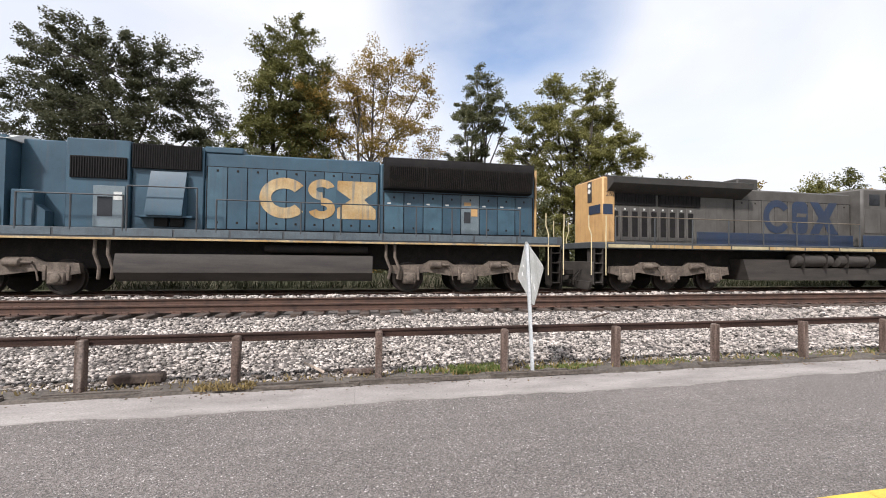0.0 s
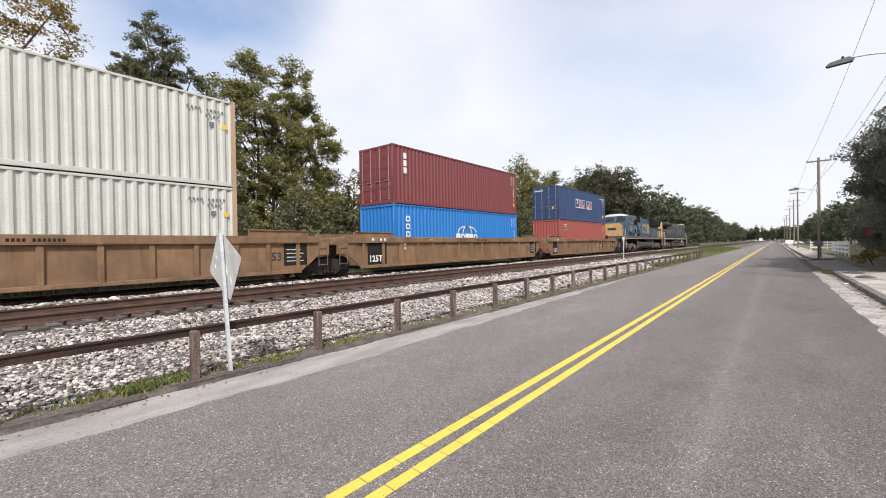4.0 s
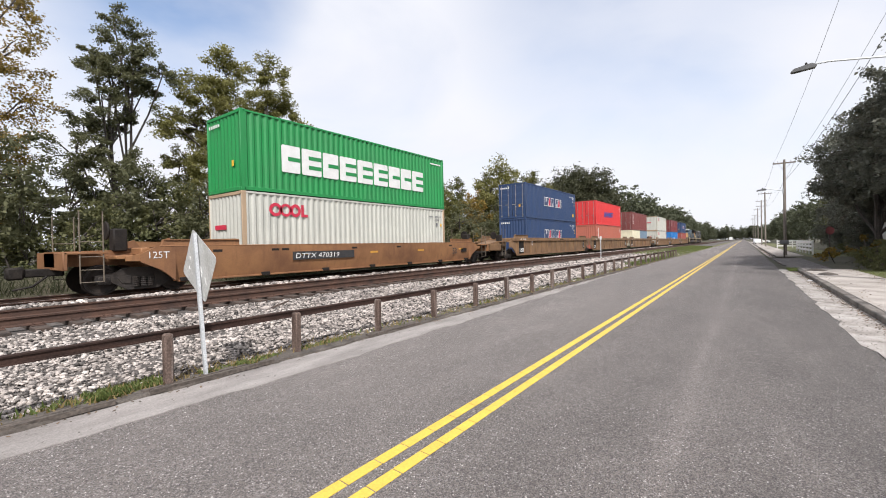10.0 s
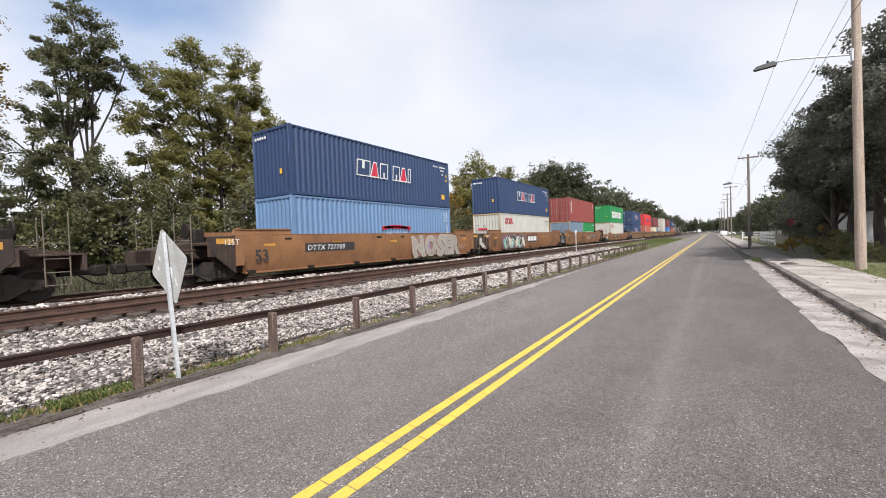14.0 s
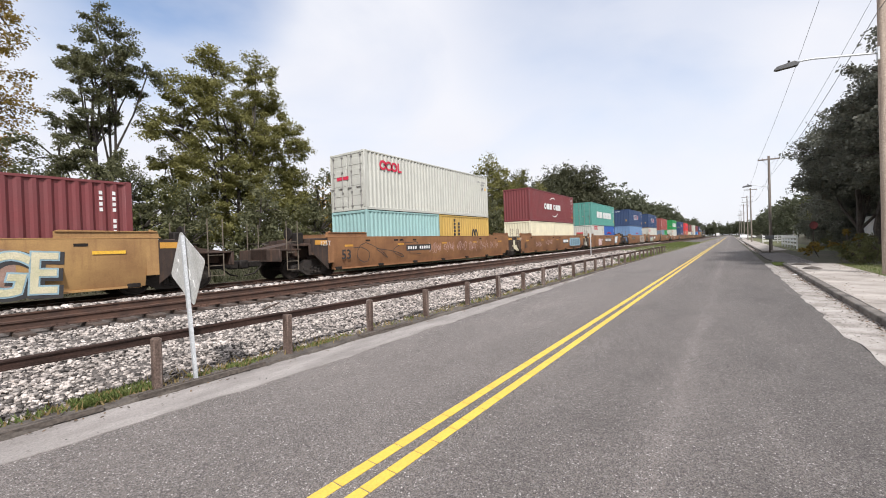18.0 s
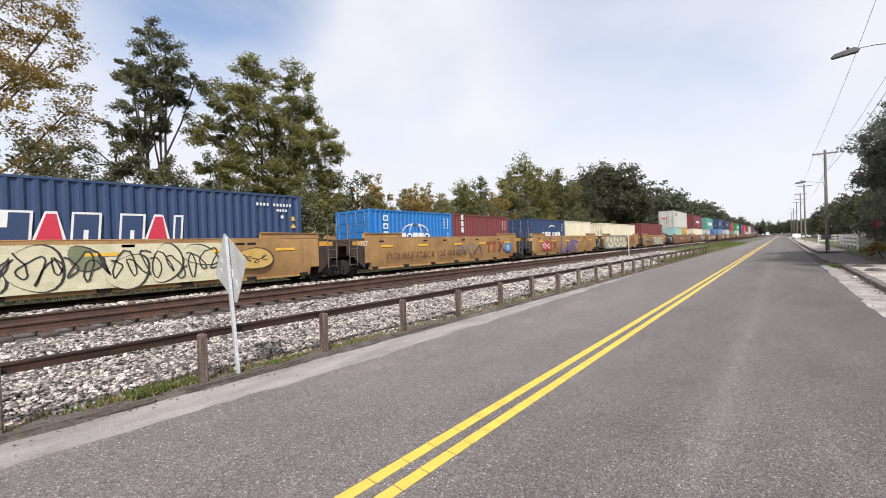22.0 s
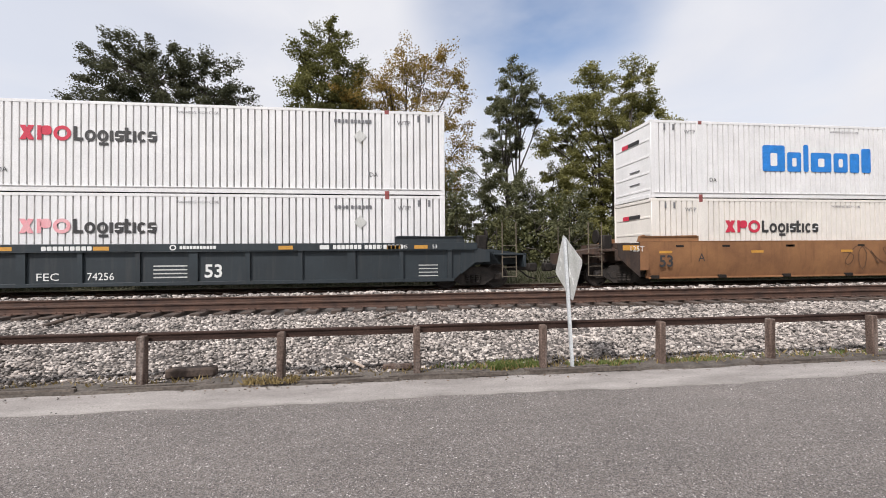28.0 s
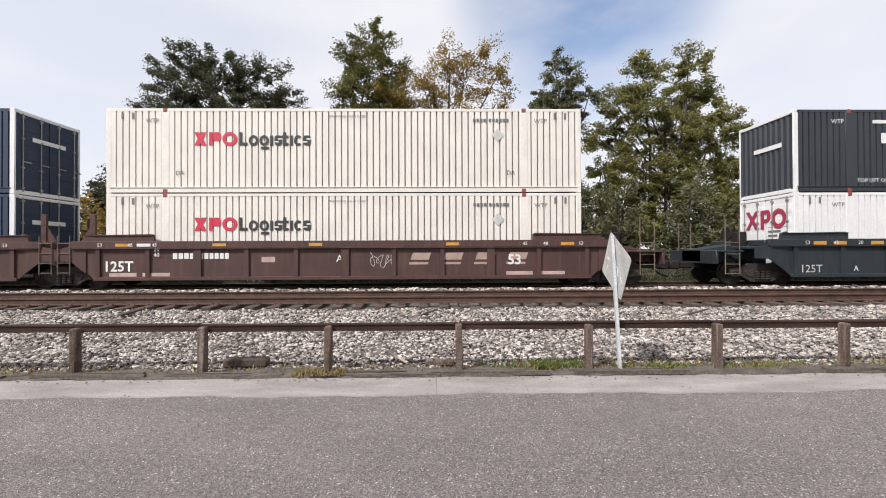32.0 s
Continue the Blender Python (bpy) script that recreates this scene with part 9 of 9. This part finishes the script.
tree(0.4, YT, tree_meshes([(0.6, 0, 14.6, 1.2, 1.2), (2.6, 0, 14.6, 1.2, 1.2), (-1.4, 0, 13.2, 1.1, 1.2), (1.6, 0, 13.0, 1.5, 1.2), (3.7, 0, 12.8, 1.1, 1.2), (-2.8, 0, 11.4, 1.2, 1.2), (0, 0, 11.2, 1.7, 1.2), (3.2, 0, 10.8, 1.5, 1.1), (-1.8, 0, 9.2, 1.5, 1.3), (1.6, 0, 9.2, 1.6, 1.2), (4.1, 0, 8.8, 1.0, 1.1), (0.2, 0, 7.0, 1.5, 1.2), (3.4, 0, 6.8, 1.5, 1.3), (-2.2, 0, 6.6, 1.1, 1.3), (-3.6, 0, 12.0, 1.1, 1.1), (-4.1, 0, 10.2, 1.1, 1.1), (-3.2, 0, 8.4, 1.3, 1.2), (-0.6, 0, 12.2, 1.2, 1.1)], 13, F_GOLD, 0.13, 120, 2.9, 0.18, 2, 0.72),
     "autumn tree with sparse yellow-brown leaves and pale stems", 1.02, 0.0, 1.0)
tree(8.3, YT, tree_meshes([(-0.36, 0, 14.5, 0.82, 1.0), (0.65, 0, 14.0, 0.82, 1.0), (-1.01, 0, 12.9, 0.77, 1.0), (0.07, 0, 12.7, 1.29, 1.3), (-0.5, 0, 11.4, 1.2, 1.0), (0.79, 0, 12.2, 0.86, 1.1), (0.36, 0, 10.9, 0.86, 0.9), (-1.01, 0, 10.0, 0.95, 0.8), (0.22, 0, 9.4, 0.69, 0.8), (-0.86, 0, 7.9, 0.86, 0.7), (2.09, 0, 12.5, 0.65, 0.6), (1.37, 0, 11.6, 0.52, 0.5), (-1.51, 0, 8.9, 0.77, 0.7), (-0.65, 0, 9.0, 0.77, 0.7), (-2.07, 0, 6.9, 1.17, 1.2), (-0.36, 0, 6.0, 1.44, 1.4), (1.17, 0, 5.4, 1.26, 1.5), (-2.34, 0, 4.2, 1.62, 1.7), (1.98, 0, 3.8, 1.35, 1.8), (0.0, 0, 3.0, 2.16, 1.7)], 14, F_DARK2, 0.12, 190, 3.9, 0.17, 2, 0.46),
     "tall slender tree with bare dark trunks and a high crown", 1.0, 0.0, 0.975)
tree(15.6, YT, tree_meshes([(-1.7, 0, 13.7, 1.25, 1.5), (1.5, 0, 14.1, 1.35, 1.4), (2.6, 0, 13.0, 1.2, 1.2), (-3.4, 0, 11.8, 1.3, 1.1), (-1.6, 0, 11.8, 1.5, 1.2), (1.6, 0, 12.2, 1.4, 1.2), (3.8, 0, 11.3, 1.0, 1.1), (-4.9, 0, 9.6, 1.0, 0.9), (-2.8, 0, 9.8, 1.7, 1.3), (0.4, 0, 10.0, 1.9, 1.4), (3.0, 0, 9.8, 1.8, 1.4), (4.3, 0, 8.4, 1.1, 1.1), (-3.9, 0, 7.6, 1.3, 1.2), (-1.4, 0, 7.6, 1.9, 1.4), (1.8, 0, 7.4, 2.1, 1.5), (4.0, 0, 6.4, 1.4, 1.3), (-3.0, 0, 5.2, 1.9, 1.7), (0.4, 0, 5.0, 2.4, 1.8), (3.4, 0, 4.4, 2.0, 1.7), (-1.8, 0, 3.0, 2.4, 1.5)], 15, F_GREEN, 0.135, 180, 3.7, 0.22, 3, 0.58),
     "large yellow-green tree with two rounded tops", 1.03, 0.0, 0.945)

GEN = [tree_meshes([(0, 0, 9.6, 1.4, 1.6), (1.2, 0.4, 8.0, 1.6, 1.5), (-1.3, -0.3, 7.6, 1.6, 1.6), (0, 0.6, 5.6, 2.3, 1.9), (0.5, -1, 3.2, 2.2, 1.8)], 21, F_GREEN, 0.22, 70, 3.0, 0.18, 1, 0.8),
       tree_meshes([(0, 0, 10.2, 1.2, 1.8), (0.7, 0, 8.2, 1.6, 1.6), (-1.0, 0.5, 6.8, 1.9, 1.7), (0.6, -0.6, 4.4, 2.3, 2.0), (-0.6, 0, 2.4, 2.0, 1.4)], 22, F_OLIVE, 0.22, 70, 3.0, 0.16, 2, 0.75),
       tree_meshes([(0, 0, 8.8, 2.4, 1.8), (2.2, 0, 7.4, 2.0, 1.6), (-2.2, 0, 7.2, 2.2, 1.6), (0.5, 1, 5.6, 3.0, 1.8), (-0.5, -1.2, 3.4, 3.2, 1.9)], 23, F_DARK, 0.25, 66, 2.6, 0.25, 1, 0.9),
       tree_meshes([(0, 0, 6.4, 1.3, 1.6), (-0.8, 0, 5.0, 1.3, 1.3), (0.9, 0, 4.6, 1.4, 1.4), (0, 0, 2.6, 1.7, 1.6)], 24, F_GOLD, 0.22, 50, 2.6, 0.1, 2, 0.6)]
BUSH = [tree_meshes([(0, 0, 2.2, 1.5, 1.3), (1.2, 0, 1.4, 1.3, 1.0), (-1.2, 0.2, 1.5, 1.4, 1.1)], 31, F_BUSH, 0.15, 62, 3.8, 0.05, 3, 0.5),
        tree_meshes([(0, 0, 3.4, 1.2, 1.6), (0.8, 0, 2.0, 1.4, 1.3), (-0.9, 0, 1.7, 1.3, 1.2)], 32, F_DARK2, 0.15, 62, 3.8, 0.05, 3, 0.5),
        tree_meshes([(0, 0, 2.8, 1.3, 1.2), (1.0, 0, 1.6, 1.2, 1.1), (-1.0, 0, 1.8, 1.2, 1.2)], 33, F_GOLD, 0.17, 60, 3.4, 0.05, 3, 0.5)]
FAR = [tree_meshes([(0, 0, 9.6, 1.5, 1.6), (1.2, 0.4, 8.0, 1.6, 1.5), (-1.3, -0.3, 7.6, 1.6, 1.6), (0, 0.6, 5.6, 2.3, 1.9), (0.5, -1, 3.2, 2.2, 1.8)], 25, F_FAR_HAZE, 0.46, 22, 1.8, 0.18, 1, 0.85),
       tree_meshes([(0, 0, 10.2, 1.3, 1.8), (0.7, 0, 8.2, 1.6, 1.6), (-1.0, 0.5, 6.8, 1.9, 1.7), (0.6, -0.6, 4.4, 2.3, 2.0), (-0.6, 0, 2.4, 2.0, 1.4)], 26, F_FAR_HAZE, 0.46, 22, 1.8, 0.16, 1, 0.85),
       tree_meshes([(0, 0, 8.8, 2.4, 1.8), (2.2, 0, 7.4, 2.0, 1.6), (-2.2, 0, 7.2, 2.2, 1.6), (0.5, 1, 5.6, 3.0, 1.8), (-0.5, -1.2, 3.4, 3.2, 1.9)], 27, F_FAR_HAZE, 0.48, 22, 1.5, 0.25, 1, 1.0)]
NAMES = ["mid-green roadside tree with a loose crown", "slender olive-green tree with a narrow crown", "broad dark green tree in a distant wood", "small autumn tree with thin golden leaves"]
BN = ["dense green thicket along the railway", "tall olive thicket along the railway", "thin brown-gold thicket along the railway"]
rng = random.Random(77)
x = -48.0
while x < 75:
    k = rng.choice((0, 0, 1, 1, 1, 0, 1, 2))
    tree(x, rng.uniform(21.5, 25.5), BUSH[k], BN[k], rng.uniform(0.85, 1.35), rng.uniform(0, 360), rng.uniform(0.8, 1.2), "shrub", "shrub")
    x += rng.uniform(1.5, 2.6)
# young wood beyond the big trees
for x, y, k, s in ((-40, 32, 2, 1.1), (-33, 34, 1, 1.0), (-27, 36, 2, 0.8), (-21.5, 33, 1, 0.62), (-9, 38, 2, 0.75), (5, 40, 1, 0.7), (21.5, 30, 1, 0.58), (23.5, 27, 3, 0.85), (26, 29, 0, 0.55), (28.5, 26, 3, 0.8), (31, 30, 1, 0.55), (33.5, 27, 0, 0.52),
                   (36, 31, 3, 0.95), (38.5, 28, 1, 0.62), (41, 30, 0, 0.72), (44, 27, 3, 0.9), (46, 31, 1, 0.85), (49.5, 26, 0, 1.12), (52, 30, 1, 0.95), (55, 27, 0, 0.85), (58.5, 29, 2, 0.95), (62, 27, 1, 1.05), (66, 30, 2, 1.15), (70, 28, 0, 1.0)):
    tree(x, y, GEN[k], NAMES[k], s * (1.14 if 20 < x < 45 else 1.02), rng.uniform(0, 360))
x = 74.0
while x < 620:
    k = rng.choice((0, 1, 2, 2, 2))
    tall = 1.45 if 82 < x < 112 else (1.2 if x < 135 else rng.uniform(1.35, 1.75))
    tree(x, 25 + rng.uniform(0, 8) + x * 0.012, (FAR if x > 92 else GEN)[k], NAMES[k], tall * rng.uniform(0.88, 1.1), rng.uniform(0, 360))
    x += rng.uniform(3.2, 6) * (1 + x / 260)
for i in range(26):
    tree(640 + rng.uniform(0, 60), -22 + i * 2.6, FAR[i % 3], NAMES[i % 3], rng.uniform(1.3, 1.8), rng.uniform(0, 360))
# the near side: dark cedars and oaks
CED = [tree_meshes([(0, 0, 8.6, 1.6, 2.0), (1.4, 0, 6.8, 1.9, 1.8), (-1.5, 0, 6.4, 2.0, 1.8), (0.5, 1.2, 4.6, 2.6, 1.9), (-0.6, -1.4, 3.6, 2.6, 1.8), (0.8, 0, 2.0, 2.8, 1.6)], 41, F_CEDAR, 0.2, 60, 3.4, 0.3, 2, 0.75, 0, -0.15),
       tree_meshes([(0, 0, 9.6, 2.4, 1.6), (2.4, 0, 8.4, 2.0, 1.5), (-2.3, 0, 8.0, 2.2, 1.6), (0, 1.5, 6.2, 3.2, 1.9), (1.0, -1.6, 4.6, 3.2, 1.8), (-1.6, 0.4, 2.6, 2.8, 1.8)], 42, F_CEDAR, 0.2, 60, 3.0, 0.36, 2, 0.8, 0, -0.15),
       tree_meshes([(0, 0, 9.4, 2.2, 1.5), (2.2, 0.6, 8.2, 1.9, 1.4), (-2.3, 0, 7.8, 2.0, 1.5), (0.4, 1.6, 6.4, 2.8, 1.6), (0.8, -1.8, 5.4, 2.8, 1.4), (-1.8, 0.4, 4.8, 2.4, 1.3), (2.6, 0, 5.2, 1.8, 1.1)], 43, F_CEDAR, 0.15, 125, 3.0, 0.3, 2, 0.62, 0, -0.15)]
for x, y, k, s in ((26.0, -10.6, 2, 1.25), (29.5, -8.6, 2, 1.12), (34, -8.4, 2, 1.06), (38.5, -7.6, 2, 1.02), (43, -8.2, 2, 1.0), (43.5, -8.0, 0, 0.5), (45.5, -8.8, 0, 0.62), (52.5, -8.0, 0, 0.66), (52, -9.6, 1, 0.85), (56, -10.2, 0, 0.95), (62, -11.0, 1, 0.9), (70, -12.0, 0, 0.9)):
    tree(x, y, CED[k], "dense dark cedar with drooping boughs beside the road", s, rng.uniform(0, 360))
x = 78.0
while x < 600:
    k = rng.choice((0, 1, 2))
    tree(x, -11.5 - rng.uniform(0, 6) - x * 0.004, (FAR if x > 92 else GEN)[k], NAMES[k], rng.uniform(0.85, 1.2), rng.uniform(0, 360))
    x += rng.uniform(4, 8) * (1 + x / 300)
for x, y, k, s in ((26.5, -5.3, 0, 0.36), (28.2, -5.2, 0, 0.42), (30.2, -5.8, 1, 0.3), (24.6, -5.8, 0, 0.28), (22.6, -6.4, 0, 0.26), (32.0, -6.2, 0, 0.36), (48.5, -7.2, 0, 0.5), (20.3, -6.9, 0, 0.26), (18, -7.2, 0, 0.26)):
    tree(x, y, BUSH[k], "low green bush at the lawn's edge", s, rng.uniform(0, 360), 1.0, "shrub", "shrub")
yb = tree_meshes([(0, 0, 0.75, 0.5, 0.55), (0.4, 0, 0.5, 0.4, 0.35)], 34, F_YELLOW, 0.12, 60, 22, 0.02, 3, 0.2)
tree(33.6, -5.1, yb, "small yellowing shrub beside the pavement", 1.3, 20, 1.0, "shrub", "shrub")


# ---- grass and litter at the road's edge ----
def grass(name, zones, seed, label, mat, h=0.16):
    g = np.random.default_rng(seed)
    vs = []
    for x0, x1, y0, y1, n, hh in zones:
        p = np.c_[g.uniform(x0, x1, n), g.uniform(y0, y1, n), np.full(n, 0.02)]
        p[:, 2] += np.interp(p[:, 1], [5.5, 5.9, 6.2, 7.5, 9.2, 10.2], [0.02, 0.0, 0.03, 0.12, 0.25, 0.27])
        a = g.uniform(0, 6.283, n)
        w = np.c_[np.cos(a), np.sin(a), np.zeros(n)] * g.uniform(0.007, 0.017, n)[:, None]
        top = np.c_[g.normal(0, 0.45, n), g.normal(0, 0.45, n), np.ones(n)] * (hh * g.uniform(0.35, 1.2, n))[:, None]
        vs.append(np.stack([p - w, p + w, p + top * 0.6 + w * 0.7, p + top], 1).reshape(-1, 3))
    v = np.concatenate(vs)
    n = len(v) // 4
    me = bpy.data.meshes.new(name)
    me.vertices.add(len(v))
    me.vertices.foreach_set("co", v.reshape(-1))
    me.loops.add(n * 4)
    me.loops.foreach_set("vertex_index", np.arange(n * 4))
    me.polygons.add(n)
    me.polygons.foreach_set("loop_start", np.arange(n) * 4)
    me.update(calc_edges=True)
    me.materials.append(mat)
    tagged(new(name, me), label, "grass", kind="stuff")


# very dark green: the shade seen under the cars is put into it
F_BANKSHADE = leafy("bank_shade_green", (0.03, 0.036, 0.016), (0.06, 0.064, 0.03), 0.2)
F_GRASS = leafy("grass_green", (0.085, 0.125, 0.032), (0.18, 0.2, 0.065), 0.3)
F_DRY = leafy("grass_dry", (0.22, 0.16, 0.07), (0.3, 0.23, 0.1), 0.25)
grass("grass", [(1.35, 2.1, 5.68, 6.05, 1300, 0.075), (2.5, 3.6, 5.66, 5.92, 700, 0.055), (3.9, 5.2, 5.66, 5.92, 600, 0.05), (0.6, 1.3, 5.7, 6.0, 90, 0.09), (5.0, 9.0, 5.65, 5.95, 160, 0.08), (9, 30, 5.6, 6.0, 900, 0.1), (30, 48, 5.6, 6.6, 4000, 0.2), (48, 110, 5.6, 10, 16000, 0.25), (14, 27, -5.2, -4.05, 5000, 0.1), (26.2, 28.2, -2.2, -1.75, 900, 0.1)], 5, "tufts of green grass growing along the guard rail", F_GRASS)
# blades added behind the track to darken the view beneath the cars
grass("undergrowth", [(-50, 70, 18.9, 21.5, 26000, 0.9), (70, 160, 18.9, 22, 5000, 1.1)], 7, "dark blades added on the bank for the shade under the cars", F_BANKSHADE)
grass("dry_grass", [(-1.9, -1.2, 5.45, 5.7, 500, 0.07), (-6, 6, 5.6, 5.95, 900, 0.07), (1.0, 5.2, 5.6, 6.1, 260, 0.1), (6, 40, 5.55, 6.0, 1500, 0.1)], 6, "dry yellow grass and weeds at the berm", F_DRY)


def litter(kind, x, y, z, turn, mat, size, label):
    th = empty(kind)
    b = B()
    l, w, h = size
    if kind == "broken_stick":
        b.tube([(-l / 2, 0, 0), (0, 0.01, 0.01), (l / 2, 0, 0)], w, 7, w * 0.7)
    else:
        b.box(-l / 2, l / 2, -w / 2, w / 2, 0, h, min(w, h) * 0.2)
    part("piece", b, mat, th)
    th.matrix_basis = pose(x, y, z, 0, -18 if kind == "broken_stick" else 0, turn)
    tagged(th, label, "debris")


litter("broken_stick", -0.55, 5.98, 0.14, 150, M_POLE, (0.34, 0.022, 0.02), "pale broken stick lying on the ballast")
litter("timber_block", -2.72, 6.02, 0.02, 4, M_TIE, (0.62, 0.16, 0.13), "dark rotten timber block half sunk in ballast")
litter("timber_block", 0.05, 5.98, 0.03, -3, M_WOOD, (0.42, 0.1, 0.07), "grey scrap of timber on the ballast")
litter("broken_stick", -0.2, 9.2, 0.3, 12, M_TIE, (0.5, 0.03, 0.02), "dark stick on the ballast shoulder")
litter("broken_stick", 5.6, 9.0, 0.28, -8, M_TIE, (0.7, 0.03, 0.02), "dark stick on the ballast shoulder")
litter("broken_stick", -6.9, 9.3, 0.3, 5, M_TIE, (0.9, 0.05, 0.02), "dark stick on the ballast shoulder")


# ---- what moves ----
def motions():
    for th, x, y, z in TRAIN:
        walk(th, [(t, pose(x + SPEED * t, y, z)) for t in (0.0, 8.0, 16.0, 24.0, 32.0)])
    for (dx, r), obs in WHEELS.items():
        walk(obs[0], [(i / 30.0, pose(dx, 0, r, 0, math.degrees(SPEED * i / 30.0 / r), 0)) for i in range(961)])
        act = obs[0].animation_data.action
        for o in obs[1:]:
            o.rotation_mode = "QUATERNION"
            o.animation_data_create()
            o.animation_data.action = act
            o.animation_data.action_slot = act.slots[0]


motions()
